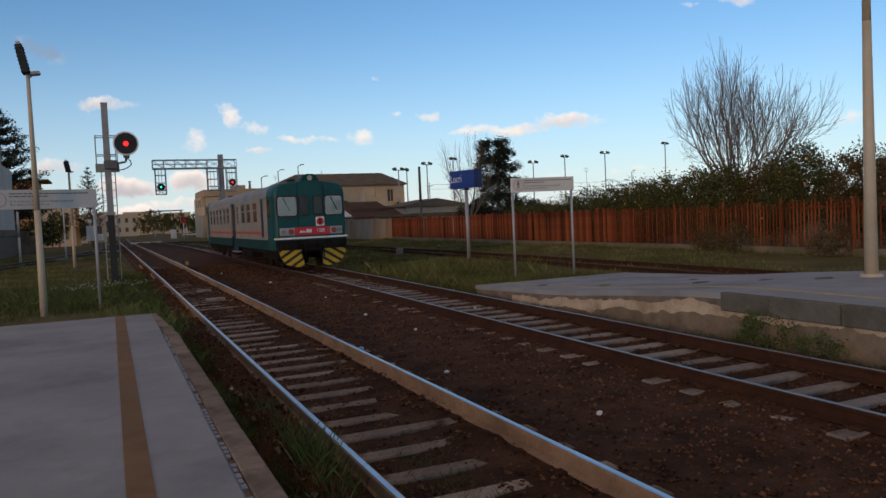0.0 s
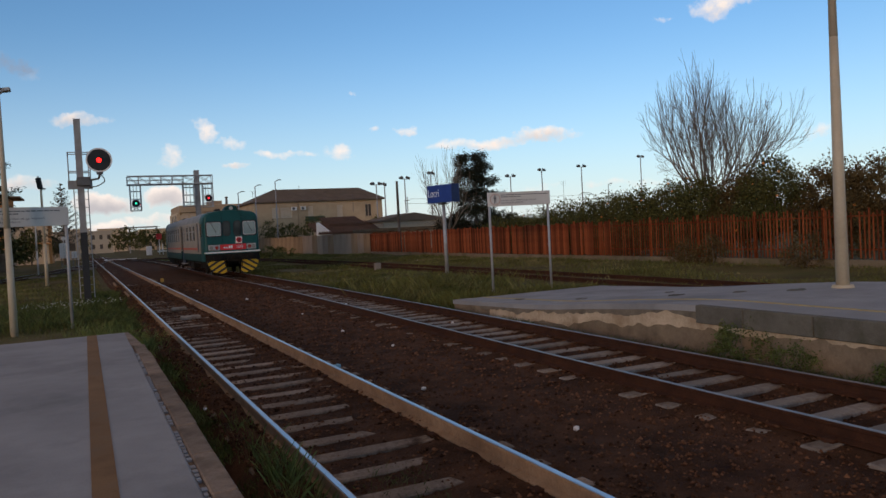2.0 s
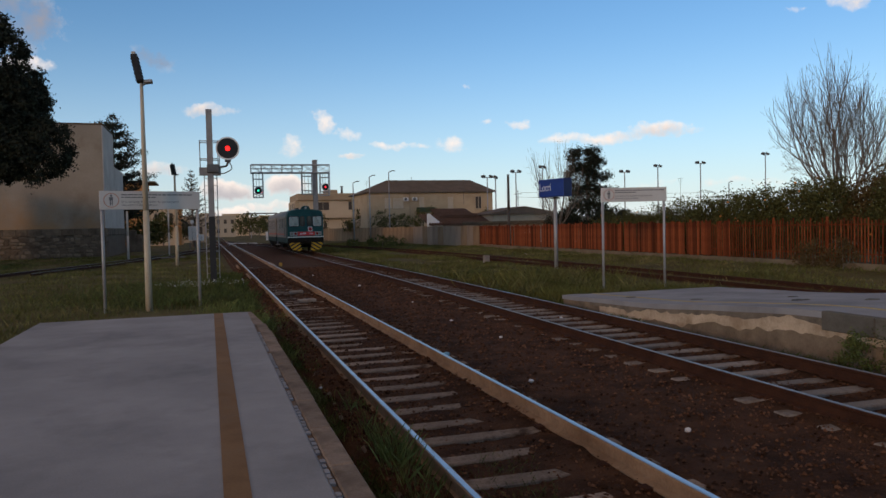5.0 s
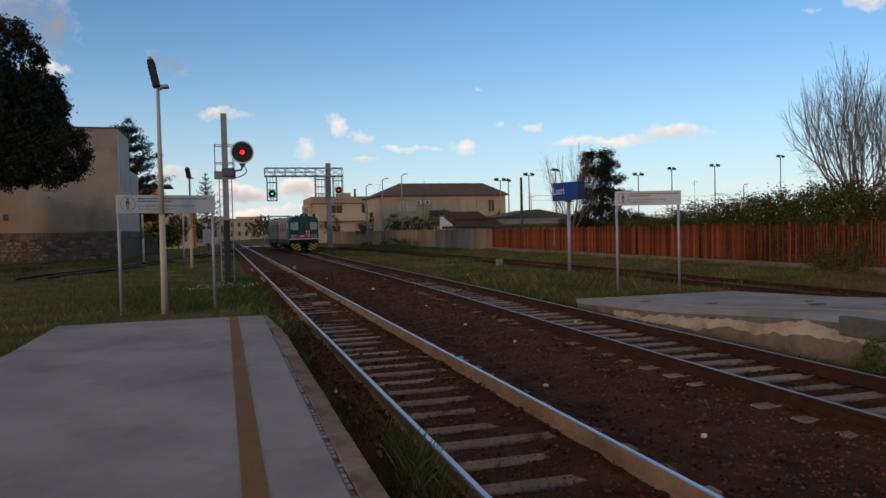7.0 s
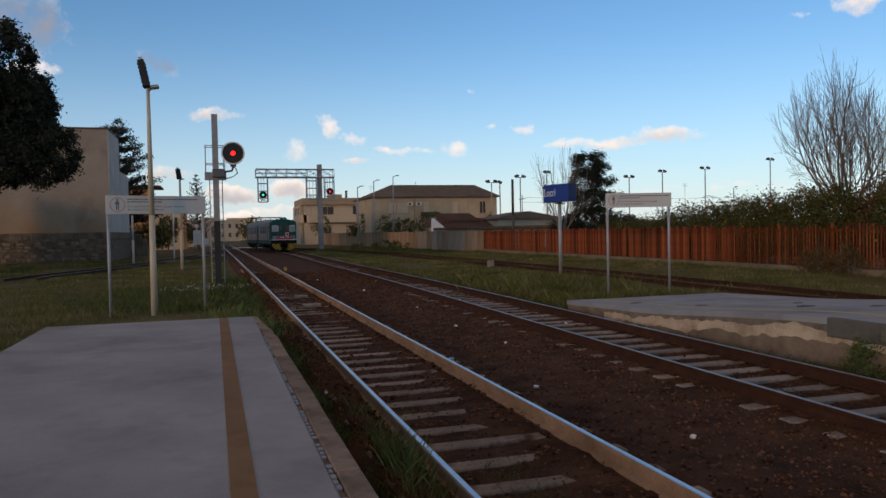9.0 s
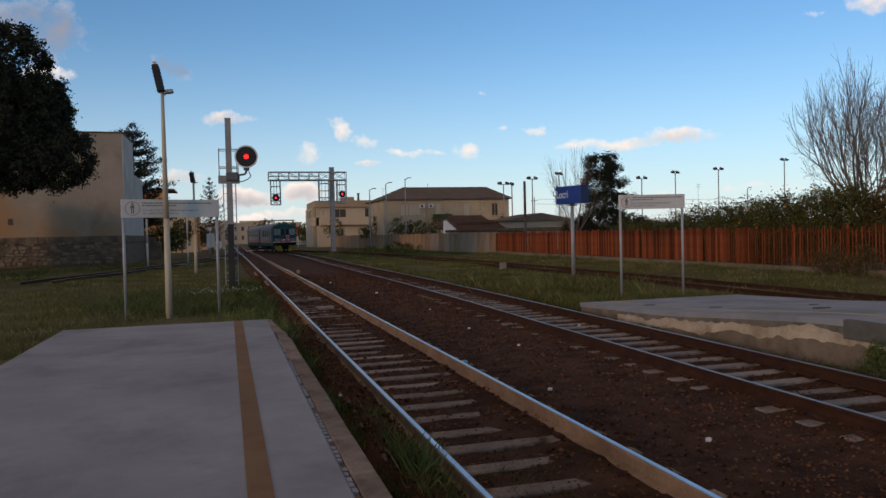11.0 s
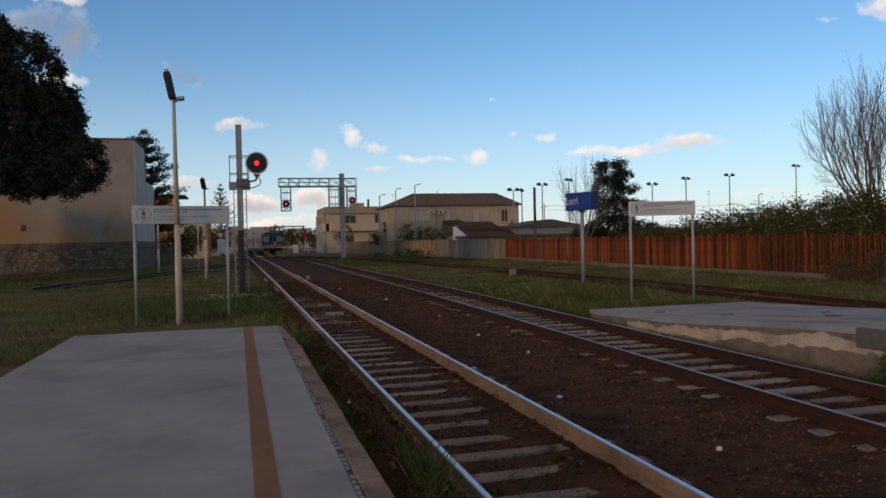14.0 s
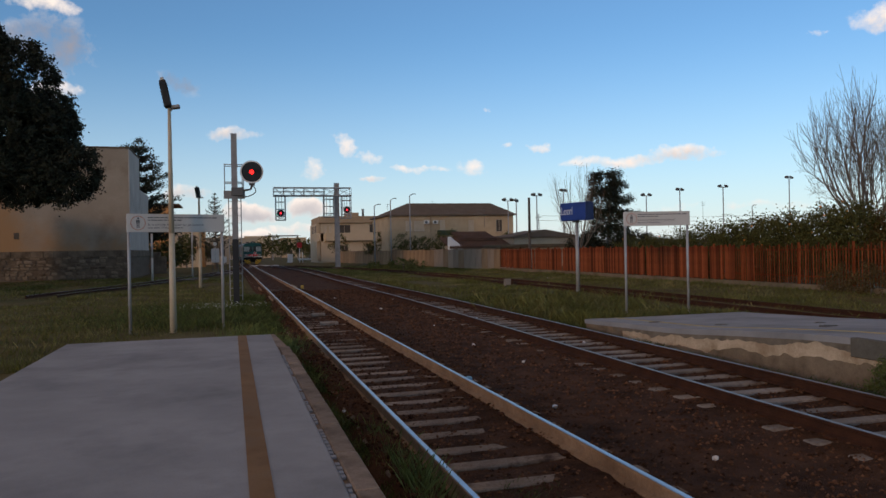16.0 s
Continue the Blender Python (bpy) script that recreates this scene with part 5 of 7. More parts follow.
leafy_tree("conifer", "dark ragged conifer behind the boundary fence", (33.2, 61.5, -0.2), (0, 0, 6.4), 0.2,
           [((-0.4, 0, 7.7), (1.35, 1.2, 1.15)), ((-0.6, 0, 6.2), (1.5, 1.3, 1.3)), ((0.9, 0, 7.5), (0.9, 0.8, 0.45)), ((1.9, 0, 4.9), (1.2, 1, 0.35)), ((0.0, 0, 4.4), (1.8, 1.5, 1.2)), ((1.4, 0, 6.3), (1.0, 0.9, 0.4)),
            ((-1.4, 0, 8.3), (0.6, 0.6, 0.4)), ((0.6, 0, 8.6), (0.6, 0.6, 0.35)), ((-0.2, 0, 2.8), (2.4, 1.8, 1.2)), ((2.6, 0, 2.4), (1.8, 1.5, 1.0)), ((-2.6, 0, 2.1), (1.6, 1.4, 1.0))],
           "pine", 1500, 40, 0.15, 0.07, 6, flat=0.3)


def orange_grove():
    rnd = random.Random(12)
    specs = [(27.2, 18.2, 3.9), (27.6, 20.6, 4.1), (27.0, 23.0, 4.35), (27.8, 25.2, 4.0), (27.0, 27.4, 3.95), (27.3, 29.6, 3.85), (27.0, 31.8, 3.6), (27.6, 34.0, 3.55), (27.2, 36.4, 3.35),
             (27.4, 39.0, 3.3), (27.8, 42.0, 3.1), (28.0, 45.5, 2.9), (28.2, 49.5, 2.7)]
    for i, (x, y, h) in enumerate(specs):
        lobes = [((0, 0, h - 1.35), (1.35, 1.35, 1.3)), ((0.5, 0.7, h - 1.7), (1.2, 1.1, 1.1)), ((-0.4, -0.6, h - 1.6), (1.1, 1.1, 1.25)), ((-0.5, 0.4, h - 2.4), (1.2, 1.2, 0.9)), ((-0.5, 0.2, h - 2.9), (1.2, 1.3, 0.7))]
        brown = i in (0, 1, 3)
        leafy_tree("orange_tree", "brownish scrubby tree behind the picket fence" if brown else "dense dark green orange tree bearing ripe fruit", (x, y, -0.2), (0, 0, h - 2.0), 0.10, lobes,
                   "leaf_brown" if brown else "leaf", 430, 40, 0.17, 0.058, 30 + i, "tree", "orange trees", "bark", 4 if brown else (16 if i in (2, 4, 5, 6, 7) else 8))


orange_grove()
leafy_tree("leafy_shrub", "dark green shrub beside the siding", (17.6, 78, -0.2), (0, 0, 0.6), 0.04, [((0, 0, 0.6), (1.6, 1.2, 0.6)), ((1.5, 1, 0.45), (1.3, 1, 0.5)), ((-0.9, -0.3, 0.45), (0.9, 0.7, 0.4))], "weed", 90, 22, 0.11, 0.09, 71, "shrub", "wild shrubs")
leafy_tree("leafy_shrub", "small dark shrub near the gantry foot", (14.8, 80, -0.2), (0, 0, 0.4), 0.03, [((0, 0, 0.4), (0.7, 0.6, 0.4))], "weed", 30, 20, 0.09, 0.08, 72, "shrub", "wild shrubs")
leafy_tree("leafy_shrub", "green bushy weed growing at the platform wall", (8.25, 7.65, -0.25), (0, 0, 0.3), 0.015, [((0, 0, 0.32), (0.26, 0.42, 0.26)), ((0, 0.3, 0.25), (0.2, 0.3, 0.22))], "weed", 60, 30, 0.05, 0.022, 73, "shrub", "wild shrubs")
leafy_tree("leafy_shrub", "low green weed growing at the platform wall", (8.2, 6.75, -0.25), (0, 0, 0.2), 0.012, [((0, 0, 0.22), (0.24, 0.3, 0.17))], "weed", 36, 28, 0.045, 0.02, 74, "shrub", "wild shrubs")
leafy_tree("leafy_shrub", "low green weed growing at the platform wall", (8.25, 5.4, -0.25), (0, 0, 0.2), 0.012, [((0, 0, 0.18), (0.22, 0.3, 0.16))], "weed", 36, 28, 0.045, 0.02, 75, "shrub", "wild shrubs")
for bx, by, bs in ((22.95, 22.6, 91), (22.9, 24.0, 92), (22.9, 18.2, 93)):
    leafy_tree("bramble", "dry brown bramble against the picket fence", (bx, by, -0.15), (0, 0, 0.5), 0.02, [((0, 0, 0.6), (0.3, 0.7, 0.6)), ((0, 0.5, 0.4), (0.3, 0.6, 0.4))], "leaf_brown", 60, 24, 0.10, 0.045, bs, "shrub", "brambles")
for sx, sy, sh, sd in ((22.9, 100, 4.3, 81), (25.2, 98, 3.6, 82), (27.9, 97, 4.6, 83), (30.6, 97.5, 4.2, 84), (18.3, 132, 5.2, 85), (37.5, 98, 4.2, 86), (20.6, 110, 4.6, 87)):
    leafy_tree("garden_tree", "grey-green garden tree behind the board fence", (sx, sy, -0.2), (0, 0, sh * 0.55), 0.08, [((0, 0, sh * 0.72), (1.4, 1.2, sh * 0.3)), ((0.9, 0.4, sh * 0.55), (1.1, 1, sh * 0.25)), ((-0.9, -0.2, sh * 0.6), (1.0, 1, sh * 0.28))], "leaf", 70, 20, 0.17, 0.12, sd, "tree", "garden trees")


def palm(base, h, seed):
    t = thing("palm_tree", pose(*base), "small palm with arching fronds above the grove", "tree")
    bm = new_bm()
    tapered(bm, [Vector((0, 0, -0.1)), Vector((0, 0, h))], 0.2, 0.16)
    part("trunk", bm, "bark", t)
    rnd = random.Random(seed)
    for k in range(16):
        a = k * math.tau / 16 + rnd.uniform(-0.15, 0.15)
        el, L = rnd.uniform(0.2, 1.2), rnd.uniform(1.3, 1.8)
        p, prev = Vector((0, 0, h)), None
        pts = [p.copy()]
        for i in range(6):
            p = p + Vector((math.cos(a) * math.cos(el), math.sin(a) * math.cos(el), math.sin(el))) * L / 6
            el -= 0.22
            pts.append(p.copy())
        quads = []
        for i in range(6):
            side = Vector((-math.sin(a), math.cos(a), 0))
            for s in (-1, 1):
                for j in range(4):
                    o = pts[i].lerp(pts[i + 1], j / 4)
                    tip = o + side * s * 0.32 * (1 - i / 7) + (pts[i + 1] - pts[i]) * 0.8 + Vector((0, 0, -0.08))
                    quads.append([o, o.lerp(tip, 0.5) + Vector((0, 0, 0.02)), tip, o.lerp(tip, 0.5) + (pts[i + 1] - pts[i]) * 0.12])
        ob = new("frond", quads_mesh("frond", [[list(v) for v in qd] for qd in quads], "leaf"))
        ob.parent = t
    return t


palm((30.0, 38.6, -0.2), 3.2, 4)
palm((38.0, 50.0, -0.2), 3.3, 9)


def grass():
    rnd = np.random.RandomState(21)

    def blades(x, y, z, h, w, lean):
        n = len(x)
        a = rnd.rand(n) * math.tau
        p = np.stack([x, y, z], 1)
        side = np.stack([np.cos(a), np.sin(a), np.zeros(n)], 1) * w[:, None]
        tip = np.stack([rnd.randn(n) * lean * h, rnd.randn(n) * lean * h, h], 1)
        mid = tip * 0.55 * np.array([0.86, 0.86, 1.03])
        return np.stack([p - side, p + side, p + mid + side * 0.55, p + tip], 1)

    def field(x, y, fx, fy, k):
        return np.array([noise.noise((a * fx, b * fy, k)) for a, b in zip(x, y)])

    out = []
    # low weeds between the platform kerb and the first rail, with taller tufts by the rail
    n = 60000
    y = 2.4 + 36 * rnd.rand(n) ** 1.5
    x = 0.90 + 0.74 * rnd.rand(n) + np.where(y > 15, -0.9 * rnd.rand(n), 0)
    f = field(x, y, 1.6, 0.8, 3)
    keep = f > -0.15 + 0.3 * rnd.rand(n)
    x, y, f = x[keep], y[keep], f[keep]
    h = (0.025 + 0.07 * rnd.rand(len(x)) ** 2) * (1 + 1.2 * np.clip(f, 0, 1)) + np.where(y > 14, 0.05 * rnd.rand(len(x)), 0)
    out.append((blades(x, y, np.full(len(x), -0.215), h, 0.0014 + 0.0014 * rnd.rand(len(x)) + 0.0003 * y, 0.5), "weed"))
    for cx, cy, sp, k, top in ((1.50, 6.3, 0.16, 520, 0.34), (1.52, 5.6, 0.2, 460, 0.26), (1.50, 7.0, 0.18, 340, 0.28), (1.45, 4.9, 0.22, 420, 0.18), (1.50, 8.3, 0.2, 350, 0.22), (1.3, 12.5, 0.3, 500, 0.2), (1.0, 16.5, 0.6, 900, 0.3), (0.4, 19.5, 0.8, 900, 0.3), (1.1, 9.6, 0.2, 250, 0.14)):
        x, y = cx + 0.5 * sp * rnd.randn(k), cy + 1.5 * sp * rnd.randn(k)
        x = np.minimum(x, 1.66)
        out.append((blades(x, y, np.full(k, -0.21), top * (0.2 + 0.8 * rnd.rand(k) ** 2), 0.0013 + 0.00016 * y, 0.32), "tuft"))
    # left meadow
    n = 90000
    y = 15.2 + 58 * rnd.rand(n) ** 1.7
    x = -17 + 17.8 * rnd.rand(n)
    f = field(x, y, 0.35, 0.2, 8)
    keep = f > -0.5 + 0.45 * rnd.rand(n)
    x, y, f = x[keep], y[keep], f[keep]
    z = np.array([ground_height(a, b) for a, b in zip(x, y)])
    h = (0.05 + 0.13 * rnd.rand(len(x)) ** 2) * (1 + 0.8 * f)
    out.append((blades(x, y, z - 0.02, h, 0.004 + 0.0005 * (y - 10), 0.45), "grass"))
    # rank green growth round the signal foot and the notice posts
    for cx, cy, sp, k, top in ((-0.6, 24.5, 1.0, 4000, 0.55), (0.5, 23.0, 0.5, 2500, 0.45), (-1.9, 23.5, 0.8, 2000, 0.4), (0.2, 29.0, 0.7, 2500, 0.5), (-2.2, 30.0, 1.3, 3500, 0.5), (-1.2, 27.0, 0.9, 3000, 0.5), (0.7, 34.0, 0.5, 2000, 0.5), (-3.6, 26.0, 1.2, 2500, 0.4)):
        x, y = cx + sp * rnd.randn(k), cy + 1.2 * sp * rnd.randn(k)
        x = np.minimum(x, 1.2)
        out.append((blades(x, y, np.full(k, -0.25), 0.65 * top * (0.2 + 0.8 * rnd.rand(k) ** 2), 0.006 + 0.006 * rnd.rand(k), 0.5), "weed"))
    # meadow between the second track and the fence
    n = 150000
    y = 5 + 98 * rnd.rand(n) ** 1.5
    x = 8.4 + 15.2 * rnd.rand(n)
    ok = ~((x > 8.4) & (x < 13.3) & (y < 17.3))
    ax3 = np.interp(y, *zip(*[(v, curve(AX3, v)) for v in range(-5, 125)]))
    ax2 = np.interp(y, *zip(*[(v, curve(AX2, v)) for v in range(-5, 150)]))
    ok &= (np.abs(x - ax3) > 0.95) | (rnd.rand(n) < 0.25)
    ok &= x > ax2 + 1.4
    x, y = x[ok], y[ok]
    f = field(x, y, 0.3, 0.15, 4)
    ok = f > -0.55 + 0.4 * rnd.rand(len(x))
    x, y, f = x[ok], y[ok], f[ok]
    z = np.array([ground_height(a, b) for a, b in zip(x, y)])
    tall = ((y > 17) & (y < 30) & (x < 13.5)) * 0.25
    h = (0.05 + 0.13 * rnd.rand(len(x)) ** 2 + tall * rnd.rand(len(x)) ** 1.5) * (1 + 0.9 * f)
    out.append((blades(x, y, z - 0.02, h, 0.004 + 0.0005 * y, 0.45), "grass"))
    # rank weeds at the ramp's end and along the second track
    for cx, cy, sp, k, top in ((9.6, 18.5, 0.5, 2500, 0.4), (10.8, 18.0, 0.6, 2500, 0.4), (9.8, 20.5, 0.5, 2200, 0.4), (10.8, 22.5, 0.9, 3000, 0.5), (12.4, 18.2, 0.6, 2200, 0.35), (11.8, 24.5, 1.2, 3000, 0.6)):
        x, y = cx + sp * rnd.randn(k), cy + sp * rnd.randn(k)
        y = np.where((x > 8.4) & (x < 13.3), np.maximum(y, 17.35), y)
        out.append((blades(x, y, np.full(k, -0.24), top * (0.2 + 0.8 * rnd.rand(k) ** 1.6), 0.004 + 0.005 * rnd.rand(k), 0.4), "grass"))
    n = 22000
    y = 3 + 42 * rnd.rand(n) ** 1.2
    ax2 = np.interp(y, *zip(*[(v, curve(AX2, v)) for v in range(-5, 150)]))
    x = ax2 + 1.2 + 0.55 * rnd.rand(n)
    ok = field(x, y, 1.2, 0.6, 31) > -0.2 + 0.4 * rnd.rand(n)
    x, y = x[ok], y[ok]
    k = len(x)
    out.append((blades(x, y, np.full(k, -0.24), 0.03 + 0.12 * rnd.rand(k) ** 2, 0.0022 + 0.0003 * y, 0.45), "weed"))
    # sparse tufts inside the first track
    n = 700
    y = 3.6 + 2.6 * rnd.rand(n)
    x = 2.3 + 0.2 * rnd.randn(n)
    out.append((blades(x, y, np.full(n, -0.21), 0.03 + 0.07 * rnd.rand(n), np.full(n, 0.0018), 0.5), "weed"))
    # pale blooms over the growth by the signal foot
    n = 260
    x, y = -0.5 + 0.8 * rnd.randn(n), 27.5 + 0.7 * rnd.randn(n)
    blooms = leaf_quads(rnd, np.stack([np.minimum(x, 1.1), y, 0.02 + 0.14 * rnd.rand(n)], 1), 0.022)
    tagged(new("wild_flowers", quads_mesh("wild_flowers", blooms, "bloom")), "tiny white blooms among weeds at the signal foot", "flowers", kind="stuff")
    meadow = np.concatenate([q for q, m in out if m == "grass"])
    weeds = np.concatenate([q for q, m in out if m == "weed"])
    tufts = np.concatenate([q for q, m in out if m == "tuft"])
    tagged(new("grass_tufts", quads_mesh("grass_tufts", tufts, "tuft")), "tall fresh green grass tufts against the rail", "grass", kind="stuff")
    tagged(new("grass", quads_mesh("grass", meadow, "grass")), "rough green and straw-coloured meadow grass", "grass", kind="stuff")
    tagged(new("weeds", quads_mesh("weeds", weeds, "weed")), "low green weeds along kerbs and rails", "weeds", kind="stuff")


grass()


# ---- buildings and distance ----
def old_building():
    t = thing("old_building", pose(0, 72, 0), "tall windowless pale rendered building on a rubble stone base", "building")
    bm = new_bm()
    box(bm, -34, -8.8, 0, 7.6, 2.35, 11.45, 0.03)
    part("wall", bm, "old_wall", t, "stained blank rendered front wall, ochre with sunlit glow painted low left")
    bm = new_bm()
    box(bm, -8.8, -8.72, 0.02, 7.58, 2.36, 11.42)
    part("end_wall", bm, "end_wall", t, "grey rendered end wall, skylit paleness put into its colour")
    bm = new_bm()
    box(bm, -13.5, -8.74, 7.6, 15.6, 2.35, 8.4, 0.03)
    part("annex", bm, "end_wall", t, "lower rear wing in the same skylit-toned render")
    bm = new_bm()
    box(bm, -34.1, -8.66, -0.08, 7.7, 11.45, 11.58, 0.02)
    part("coping", bm, "low_wall", t)
    bm = new_bm()
    for x0, x1, z0, z1 in ((-18.05, -17.65, 3.45, 4.0),):
        box(bm, x0, x1, -0.03, 0.05, z0, z1, 0.01)
    part("wall_plate", bm, "dark_open", t, "small rusty plate fixed to the wall")
    rnd = random.Random(2)
    bm = new_bm()
    box(bm, -34, -8.68, -0.12, 15.7, -0.4, 2.0)
    part("stone_base", bm, "mortar", t, "rubble stone base")
    bm = new_bm()
    x = -34
    while x < -8.7:
        d = rnd.uniform(0.7, 1.6)
        q = rnd.uniform(0, 0.06)
        box(bm, x, min(x + d, -8.6), -0.19 - q, 0.3, 1.72 + rnd.uniform(-0.06, 0.06), 2.36, 0.05)
        x += d
    box(bm, -9.2, -8.58, 0.3, 15.75, 1.72, 2.36, 0.05)
    part("string_course", bm, "old_base", t, "rough projecting stone band")
    shapes = []
    for k in range(5):
        bm = new_bm()
        bmesh.ops.create_cube(bm, size=1)
        bmesh.ops.bevel(bm, geom=bm.edges[:], offset=0.16, segments=1, affect="EDGES")
        for v in bm.verts:
            v.co += Vector((rnd.uniform(-0.09, 0.09), rnd.uniform(-0.05, 0.05), rnd.uniform(-0.09, 0.09)))
        shapes.append(mesh_of("stone", bm, "rubble"))
    z = -0.1
    n = 0
    while z < 1.62 and n < 300:
        h = rnd.uniform(0.16, 0.36)
        x = -20.5
        while x < -8.9 and n < 300:
            w = rnd.uniform(0.3, 0.75)
            if rnd.random() < 0.82:
                piece("stone", rnd.choice(shapes), t, Matrix.LocRotScale((x + w / 2, -0.13, z + h / 2), Euler((0, rnd.uniform(-0.16, 0.16), 0)), (w * rnd.uniform(0.7, 0.95), rnd.uniform(0.12, 0.2), h * rnd.uniform(0.7, 0.98))))
                n += 1
            x += w
        z += h
    g = thing("garden_wall", pose(0, 88, 0), "low rubble garden wall beside the old building", "wall")
    bm = new_bm()
    box(bm, -8.7, -7.6, 0, 0.4, -0.3, 2.2, 0.08)
    box(bm, -7.7, -7.0, 0, 0.42, -0.3, 1.7, 0.1)
    part("wall", bm, "rubble", g)


old_building()


def window(parent, x0, x1, z0, z1, y, mat_fill, frame="shutter", sill=True):
    """A recessed opening's filling, on a wall whose face lies at y and looks to -y."""
    bm = new_bm()
    e = 0.06
    for a, b, c, d in ((x0, x0 + e, z0, z1), (x1 - e, x1, z0, z1), (x0, x1, z1 - e, z1), (x0, x1, z0, z0 + e), ((x0 + x1) / 2 - 0.03, (x0 + x1) / 2 + 0.03, z0, z1)):
        box(bm, a, b, y + 0.08, y + 0.14, c, d)
    w = part("window", bm, frame, parent)
    bm = new_bm()
    box(bm, x0, x1, y + 0.12, y + 0.16, z0, z1)
    if mat_fill != "pane":
        for k in range(int((z1 - z0) / 0.12)):
            box(bm, x0, x1, y + 0.10, y + 0.125, z0 + k * 0.12, z0 + k * 0.12 + 0.07)
    part("pane" if mat_fill == "pane" else "shutter", bm, mat_fill, w)
    if sill:
        bm = new_bm()
        box(bm, x0 - 0.1, x1 + 0.1, y - 0.08, y + 0.1, z0 - 0.08, z0, 0.01)
        part("sill", bm, "apt_band", w)
    return w


def big_house():
    t = thing("house", pose(0, 104, 0), "large ochre house under a brown hipped roof", "house")
    holes = [(23.9, 24.9, 4.5, 6.0), (25.1, 26.7, 4.5, 6.0), (29.0, 29.8, 4.4, 6.1), (33.3, 34.2, 4.1, 6.1), (37.6, 38.6, 4.3, 6.15), (24.0, 25.2, 1.0, 2.4), (29.0, 30.2, 1.0, 2.4)]
    bm = new_bm()
    wall_cells(bm, 21.4, 40.3, -0.3, 6.8, 0, 0.35, holes)
    part("wall", bm, "house_wall", t, "ochre plastered front wall")
    for x0, x1, y0, y1 in ((21.4, 21.75, 0.35, 12), (39.95, 40.3, 0.35, 12), (21.75, 39.95, 11.65, 12)):
        bm = new_bm()
        box(bm, x0, x1, y0, y1, -0.3, 6.8)
        part("wall", bm, "house_wall", t)
    for k, h in enumerate(holes):
        window(t, *h, 0, "dark_open" if k == 4 else "shutter")
    bm = new_bm()
    ring = [(21.0, -0.5), (40.7, -0.5), (40.7, 12.5), (21.0, 12.5)]
    ridge = [(25.6, 6.0), (38.9, 6.0)]
    lo = [bm.verts.new((x, y, 6.72)) for x, y in ring]
    ev = [bm.verts.new((x, y, 6.88)) for x, y in ring]
    rd = [bm.verts.new((x, y, 8.9)) for x, y in ridge]
    bm.faces.new(lo)
    for k in range(4):
        bm.faces.new((lo[k], lo[(k + 1) % 4], ev[(k + 1) % 4], ev[k]))
    bm.faces.new((ev[0], ev[1], rd[1], rd[0]))
    bm.faces.new((ev[2], ev[3], rd[0], rd[1]))
    bm.faces.new((ev[1], ev[2], rd[1]))
    bm.faces.new((ev[3], ev[0], rd[0]))
    rf = part("roof", bm, "roof_brown", t, "brown hipped roof")
    bm = new_bm()
    for k in range(26):
        u = k / 26
        x = 25.6 + u * 13.3
        tube(bm, (x, -0.45, 6.91), (x, 6.0, 8.92), 0.03, 0.03, 4)
    part("roof_seam", bm, "roof_brown", rf)
    bm = new_bm()
    tube(bm, (29.5, 6, 8.8), (29.5, 6, 9.4), 0.03, 0.03, 6)
    part("roof_vent", bm, "steel_dark", rf)
    for x in (27.0, 28.3):
        bm = new_bm()
        box(bm, x - 0.4, x + 0.35, -0.35, -0.01, 5.55, 6.05, 0.03)
        ac = part("air_conditioner", bm, "white", t, "white outdoor air conditioner")
        bm = new_bm()
        disc(bm, (x - 0.1, -0.36, 5.8), (0, 1, 0), 0.2, 0.02, 16)
        part("fan_grille", bm, "steel_dark", ac)
    bm = new_bm()
    box(bm, 28.3, 31.1, -1.1, 0.0, 3.75, 3.9, 0.02)
    bl = part("balcony", bm, "apt_band", t, "small balcony with a green screen")
    bm = new_bm()
    box(bm, 28.3, 31.1, -1.12, -1.06, 3.9, 4.6)
    part("balcony_screen", bm, "green_rail", bl)
    bm = new_bm()
    tube(bm, (27.6, -0.06, 0), (27.6, -0.06, 6.7), 0.05, 0.05, 6)
    part("downpipe", bm, "apt_band", t)


big_house()


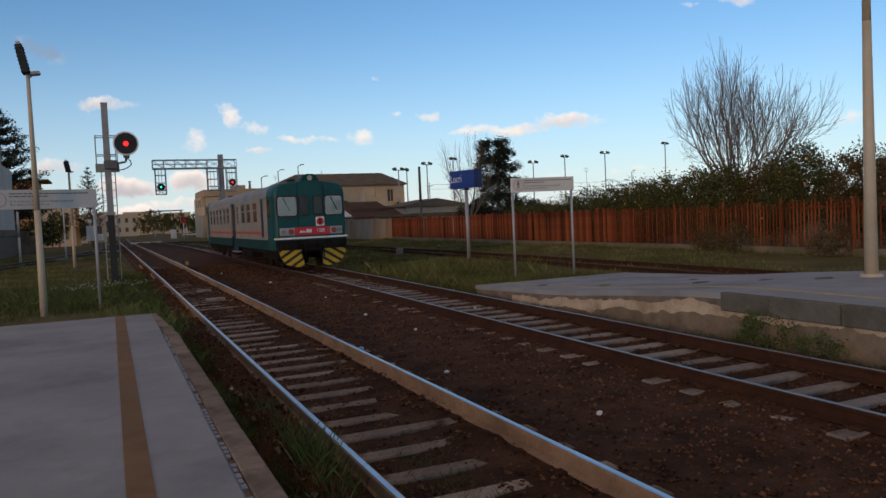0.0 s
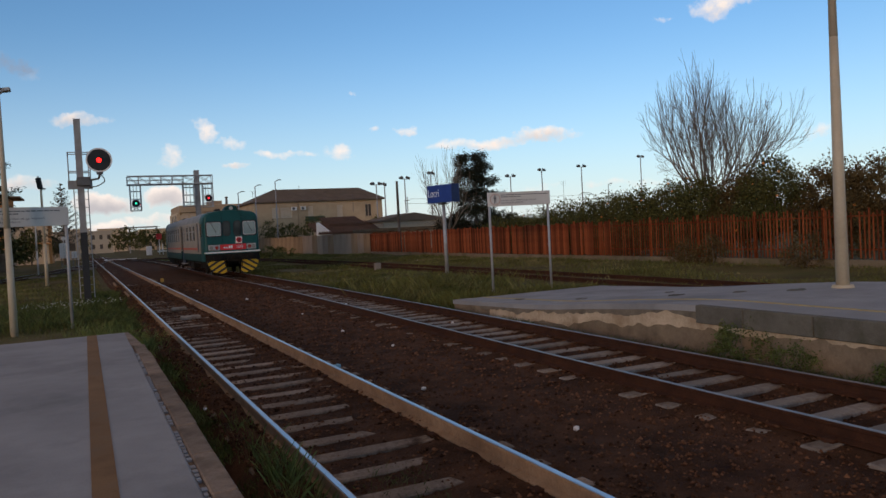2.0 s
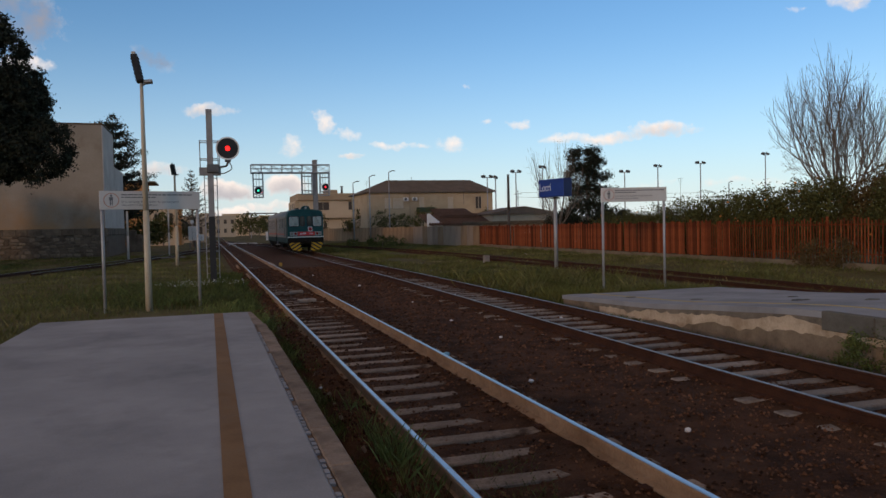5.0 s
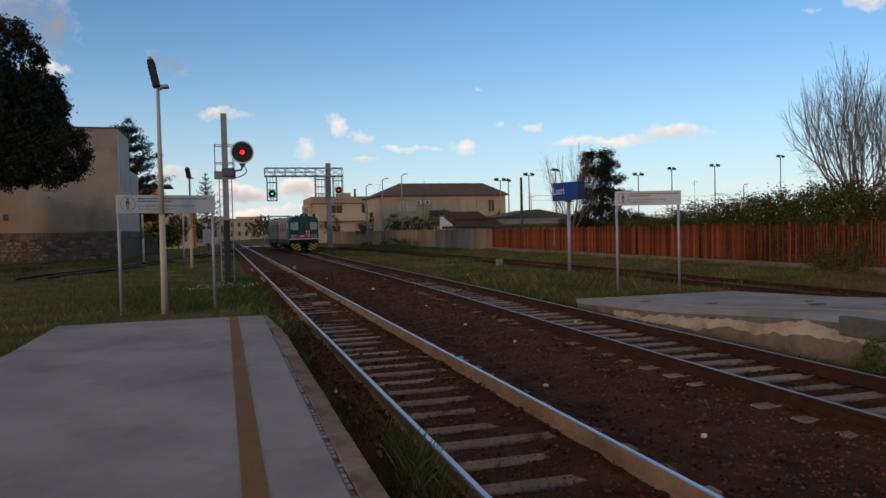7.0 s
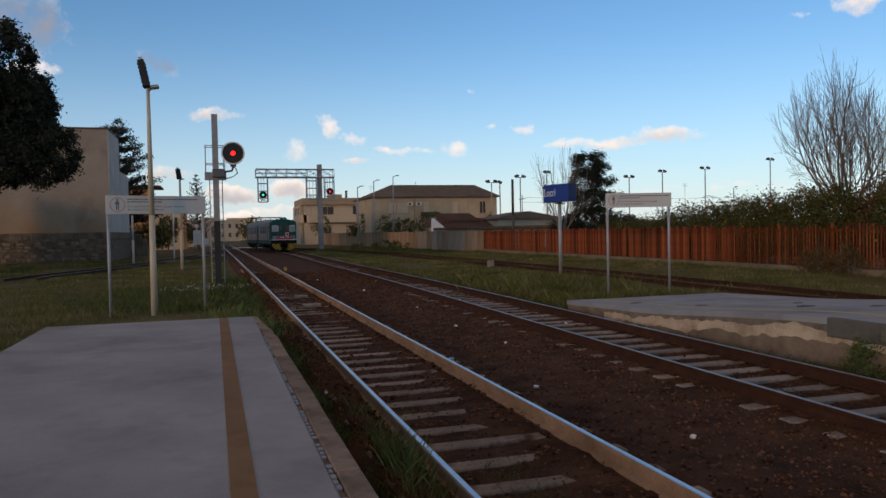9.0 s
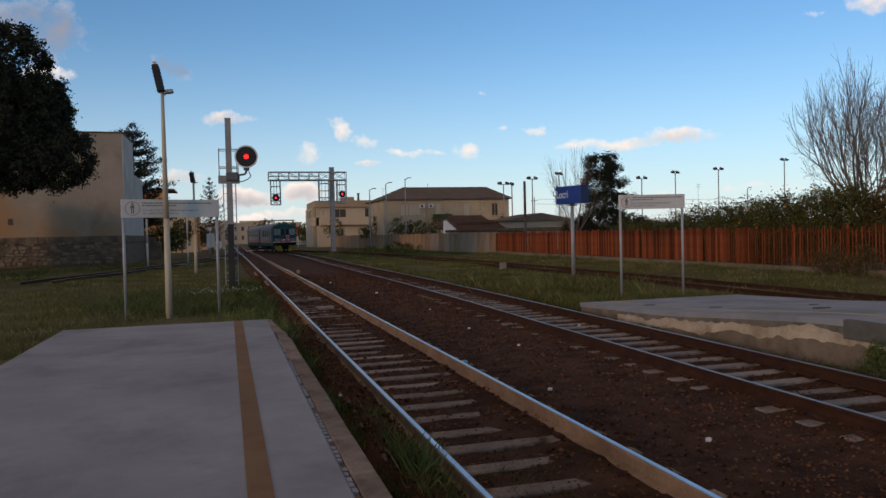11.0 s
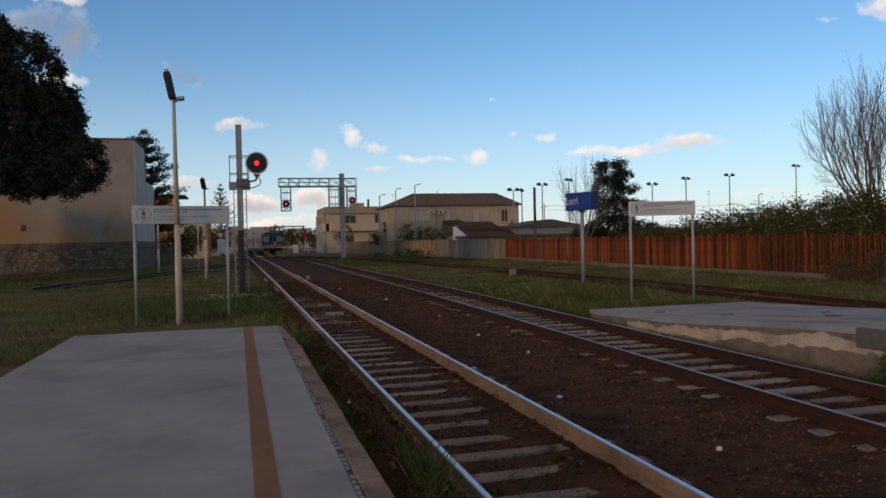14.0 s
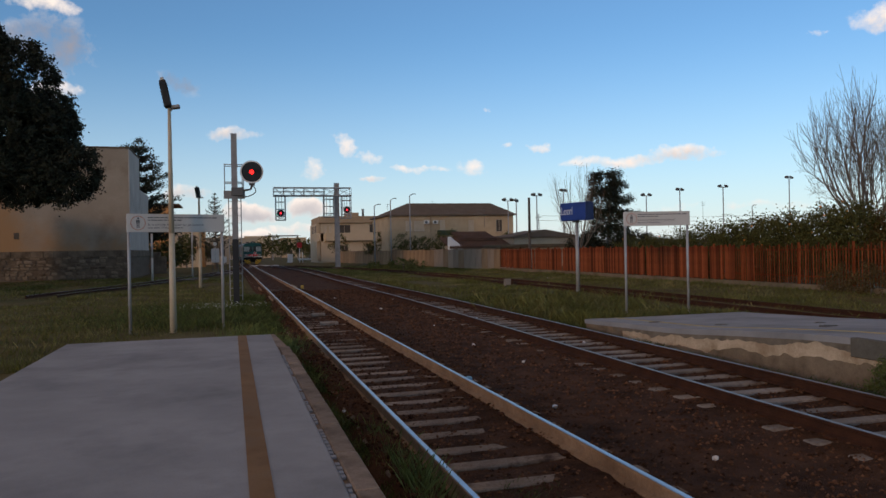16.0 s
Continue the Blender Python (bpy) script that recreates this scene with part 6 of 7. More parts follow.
def apartment_block():
    t = thing("apartment_block", pose(0, 142, 0), "low cream apartment block with brown balcony bands", "building")
    holes = [(19.5, 21.9, 5.3, 6.9), (25.5, 28.3, 5.3, 7.0), (16.9, 17.4, 5.4, 6.7), (17.8, 18.3, 5.4, 6.7), (29.9, 30.9, 5.3, 7.0), (20.0, 21.4, 1.4, 3.0), (25.0, 26.6, 1.4, 3.0)]
    bm = new_bm()
    wall_cells(bm, 16.2, 34, -0.3, 7.2, 0, 0.4, holes)
    part("wall", bm, "apt_wall", t, "cream plastered front")
    for h in holes:
        window(t, *h, 0, "dark_open" if h[1] - h[0] > 1.2 else "shutter", sill=False)
    bm = new_bm()
    box(bm, 15.9, 34.2, -0.6, 14, 7.2, 8.5, 0.06)
    part("parapet", bm, "apt_band", t, "brown roof parapet band")
    bm = new_bm()
    pr = [(15.1, 3.6), (16.3, 1.6), (17.0, -1.1), (34, -1.3), (34, 0.0), (15.9, 0.0)]
    lo = [bm.verts.new((x, y, 3.85)) for x, y in pr]
    hi = [bm.verts.new((x, y, 5.35)) for x, y in pr]
    bm.faces.new(lo)
    bm.faces.new(hi[::-1])
    for k in range(len(pr)):
        bm.faces.new((lo[k], lo[(k + 1) % len(pr)], hi[(k + 1) % len(pr)], hi[k]))
    part("balcony", bm, "apt_wall", t, "long curved balcony parapet")
    for x0, x1, y0, y1 in ((15.6, 16.2, 1.2, 13.4), (33.6, 34, 0.4, 13.4), (16.2, 33.6, 13.0, 13.4)):
        bm = new_bm()
        box(bm, x0, x1, y0, y1, -0.3, 7.2)
        part("wall", bm, "apt_wall", t)
    for k in range(3):
        bm = new_bm()
        box(bm, 15.57, 15.6, 2.4 + k * 3, 3.6 + k * 3, 5.4, 6.8)
        part("side_window", bm, "dark_open", t)
    bm = new_bm()
    box(bm, 21.6, 24.0, 3, 6, 8.5, 9.35, 0.04)
    part("stair_head", bm, "apt_band", t)
    bm = new_bm()
    tube(bm, (25.0, 4, 8.5), (25.0, 4, 9.9), 0.25, 0.2, 10)
    tube(bm, (25.0, 4, 9.9), (25.0, 4, 10.1), 0.32, 0.3, 10)
    part("chimney", bm, "dark_plinth", t)


apartment_block()


def small_roofs():
    t = thing("cottage", Matrix.Translation((0, 85, -0.22)) @ Matrix.Scale(1.118, 4), "low cottage with dark red tiled roofs and a white gable", "house")
    bm = new_bm()
    vs = [(22.0, -0.3), (23.5, -0.3), (23.5, 2.05), (22.1, 3.2), (22.0, 3.15)]
    f = [bm.verts.new((x, 0, z)) for x, z in vs]
    b = [bm.verts.new((x + 0.3, 0.25, z)) for x, z in vs]
    bm.faces.new(f)
    bm.faces.new(b[::-1])
    for k in range(5):
        bm.faces.new((f[k], f[(k + 1) % 5], b[(k + 1) % 5], b[k]))
    part("gable", bm, "white", t, "white painted gable")
    bm = new_bm()
    box(bm, 23.4, 31, 0.6, 6, -0.3, 2.2)
    part("wall", bm, "far_wall", t)

    def slope(x0, x1, y0, y1, z0, z1, n, mat):
        r = part("roof", roof_plane(x0, x1, y0, y1, z0, z1), mat, t, "dark red tiled roof slope")
        bm = new_bm()
        for k in range(n):
            x = x0 + (x1 - x0) * (k + 0.5) / n
            tube(bm, (x, y0, z0 + 0.05), (x, y1, z1 + 0.05), 0.09, 0.09, 5)
        tagged(part("tiling", bm, mat, r), kind="stuff")

    slope(22.2, 31.4, -0.2, 4.0, 2.05, 3.15, 34, "roof_tile")
    slope(24.0, 28.2, 2.0, 5.5, 2.9, 3.75, 16, "roof_tile")
    g = thing("garage", pose(0, 74, 0), "long low shed with a pale flat roof edge", "shed")
    bm = new_bm()
    box(bm, 27.4, 38.6, 0, 5, -0.3, 1.9)
    part("wall", bm, "far_wall", g)
    bm = new_bm()
    box(bm, 27.1, 38.9, -0.4, 5.4, 1.9, 2.25, 0.03)
    part("flat_roof", bm, "low_wall", g, "pale concrete roof slab")
    h = thing("white_house", pose(0, 84, 0), "low pale house with a shallow gable roof", "house")
    bm = new_bm()
    box(bm, 32.6, 40.5, 0, 7, -0.3, 3.1)
    part("wall", bm, "far_wall", h)
    bm = new_bm()
    vs = [(32.2, 3.1), (40.9, 3.1), (40.9, 3.25), (36.6, 4.05), (32.2, 3.25)]
    f = [bm.verts.new((x, -0.4, z)) for x, z in vs]
    b = [bm.verts.new((x, 7.4, z)) for x, z in vs]
    bm.faces.new(f)
    bm.faces.new(b[::-1])
    for k in range(5):
        bm.faces.new((f[k], f[(k + 1) % 5], b[(k + 1) % 5], b[k]))
    part("roof", bm, "roof_brown", h)


def roof_plane(x0, x1, y0, y1, z0, z1):
    bm = new_bm()
    f = [bm.verts.new(v) for v in ((x0, y0, z0), (x1, y0, z0), (x1, y1, z1), (x0, y1, z1))]
    b = [bm.verts.new((v.co.x, v.co.y, v.co.z - 0.12)) for v in f]
    bm.faces.new(f)
    bm.faces.new(b[::-1])
    for k in range(4):
        bm.faces.new((f[k], f[(k + 1) % 4], b[(k + 1) % 4], b[k]))
    return bm


small_roofs()


def street_lamp(x, y, h, turn=0):
    t = thing("street_lamp", pose(x, y, -0.2, 0, 0, turn), "grey street lamp with a short curved arm", "street lamp", "street lamps")
    bm = new_bm()
    tube(bm, (0, 0, 0), (0, 0, h), 0.10, 0.06, 8)
    tube(bm, (0, 0, h), (0.5, 0, h + 0.22), 0.05, 0.05, 8)
    part("pole", bm, "zinc", t)
    bm = new_bm()
    box(bm, 0.35, 0.85, -0.11, 0.11, h + 0.16, h + 0.26, 0.03)
    part("lamp_head", bm, "steel_dark", t)


for x, y, h in ((18.3, 98, 8.0), (20.5, 98, 8.8), (23.15, 98, 9.4)):
    street_lamp(x, y, h)


def flood_pole(x, y, h, turn):
    t = thing("floodlight_pole", pose(x, y, -0.2, 0, 0, turn), "tall sports ground pole with twin floodlights", "floodlight", "sports ground floodlights")
    bm = new_bm()
    tube(bm, (0, 0, 0), (0, 0, h), 0.11, 0.07, 8)
    tube(bm, (-0.6, 0, h - 0.05), (0.6, 0, h - 0.05), 0.05, 0.05, 6)
    part("pole", bm, "zinc", t)
    for s in (-0.55, 0.55):
        bm = new_bm()
        box(bm, -0.28, 0.28, -0.2, 0.2, -0.12, 0.18, 0.05, pose(s, 0, h + 0.1, 25, 14 * (1 if s > 0 else -1), 0))
        part("floodlight", bm, "steel_dark", t)


for x, h, tn in ((36.1, 8.5, 0), (37.3, 8.4, 60), (40.3, 9.2, 10), (44.3, 9.8, 35), (57.2, 9.2, 0), (62.7, 10.0, 20), (70.0, 10.5, 0), (81.7, 11.9, 15)):
    flood_pole(x, 95, h, tn)
street_lamp(75.0, 95, 7.6, 10)
plain_pole("wooden_pole", 28.85, 70, -0.2, 6.9, 0.15, 0.12, "dark_open", "dark wooden pole behind the fence")


def antenna(x, y, z0, z1, label="thin roof television aerial"):
    t = thing("aerial", pose(x, y, z0), label, "antenna", "aerials")
    bm = new_bm()
    h = z1 - z0
    tube(bm, (0, 0, 0), (0, 0, h), 0.03, 0.02, 5)
    part("mast", bm, "steel_dark", t)
    for k in range(3):
        bm = new_bm()
        tube(bm, (-0.5 + 0.1 * k, 0, h - 0.15 - 0.25 * k), (0.5 - 0.1 * k, 0, h - 0.15 - 0.25 * k), 0.018, 0.018, 4)
        part("dipole", bm, "steel_dark", t)


antenna(66.5, 95, -0.2, 8.2, "thin television aerial on a tall mast")
antenna(31.2, 152, 8.4, 11.5)
antenna(35.6, 103.5, 5.0, 7.6, "pale wall-mounted television aerial")


def wires():
    t = thing("overhead_wires", Matrix(), "thin sagging overhead wires on two slim poles", "wires")
    for x in (38, 82):
        bm = new_bm()
        tube(bm, (x, 89, -0.25), (x, 89, 6.2), 0.07, 0.05, 6)
        tube(bm, (x, 87.9, 5.75), (x, 90.1, 5.75), 0.04, 0.04, 5)
        part("pole", bm, "steel_grey", t)
    for z, y in ((6.0, 88), (5.5, 90)):
        bm = new_bm()
        pts = [(38 + k * 4, y, z - 0.4 + 0.012 * (k - 5) ** 2) for k in range(12)]
        for a, b in zip(pts, pts[1:]):
            tube(bm, a, b, 0.02, 0.02, 4)
        part("wire", bm, "steel_dark", t)


wires()


def far_left():
    t = thing("orange_house", pose(0, 125, 0), "orange plastered house with a flat roof and balcony", "house")
    holes = [(-8.2, -7.2, 3.2, 4.9), (-6.4, -5.4, 3.2, 4.9)]
    bm = new_bm()
    box(bm, -14, -9.3, 0, 8, -0.3, 9.6, 0.03)
    part("tower", bm, "orange_wall", t)
    bm = new_bm()
    wall_cells(bm, -9.3, -4.6, -0.3, 5.9, 0.4, 0.7, holes)
    part("wall", bm, "apt_wall", t)
    for h in holes:
        window(t, *h, 0.4, "dark_open")
    bm = new_bm()
    box(bm, -9.3, -4.2, 0.7, 8, -0.3, 5.9)
    box(bm, -9.6, -4.2, -0.6, 0.5, 2.7, 2.9, 0.02)
    part("rear_block", bm, "orange_wall", t)
    bm = new_bm()
    box(bm, -14.3, -7.8, -0.5, 8.2, 9.6, 9.85, 0.02)
    part("roof", bm, "low_wall", t)
    for x, y, w, h, d, mt in ((-3.0, 150, 5, 4.2, 6, "far_wall"), (4.0, 260, 9, 6.5, 8, "far_wall"), (10.0, 300, 10, 8, 8, "apt_wall"), (17.0, 330, 8, 7, 8, "far_wall"), (-6, 220, 8, 6, 8, "far_wall"), (23, 290, 9, 7, 8, "house_wall"), (-1.5, 330, 8, 9, 8, "apt_wall")):
        b = thing("town_house", pose(x, y, 0), "distant pale town house", "house", "town houses")
        bm = new_bm()
        nx = max(2, int(w / 2.2))
        hs = [(-w / 2 + (k + 0.3) * w / nx, -w / 2 + (k + 0.7) * w / nx, z, z + 1.4) for k in range(nx) for z in ((1.2, 4.2) if h > 5.9 else (1.4,))]
        wall_cells(bm, -w / 2, w / 2, -0.3, h, 0, 0.3, hs)
        part("wall", bm, mt, b)
        for k in hs:
            bm = new_bm()
            box(bm, k[0], k[1], 0.12, 0.18, k[2], k[3])
            part("window", bm, "dark_open", b)
        bm = new_bm()
        box(bm, -w / 2 - 0.2, w / 2 + 0.2, -0.2, d, h, h + 0.4)
        box(bm, -w / 2, w / 2, 0.3, d, -0.3, h)
        part("rear_block", bm, mt, b)
    rnd = random.Random(40)
    for k, (x, y, h) in enumerate(((7.5, 190, 6.0), (9.6, 195, 6.8), (11.8, 188, 6.2), (14.2, 200, 5.6), (16.5, 196, 5.4), (18.8, 190, 5.0), (-6.5, 118, 5.2), (-4.6, 128, 4.2), (-9, 100, 4.6), (-6.8, 92, 3.4), (0.0, 240, 5), (21, 210, 5.5), (-12, 140, 7))):
        leafy_tree("far_tree", "dark green tree on the edge of town", (x, y, -0.2), (0, 0, h * 0.5), 0.12, [((0, 0, h * 0.7), (1.5, 1.4, h * 0.3)), ((0.8, 0, h * 0.5), (1.2, 1, h * 0.28)), ((-0.9, 0, h * 0.45), (1.2, 1, h * 0.3))], "leaf", 60, 16, 0.28, 0.22, 200 + k, "tree", "distant trees")
    t = thing("trackside_portal", pose(0, 205, 0), "thin steel portal across the far tracks", "portal")
    for x in (10.6, 17.2):
        bm = new_bm()
        box(bm, x - 0.15, x + 0.15, -0.15, 0.15, -0.2, 6.3)
        part("leg", bm, "steel_grey", t)
    bm = new_bm()
    box(bm, 8.6, 17.5, -0.15, 0.15, 6.1, 6.45)
    part("beam", bm, "steel_grey", t)
    t = thing("crossing_sign", pose(12.9, 150, -0.2), "red round sign on a white post by the far crossing", "sign")
    bm = new_bm()
    tube(bm, (0, 0, 0), (0, 0, 3.0), 0.08, 0.07, 8)
    box(bm, 0.5, 0.64, -0.1, 0.1, 0, 2.0, 0.02)
    part("post", bm, "white", t)
    bm = new_bm()
    box(bm, -0.5, 0.5, -0.06, -0.02, 2.9, 4.0, 0.2)
    part("plate", bm, "red_panel", t, "red plate")
    bm = new_bm()
    box(bm, -0.3, 2.2, -0.5, 0.6, 0.5, 0.75, 0.05)
    part("barrier", bm, "white", t)
    t = thing("crossing_cabinet", pose(11.2, 152, -0.2), "small white cabinet by the far crossing", "cabinet")
    bm = new_bm()
    box(bm, -0.5, 0.5, -0.3, 0.3, 0, 1.7, 0.03)
    part("body", bm, "white", t)
    for x, y in ((-1.95, 95), (-0.9, 92)):
        t = thing("relay_cabinet", pose(x, y, -0.2), "white trackside relay cabinet on short legs", "cabinet", "relay cabinets")
        s = 1.0 if x < -1.5 else 0.6
        bm = new_bm()
        box(bm, -0.45 * s, 0.45 * s, -0.3, 0.3, 1.0, 2.5 * s + 0.2, 0.03)
        b = part("body", bm, "white", t)
        bm = new_bm()
        box(bm, -0.01, 0.01, -0.315, -0.3, 1.05, 2.4 * s + 0.2)
        part("door_seam", bm, "steel_dark", b)
        for lx in (-0.35 * s, 0.25 * s):
            bm = new_bm()
            box(bm, lx, lx + 0.1, -0.2, 0.2, 0.0, 1.0)
            part("leg", bm, "steel_dark", t)
        if s == 1.0:
            bm = new_bm()
            disc(bm, (0, -0.2, 3.25), (0, 1, 0), 0.22, 0.08, 16)
            tube(bm, (0, -0.2, 2.6), (0, -0.2, 3.05), 0.04, 0.04, 6)
            part("dial", bm, "white", b)


far_left()


def hills():
    rnd = random.Random(1)
    xs = np.arange(-1800, 2400, 30.0)
    verts, faces = [], []
    for i, x in enumerate(xs):
        z = 8 + 14 * (0.5 + 0.5 * noise.noise((x * 0.004, 0, 0))) + 5 * noise.noise((x * 0.02, 3, 0))
        verts += [(x, 1500, -5), (x, 1500, z), (x, 1700, -5)]
    for i in range(len(xs) - 1):
        a, b = i * 3, i * 3 + 3
        faces += [(a, b, b + 1, a + 1), (a + 1, b + 1, b + 2, a + 2)]
    me = bpy.data.meshes.new("backdrop")
    me.from_pydata(verts, [], faces)
    me.materials.append(M["hill"])
    tagged(new("backdrop", me), "low hazy hills on the horizon", "hills", kind="structure")


hills()


# ---- small things by the tracks ----
def slab(name, x, y, z, sx, sy, sz, mat, label, category, rz=0, bevel=0.02, group=""):
    t = thing(name, pose(x, y, z, 0, 0, rz), label, category, group)
    bm = new_bm()
    box(bm, -sx / 2, sx / 2, -sy / 2, sy / 2, 0, sz, bevel)
    part("body", bm, mat, t)
    return t


slab("concrete_plate", 2.58, 21.2, -0.19, 0.50, 0.24, 0.10, "sleeper2", "pale concrete plate lying between the rails", "plate", 3)
slab("concrete_plate", 2.62, 24.3, -0.19, 0.44, 0.24, 0.10, "sleeper2", "pale concrete plate lying between the rails", "plate", -2)
slab("track_marker", 3.77, 42.7, -0.2, 0.17, 0.15, 0.22, "marker_yellow", "small faded yellow marker block beside the track", "marker")
slab("concrete_block", 14.75, 39.2, -0.25, 0.32, 0.3, 0.42, "sleeper2", "small grey concrete block in the grass", "block")
slab("crossing_board", 4.6, 113.8, -0.10, 4.2, 0.5, 0.12, "board_white", "pale crossing board laid beside the far points", "board")
slab("crossing_board", -0.2, 77, -0.10, 2.6, 0.35, 0.12, "sleeper2", "pale cable duct cover across the siding", "board")
slab("crossing_board", -2.9, 62.0, -0.15, 2.2, 0.3, 0.1, "sleeper2", "pale cable duct cover lying in the grass", "board", 20)
for x, y, w in ((1.42, 42, 3.2), (3.42, 44, 4.0), (1.55, 33, 3.0), (3.36, 31, 3.4)):
    t = thing("guard_rail", pose(x, y, -0.12, 0, 0, 0), "short spare rail length beside the running rail", "rail", "spare rails")
    bm = new_bm()
    sweep(bm, [(0, -w / 2, 0.05), (0, w / 2, 0.05)], [(-0.035, -0.08), (0.035, -0.08), (0.035, 0.02), (-0.035, 0.02)])
    part("body", bm, "rail_sand_lit", t)


def litter(name, x, y, z, mat, label, s, seed):
    t = thing(name, pose(x, y, z), label, "litter", "litter")
    rnd = random.Random(seed)
    bm = new_bm()
    bmesh.ops.create_icosphere(bm, subdivisions=1, radius=s)
    for v in bm.verts:
        v.co = Vector((v.co.x * rnd.uniform(0.7, 1.3), v.co.y * rnd.uniform(0.7, 1.3), v.co.z * rnd.uniform(0.5, 0.9)))
    part("body", bm, mat, t)


litter("crumpled_bottle", 3.52, 11.2, -0.14, "litter_blue", "crumpled blue plastic bottle beside the rail", 0.07, 1)
rs = random.Random(77)
for k, (x, y) in enumerate(((3.95, 8.9), (1.32, 9.6), (5.2, 19.5), (4.9, 15.2), (6.4, 30.5), (5.0, 26.0), (4.4, 6.2), (5.0, 12.6), (4.3, 33.0), (7.2, 14.6), (12.6, 27.5), (17.6, 40), (20.6, 47), (-3.2, 14.6), (-3.4, 13.6), (11.6, 22.4), (6.9, 21.0))):
    litter("litter_scrap", x, y, -0.16 if x > 1 else -0.2, "litter_white", "small pale scrap lying by the tracks", rs.uniform(0.025, 0.045) * (1.5 if y > 24 else 1), k)
# ---- train ----
TW, TL = 1.44, 21.4


def train_section(inset=0.0, low=0.0):
    """Half outline of the body, from the floor to the roof's middle."""
    return [(TW - inset, 0.80 - low), (TW - inset, 2.95), (TW - inset - 0.03, 3.12), (TW - inset - 0.11, 3.27), (TW - inset - 0.28, 3.38), (0.6, 3.47), (0.0, 3.51)]


def plate(parent, name, outline, y0, y1, mat, label=""):
    bm = new_bm()
    f = [bm.verts.new((x, y0, z)) for x, z in outline]
    b = [bm.verts.new((x, y1, z)) for x, z in outline]
    bm.faces.new(f)
    bm.faces.new(b[::-1])
    for k in range(len(outline)):
        bm.faces.new((f[k], f[(k + 1) % len(outline)], b[(k + 1) % len(outline)], b[k]))
    return part(name, bm, mat, parent, label)


def rounded(x0, x1, z0, z1, r, n=5):
    """Outline of a rectangle with round corners."""
    out = []
    for cx, cz, a0 in ((x1 - r, z0 + r, -90), (x1 - r, z1 - r, 0), (x0 + r, z1 - r, 90), (x0 + r, z0 + r, 180)):
        out += [(cx + r * math.cos(radians(a0 + 90 * k / n)), cz + r * math.sin(radians(a0 + 90 * k / n))) for k in range(n + 1)]
    return out


def clip_band(poly, slope, lo, hi):
    """The part of a polygon in which z + slope * x lies between lo and hi."""
    for sign, lim in ((1, lo), (-1, -hi)):
        out = []
        for (xa, za), (xb, zb) in zip(poly, poly[1:] + poly[:1]):
            a, b = sign * (za + slope * xa) - lim, sign * (zb + slope * xb) - lim
            if a >= 0:
                out.append((xa, za))
            if (a >= 0) != (b >= 0):
                u = a / (a - b)
                out.append((xa + (xb - xa) * u, za + (zb - za) * u))
        poly = out
        if len(poly) < 3:
            return []
    return poly


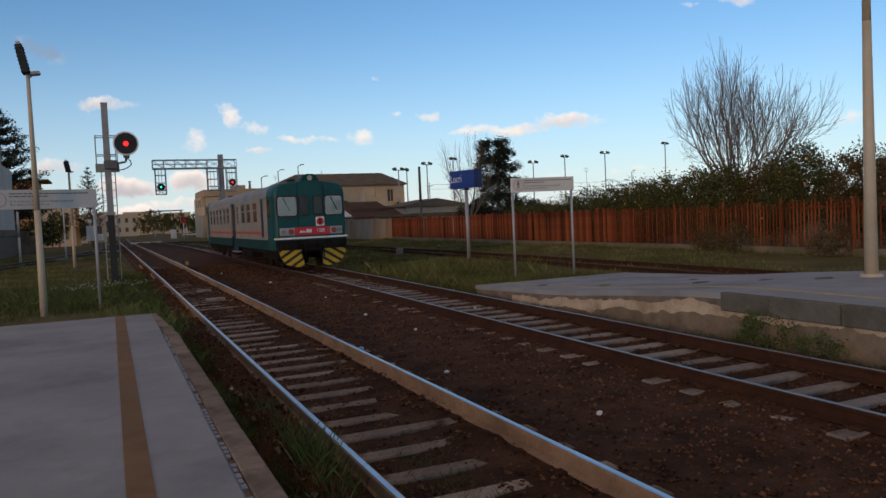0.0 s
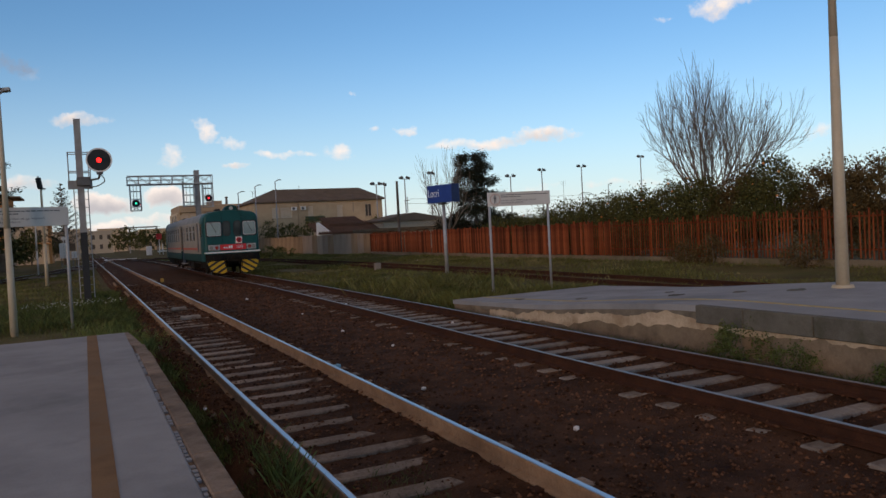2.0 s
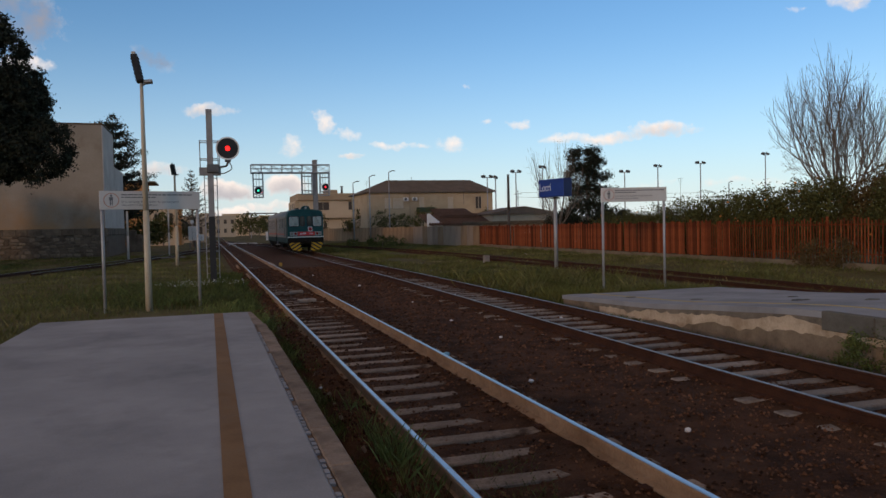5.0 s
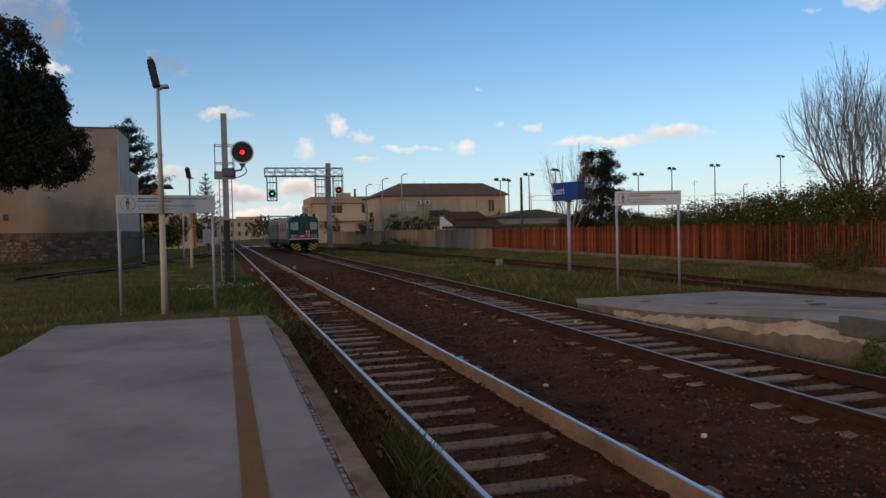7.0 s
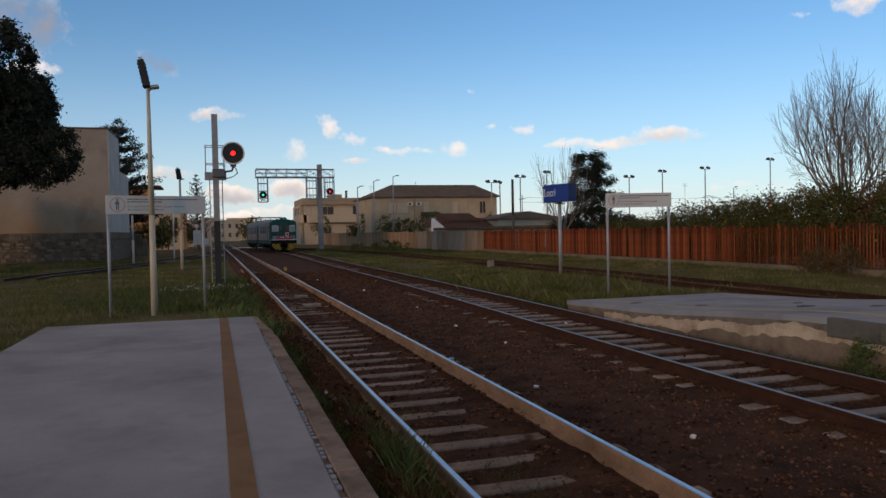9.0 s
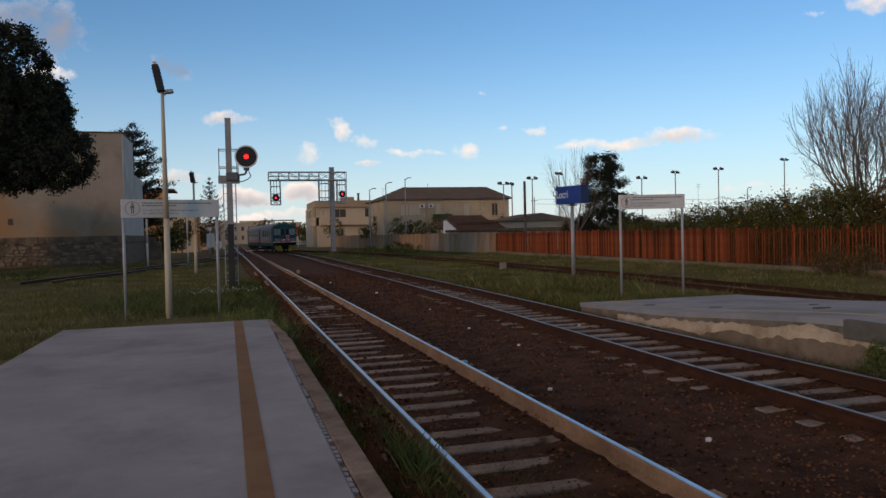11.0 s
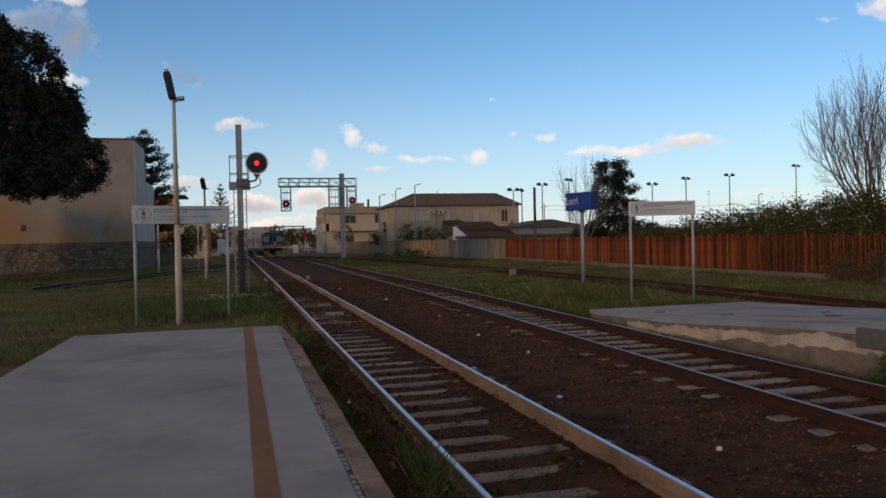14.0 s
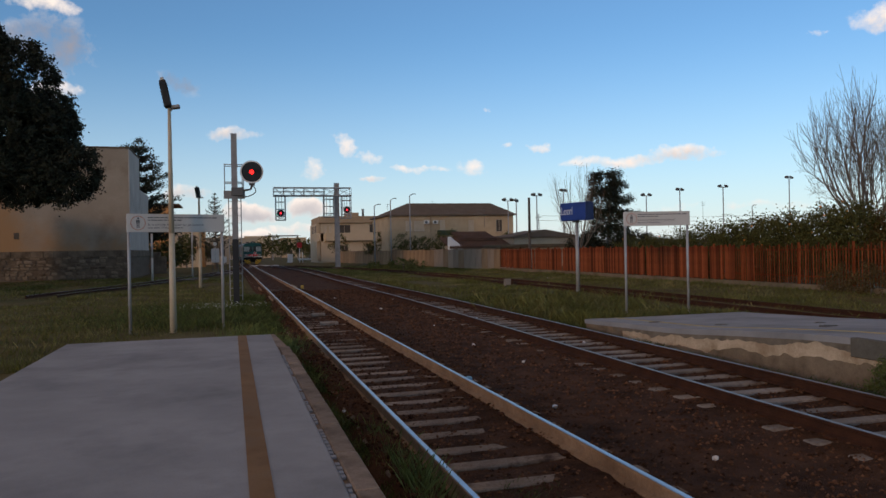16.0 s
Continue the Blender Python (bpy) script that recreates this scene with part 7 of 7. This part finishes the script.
def make_train():
    t = thing("railcar", Matrix(), "teal and cream diesel railcar with yellow striped plough plates", "train")

    def shell(y0, y1, half, name, mat, label="", cap0=False, cap1=False, parent=t):
        prof = half + [(-x, z) for x, z in half[::-1][1:]]
        bm = new_bm()
        r0 = [bm.verts.new((x, y0, z)) for x, z in prof]
        r1 = [bm.verts.new((x, y1, z)) for x, z in prof]
        for k in range(len(prof) - 1):
            bm.faces.new((r0[k], r0[k + 1], r1[k + 1], r1[k]))
        bm.faces.new((r0[-1], r0[0], r1[0], r1[-1]))
        if cap0:
            bm.faces.new(r0)
        if cap1:
            bm.faces.new(r1[::-1])
        return part(name, bm, mat, parent, label)

    # rounded cab end: the outline shrinks towards the face
    def cab(y_face, s, name):
        bm = new_bm()
        rings = []
        for d, inset in ((0.0, 0.13), (0.04, 0.07), (0.13, 0.025), (0.32, 0.0), (1.35, 0.0)):
            half = [(max(x - inset, 0.0) if x > 0 else 0.0, z - (inset * 0.4 if z > 3.3 else 0)) for x, z in train_section()]
            prof = half + [(-x, z) for x, z in half[::-1][1:]]
            rings.append([bm.verts.new((x, y_face + s * d, z)) for x, z in prof])
        n = len(rings[0])
        for a, b in zip(rings, rings[1:]):
            for k in range(n):
                f = bm.faces.new((a[k], b[k], b[(k + 1) % n], a[(k + 1) % n]))
        bm.faces.new(rings[0])
        return part(name, bm, "teal", t, "teal painted cab end")

    for y_face, s in ((0.0, 1), (TL, -1)):
        c = cab(y_face, s, "cab")

        def on_face(name, x0, x1, z0, z1, out, mat, bev=0.02, depth=0.05, parent=c, label=""):
            bm = new_bm()
            a, b = sorted((y_face - s * out, y_face - s * (out - depth)))
            box(bm, x0, x1, a, b, z0, z1, bev)
            return part(name, bm, mat, parent, label)

        for x0, x1 in ((-1.27, -0.56), (0.60, 1.25)):
            fr = plate(c, "windscreen_frame", rounded(x0 - 0.065, x1 + 0.065, 2.075, 2.905, 0.14), y_face - s * 0.02, y_face + s * 0.03, "black")
            plate(fr, "windscreen_rim", rounded(x0 - 0.012, x1 + 0.012, 2.128, 2.852, 0.10), y_face - s * 0.027, y_face, "zinc", "bright metal rim")
            plate(fr, "windscreen", rounded(x0 + 0.02, x1 - 0.02, 2.16, 2.82, 0.08), y_face - s * 0.032, y_face, "screen", "windscreen with a pale sky reflection in its colour")
            bm = new_bm()
            tube(bm, (x0 + 0.2, y_face - s * 0.045, 2.84), (x0 + 0.46, y_face - s * 0.045, 2.3), 0.012, 0.012, 5)
            part("wiper", bm, "black", c)
        for x0, x1 in ((-0.42, -0.10), (0.14, 0.46)):
            fr = plate(c, "gangway_window_frame", rounded(x0 - 0.045, x1 + 0.045, 2.09, 2.91, 0.17), y_face - s * 0.014, y_face + s * 0.03, "black")
            plate(fr, "gangway_window", rounded(x0, x1, 2.14, 2.86, 0.14), y_face - s * 0.022, y_face, "win_glass")
        for x in (-0.5, 0.54):
            bm = new_bm()
            box(bm, x - 0.008, x + 0.008, y_face - s * 0.012 - 0.01, y_face - s * 0.012 + 0.01, 1.5, 3.3)
            part("gangway_seam", bm, "teal_low", c)
        # tail board with a red cross disc
        tb = on_face("tail_board", 0.18, 0.52, 1.69, 2.05, 0.05, "white", 0.01, 0.03)
        bm = new_bm()
        disc(bm, (0.35, y_face - s * 0.056, 1.87), (0, 1, 0), 0.145, 0.012, 24)
        td = part("tail_disc", bm, "red_panel", tb, "red tail disc")
        bm = new_bm()
        for k in (-1, 1):
            box(bm, -0.02, 0.02, -0.008, 0.008, -0.12, 0.12, 0.0, Matrix.Translation((0.35, y_face - s * 0.062, 1.87)) @ Matrix.Rotation(k * 0.5, 4, "Y"))
        part("tail_cross", bm, "black", td)
        on_face("number_panel", -0.64, 0.72, 1.36, 1.66, 0.015, "red_panel", 0.005, 0.03, c, "red number panel")
        bm = new_bm()
        for x0, x1, h in ((-0.46, -0.38, 0.08), (-0.36, -0.31, 0.08), (-0.29, -0.23, 0.06), (-0.20, -0.11, 0.14), (-0.09, 0.0, 0.14)):
            box(bm, x0, x1, y_face - s * 0.022 - 0.004, y_face - s * 0.022 + 0.004, 1.45, 1.45 + h)
        part("class_mark", bm, "letter", c, "pale class mark on the red panel")
        ob = new("number", text_mesh("1200", 0.20, "letter"))
        ob.parent = c
        ob.matrix_basis = Matrix.Translation((0.20 if s > 0 else 0.60, y_face - s * 0.018, 1.45)) @ Matrix.Rotation(0 if s > 0 else math.pi, 4, "Z") @ Matrix.Rotation(radians(90), 4, "X") @ Matrix.Diagonal((0.85, 1, 1, 1))
        tagged(ob, "pale running number")
        for sx in (-1, 1):
            a, b = (0.66, 1.24) if sx < 0 else (0.74, 1.24)
            lp = on_face("lamp_panel", sx * a, sx * b, 1.36, 1.66, 0.018, "zinc", 0.01, 0.03)
            for x, mt, nm in ((sx * (b - 0.15), "lens_white", "headlight"), (sx * (a + 0.15), "lens_red", "tail_light")):
                bm = new_bm()
                disc(bm, (x, y_face - s * 0.03, 1.51), (0, 1, 0), 0.10, 0.04, 20)
                part(nm, bm, mt, lp)
        bm = new_bm()
        box(bm, -TW - 0.01, TW + 0.01, min(y_face - s * 0.03, y_face + s * 0.1), max(y_face - s * 0.03, y_face + s * 0.1), 1.215, 1.285, 0.01)
        part("bumper_strip", bm, "white", c, "white bumper strip")
        bm = new_bm()
        box(bm, -1.36, 1.36, min(y_face + s * 0.02, y_face + s * 0.3), max(y_face + s * 0.02, y_face + s * 0.3), 0.72, 1.19, 0.03)
        part("buffer_beam", bm, "bogie", t, "grimy dark buffer beam")
        bm = new_bm()
        box(bm, -1.40, 1.40, min(y_face - s * 0.02, y_face + s * 0.3), max(y_face - s * 0.02, y_face + s * 0.3), 0.74, 1.19, 0.04)
        part("apron", bm, "bogie", t, "black apron below the bumper strip")
        for sx in (-0.87, 0.87):
            bm = new_bm()
            disc(bm, (sx, y_face - s * 0.28, 1.0), (0, 1, 0), 0.19, 0.04, 20)
            tube(bm, (sx, y_face - s * 0.26, 1.02), (sx, y_face + s * 0.1, 1.02), 0.09, 0.11, 12)
            part("buffer", bm, "bogie", t)
        bm = new_bm()
        box(bm, -0.05, 0.05, min(y_face - s * 0.3, y_face), max(y_face - s * 0.3, y_face), 0.88, 1.04, 0.02)
        for x in (-0.45, -0.3, 0.3, 0.42):
            tube(bm, (x, y_face - s * 0.08, 0.95), (x + 0.02, y_face - s * 0.14, 0.5), 0.025, 0.02, 6)
        part("coupling", bm, "bogie", t)
        # striped plough plates
        for sx in (-1, 1):
            outline = [(0.36, 0.16), (0.62, 0.13), (1.06, 0.24), (1.26, 0.50), (1.34, 0.80), (0.42, 0.80)]
            pl = plate(t, "plough_plate", [(sx * x, z) for x, z in outline], y_face - s * 0.10, y_face + s * 0.05, "black", "black and yellow striped plough plate")
            for k in range(4):
                # bands rise towards the middle of the train
                lo, hi = 0.46 + k * 0.30, 0.46 + k * 0.30 + 0.17
                band = clip_band(outline, 0.62, lo, hi)
                if len(band) > 2:
                    plate(pl, "yellow_stripe", [(sx * x, z) for x, z in band], y_face - s * 0.112, y_face - s * 0.09, "yellow", "yellow warning stripe")
        # roof lamp housing
        bm = new_bm()
        y0, y1 = sorted((y_face + s * 0.12, y_face + s * 0.85))
        pr = [(-0.42, 3.40), (0.42, 3.40), (0.26, 3.68), (0.1, 3.74), (-0.1, 3.74), (-0.26, 3.68)]
        fr = [bm.verts.new((x + 0.05, y0, z)) for x, z in pr]
        bk = [bm.verts.new((x + 0.05, y1, z - (0.04 if z > 3.6 else 0))) for x, z in pr]
        bm.faces.new(fr)
        bm.faces.new(bk[::-1])
        for k in range(6):
            bm.faces.new((fr[k], fr[(k + 1) % 6], bk[(k + 1) % 6], bk[k]))
        rl = part("roof_lamp_housing", bm, "teal_low", t)
        bm = new_bm()
        disc(bm, (0.05, y_face + s * 0.10, 3.58), (0, 1, 0), 0.10, 0.06, 20)
        part("roof_headlight", bm, "lens_white", rl)
        bm = new_bm()
        for k in range(2):
            tube(bm, (-0.55 - 0.12 * k, y_face - s * 0.0 + s * 0.2, 3.51), (-0.6 - 0.12 * k, y_face + s * 0.75, 3.51), 0.06, 0.045, 10)
        part("horn", bm, "black", t)

    # body sides with window openings
    wins = []
    y = 1.9
    door_ys = [(9.6, 11.0)]
    for k in range(3):
        wins.append((3.55 + k * 1.58, 4.65 + k * 1.58))
    wins.append((8.55, 9.15))
    for k in range(6):
        wins.append((11.6 + k * 1.42, 12.6 + k * 1.42))
    for sx in (-1, 1):
        m = Matrix.Rotation(radians(90), 4, "Z")
        for z0, z1, mat, nm, lab, holes in (
                (1.28, 2.95, "cream_side", "side_wall", "cream upper body side", [(a, b, 1.92, 2.80) for a, b in wins] + [(2.15, 2.75, 1.28, 2.9)] + [(a, b, 1.28, 2.92) for a, b in door_ys]),
                (0.80, 1.28, "teal_low", "side_skirt", "dark teal lower side", [(a, b, 0.80, 1.28) for a, b in door_ys])):
            bm = new_bm()
            wall_cells(bm, 1.35, TL - 1.35, z0, z1, TW - 0.06, TW, holes)
            bmesh.ops.transform(bm, matrix=Matrix.Rotation(radians(90), 4, "Z") if sx < 0 else Matrix.Rotation(radians(90), 4, "Z") @ Matrix.Diagonal((1, -1, 1, 1)), verts=bm.verts)
            part(nm, bm, mat, t, lab)
        X0, X1 = sorted((sx * (TW - 0.045), sx * (TW - 0.03)))
        for a, b in wins:
            bm = new_bm()
            box(bm, X0, X1, a, b, 1.92, 2.80)
            w = part("side_window", bm, "win_glass", t)
            bm = new_bm()
            xa, xb = sorted((sx * (TW - 0.03), sx * (TW + 0.006)))
            for ya, yb, za, zb in ((a, a + 0.035, 1.92, 2.8), (b - 0.035, b, 1.92, 2.8), (a, b, 1.92, 1.95), (a, b, 2.77, 2.8), (a, b, 2.44, 2.48)):
                box(bm, xa, xb, ya, yb, za, zb)
            part("window_frame", bm, "zinc", w)
        for a, b in door_ys:
            bm = new_bm()
            xa, xb = sorted((sx * (TW - 0.12), sx * (TW - 0.08)))
            box(bm, xa, xb, a, (a + b) / 2 - 0.02, 0.55, 2.92, 0.01)
            box(bm, xa, xb, (a + b) / 2 + 0.02, b, 0.55, 2.92, 0.01)
            d = part("folding_door", bm, "blue_door", t, "dark blue folding passenger door")
            for u in (a + 0.13, (a + b) / 2 + 0.15):
                bm = new_bm()
                xa2, xb2 = sorted((sx * (TW - 0.085), sx * (TW - 0.07)))
                box(bm, xa2, xb2, u, u + 0.42, 1.5, 2.7)
                part("door_glass", bm, "win_glass", d)
            bm = new_bm()
            xa3, xb3 = sorted((sx * (TW - 0.25), sx * (TW + 0.02)))
            box(bm, xa3, xb3, a, b, 0.50, 0.55)
            part("step", bm, "zinc", t)
        bm = new_bm()
        xa, xb = sorted((sx * (TW - 0.05), sx * (TW - 0.03)))
        box(bm, xa, xb, 2.15, 2.75, 1.28, 2.9)
        part("crew_door", bm, "blue_door", t, "narrow dark crew door")
        bm = new_bm()
        xa, xb = sorted((sx * (TW - 0.01), sx * (TW + 0.006)))
        for a, b in ((2.78, 9.58), (11.02, TL - 1.36)):
            box(bm, xa, xb, a, b, 1.42, 1.53)
        part("red_stripe", bm, "red_line", t, "thin red line along the side")
        bm = new_bm()
        for a, b in ((1.36, 9.58), (11.02, TL - 1.36)):
            box(bm, xa, xb, a, b, 1.20, 1.30)
        part("white_stripe", bm, "cream_side", t)
        for a, b in ((0.75, 1.3), (TL - 1.3, TL - 0.75)):
            bm = new_bm()
            box(bm, min(sx * (TW - 0.02), sx * (TW + 0.008)), max(sx * (TW - 0.02), sx * (TW + 0.008)), a, b, 2.1, 2.82, 0.005)
            part("cab_side_window", bm, "win_glass", t)
    # roof
    half = [(TW, 2.95)] + train_section()[2:]
    shell(1.35, TL - 1.35, half, "roof", "roof_grey", "grey curved roof")
    for k in range(5):
        y = 3.2 + k * 3.6
        for x0, x1, ya, yb, zt in ((-0.7, -0.25, y, y + 0.7, 3.55), (0.3, 0.7, y + 0.9, y + 1.4, 3.53)):
            bm = new_bm()
            box(bm, x0, x1, ya, yb, 3.38, zt, 0.04)
            part("roof_vent", bm, "roof_grey", t)
    # underframe, bogies and wheels
    bm = new_bm()
    box(bm, -1.2, 1.2, 0.3, TL - 0.3, 0.62, 0.84)
    for y0, y1, z0 in ((6.4, 7.9, 0.32), (8.2, 9.3, 0.38), (11.4, 13.2, 0.30), (13.5, 14.6, 0.36)):
        box(bm, -1.25, 1.25, y0, y1, z0, 0.66, 0.04)
    part("underframe", bm, "bogie", t, "grimy underframe with engine and tanks")
    for yc in (3.2, TL - 3.2):
        bm = new_bm()
        box(bm, -0.95, 0.95, yc - 0.2, yc + 0.2, 0.42, 0.62, 0.03)
        for x in (-0.98, 0.98):
            box(bm, x - 0.06, x + 0.06, yc - 1.5, yc + 1.5, 0.36, 0.60, 0.03)
        bg = part("bogie", bm, "bogie", t)
        for x in (-0.98, 0.98):
            for q in (-1.2, 1.2):
                bm = new_bm()
                box(bm, x - 0.1, x + 0.1, yc + q - 0.16, yc + q + 0.16, 0.3, 0.62, 0.03)
                part("axle_box", bm, "bogie", bg)
        for q in (-1.2, 1.2):
            bm = new_bm()
            for x in (-0.75, 0.75):
                disc(bm, (x, yc + q, 0.455), (1, 0, 0), 0.455, 0.12, 28)
            tube(bm, (-0.75, yc + q, 0.455), (0.75, yc + q, 0.455), 0.08, 0.08, 10)
            part("wheelset", bm, "bogie", bg)
    # floor seen through the glass
    bm = new_bm()
    box(bm, -1.3, 1.3, 1.4, TL - 1.4, 0.84, 0.90)
    part("floor_panel", bm, "bogie", t)
    return t


def motions():
    rows = []
    table = [(0.0, 28.9), (1.0, 34.9), (2.0, 40.8), (3.0, 47.3), (4.0, 53.8), (4.7, 58.2), (5.8, 65.9), (7.0, 73.6), (8.0, 79.2), (9.0, 84.3), (10.2, 90.3), (11.5, 96.3), (12.5, 101.3), (13.5, 107.0), (14.5, 113.3), (15.3, 118.6), (16.0, 123.8)]
    for t, y in table:
        ya, yb = y + 3.2, y + TL - 3.2
        xa, xb = curve(AX2, ya), curve(AX2, yb)
        a = math.atan2(xb - xa, yb - ya)
        rows.append((t, Matrix.Translation((xa - 3.2 * math.sin(a), ya - 3.2 * math.cos(a), 0.0)) @ Matrix.Rotation(-a, 4, "Z")))
    walk(railcar, rows)
    base = pose(5.46, -0.52, 5.96)
    swung = base @ Matrix.Rotation(radians(-48), 4, "Y")
    walk(filter_vane, [(0.0, base), (10.0, base), (10.4, swung), (16.0, swung)])


railcar = make_train()
motions()
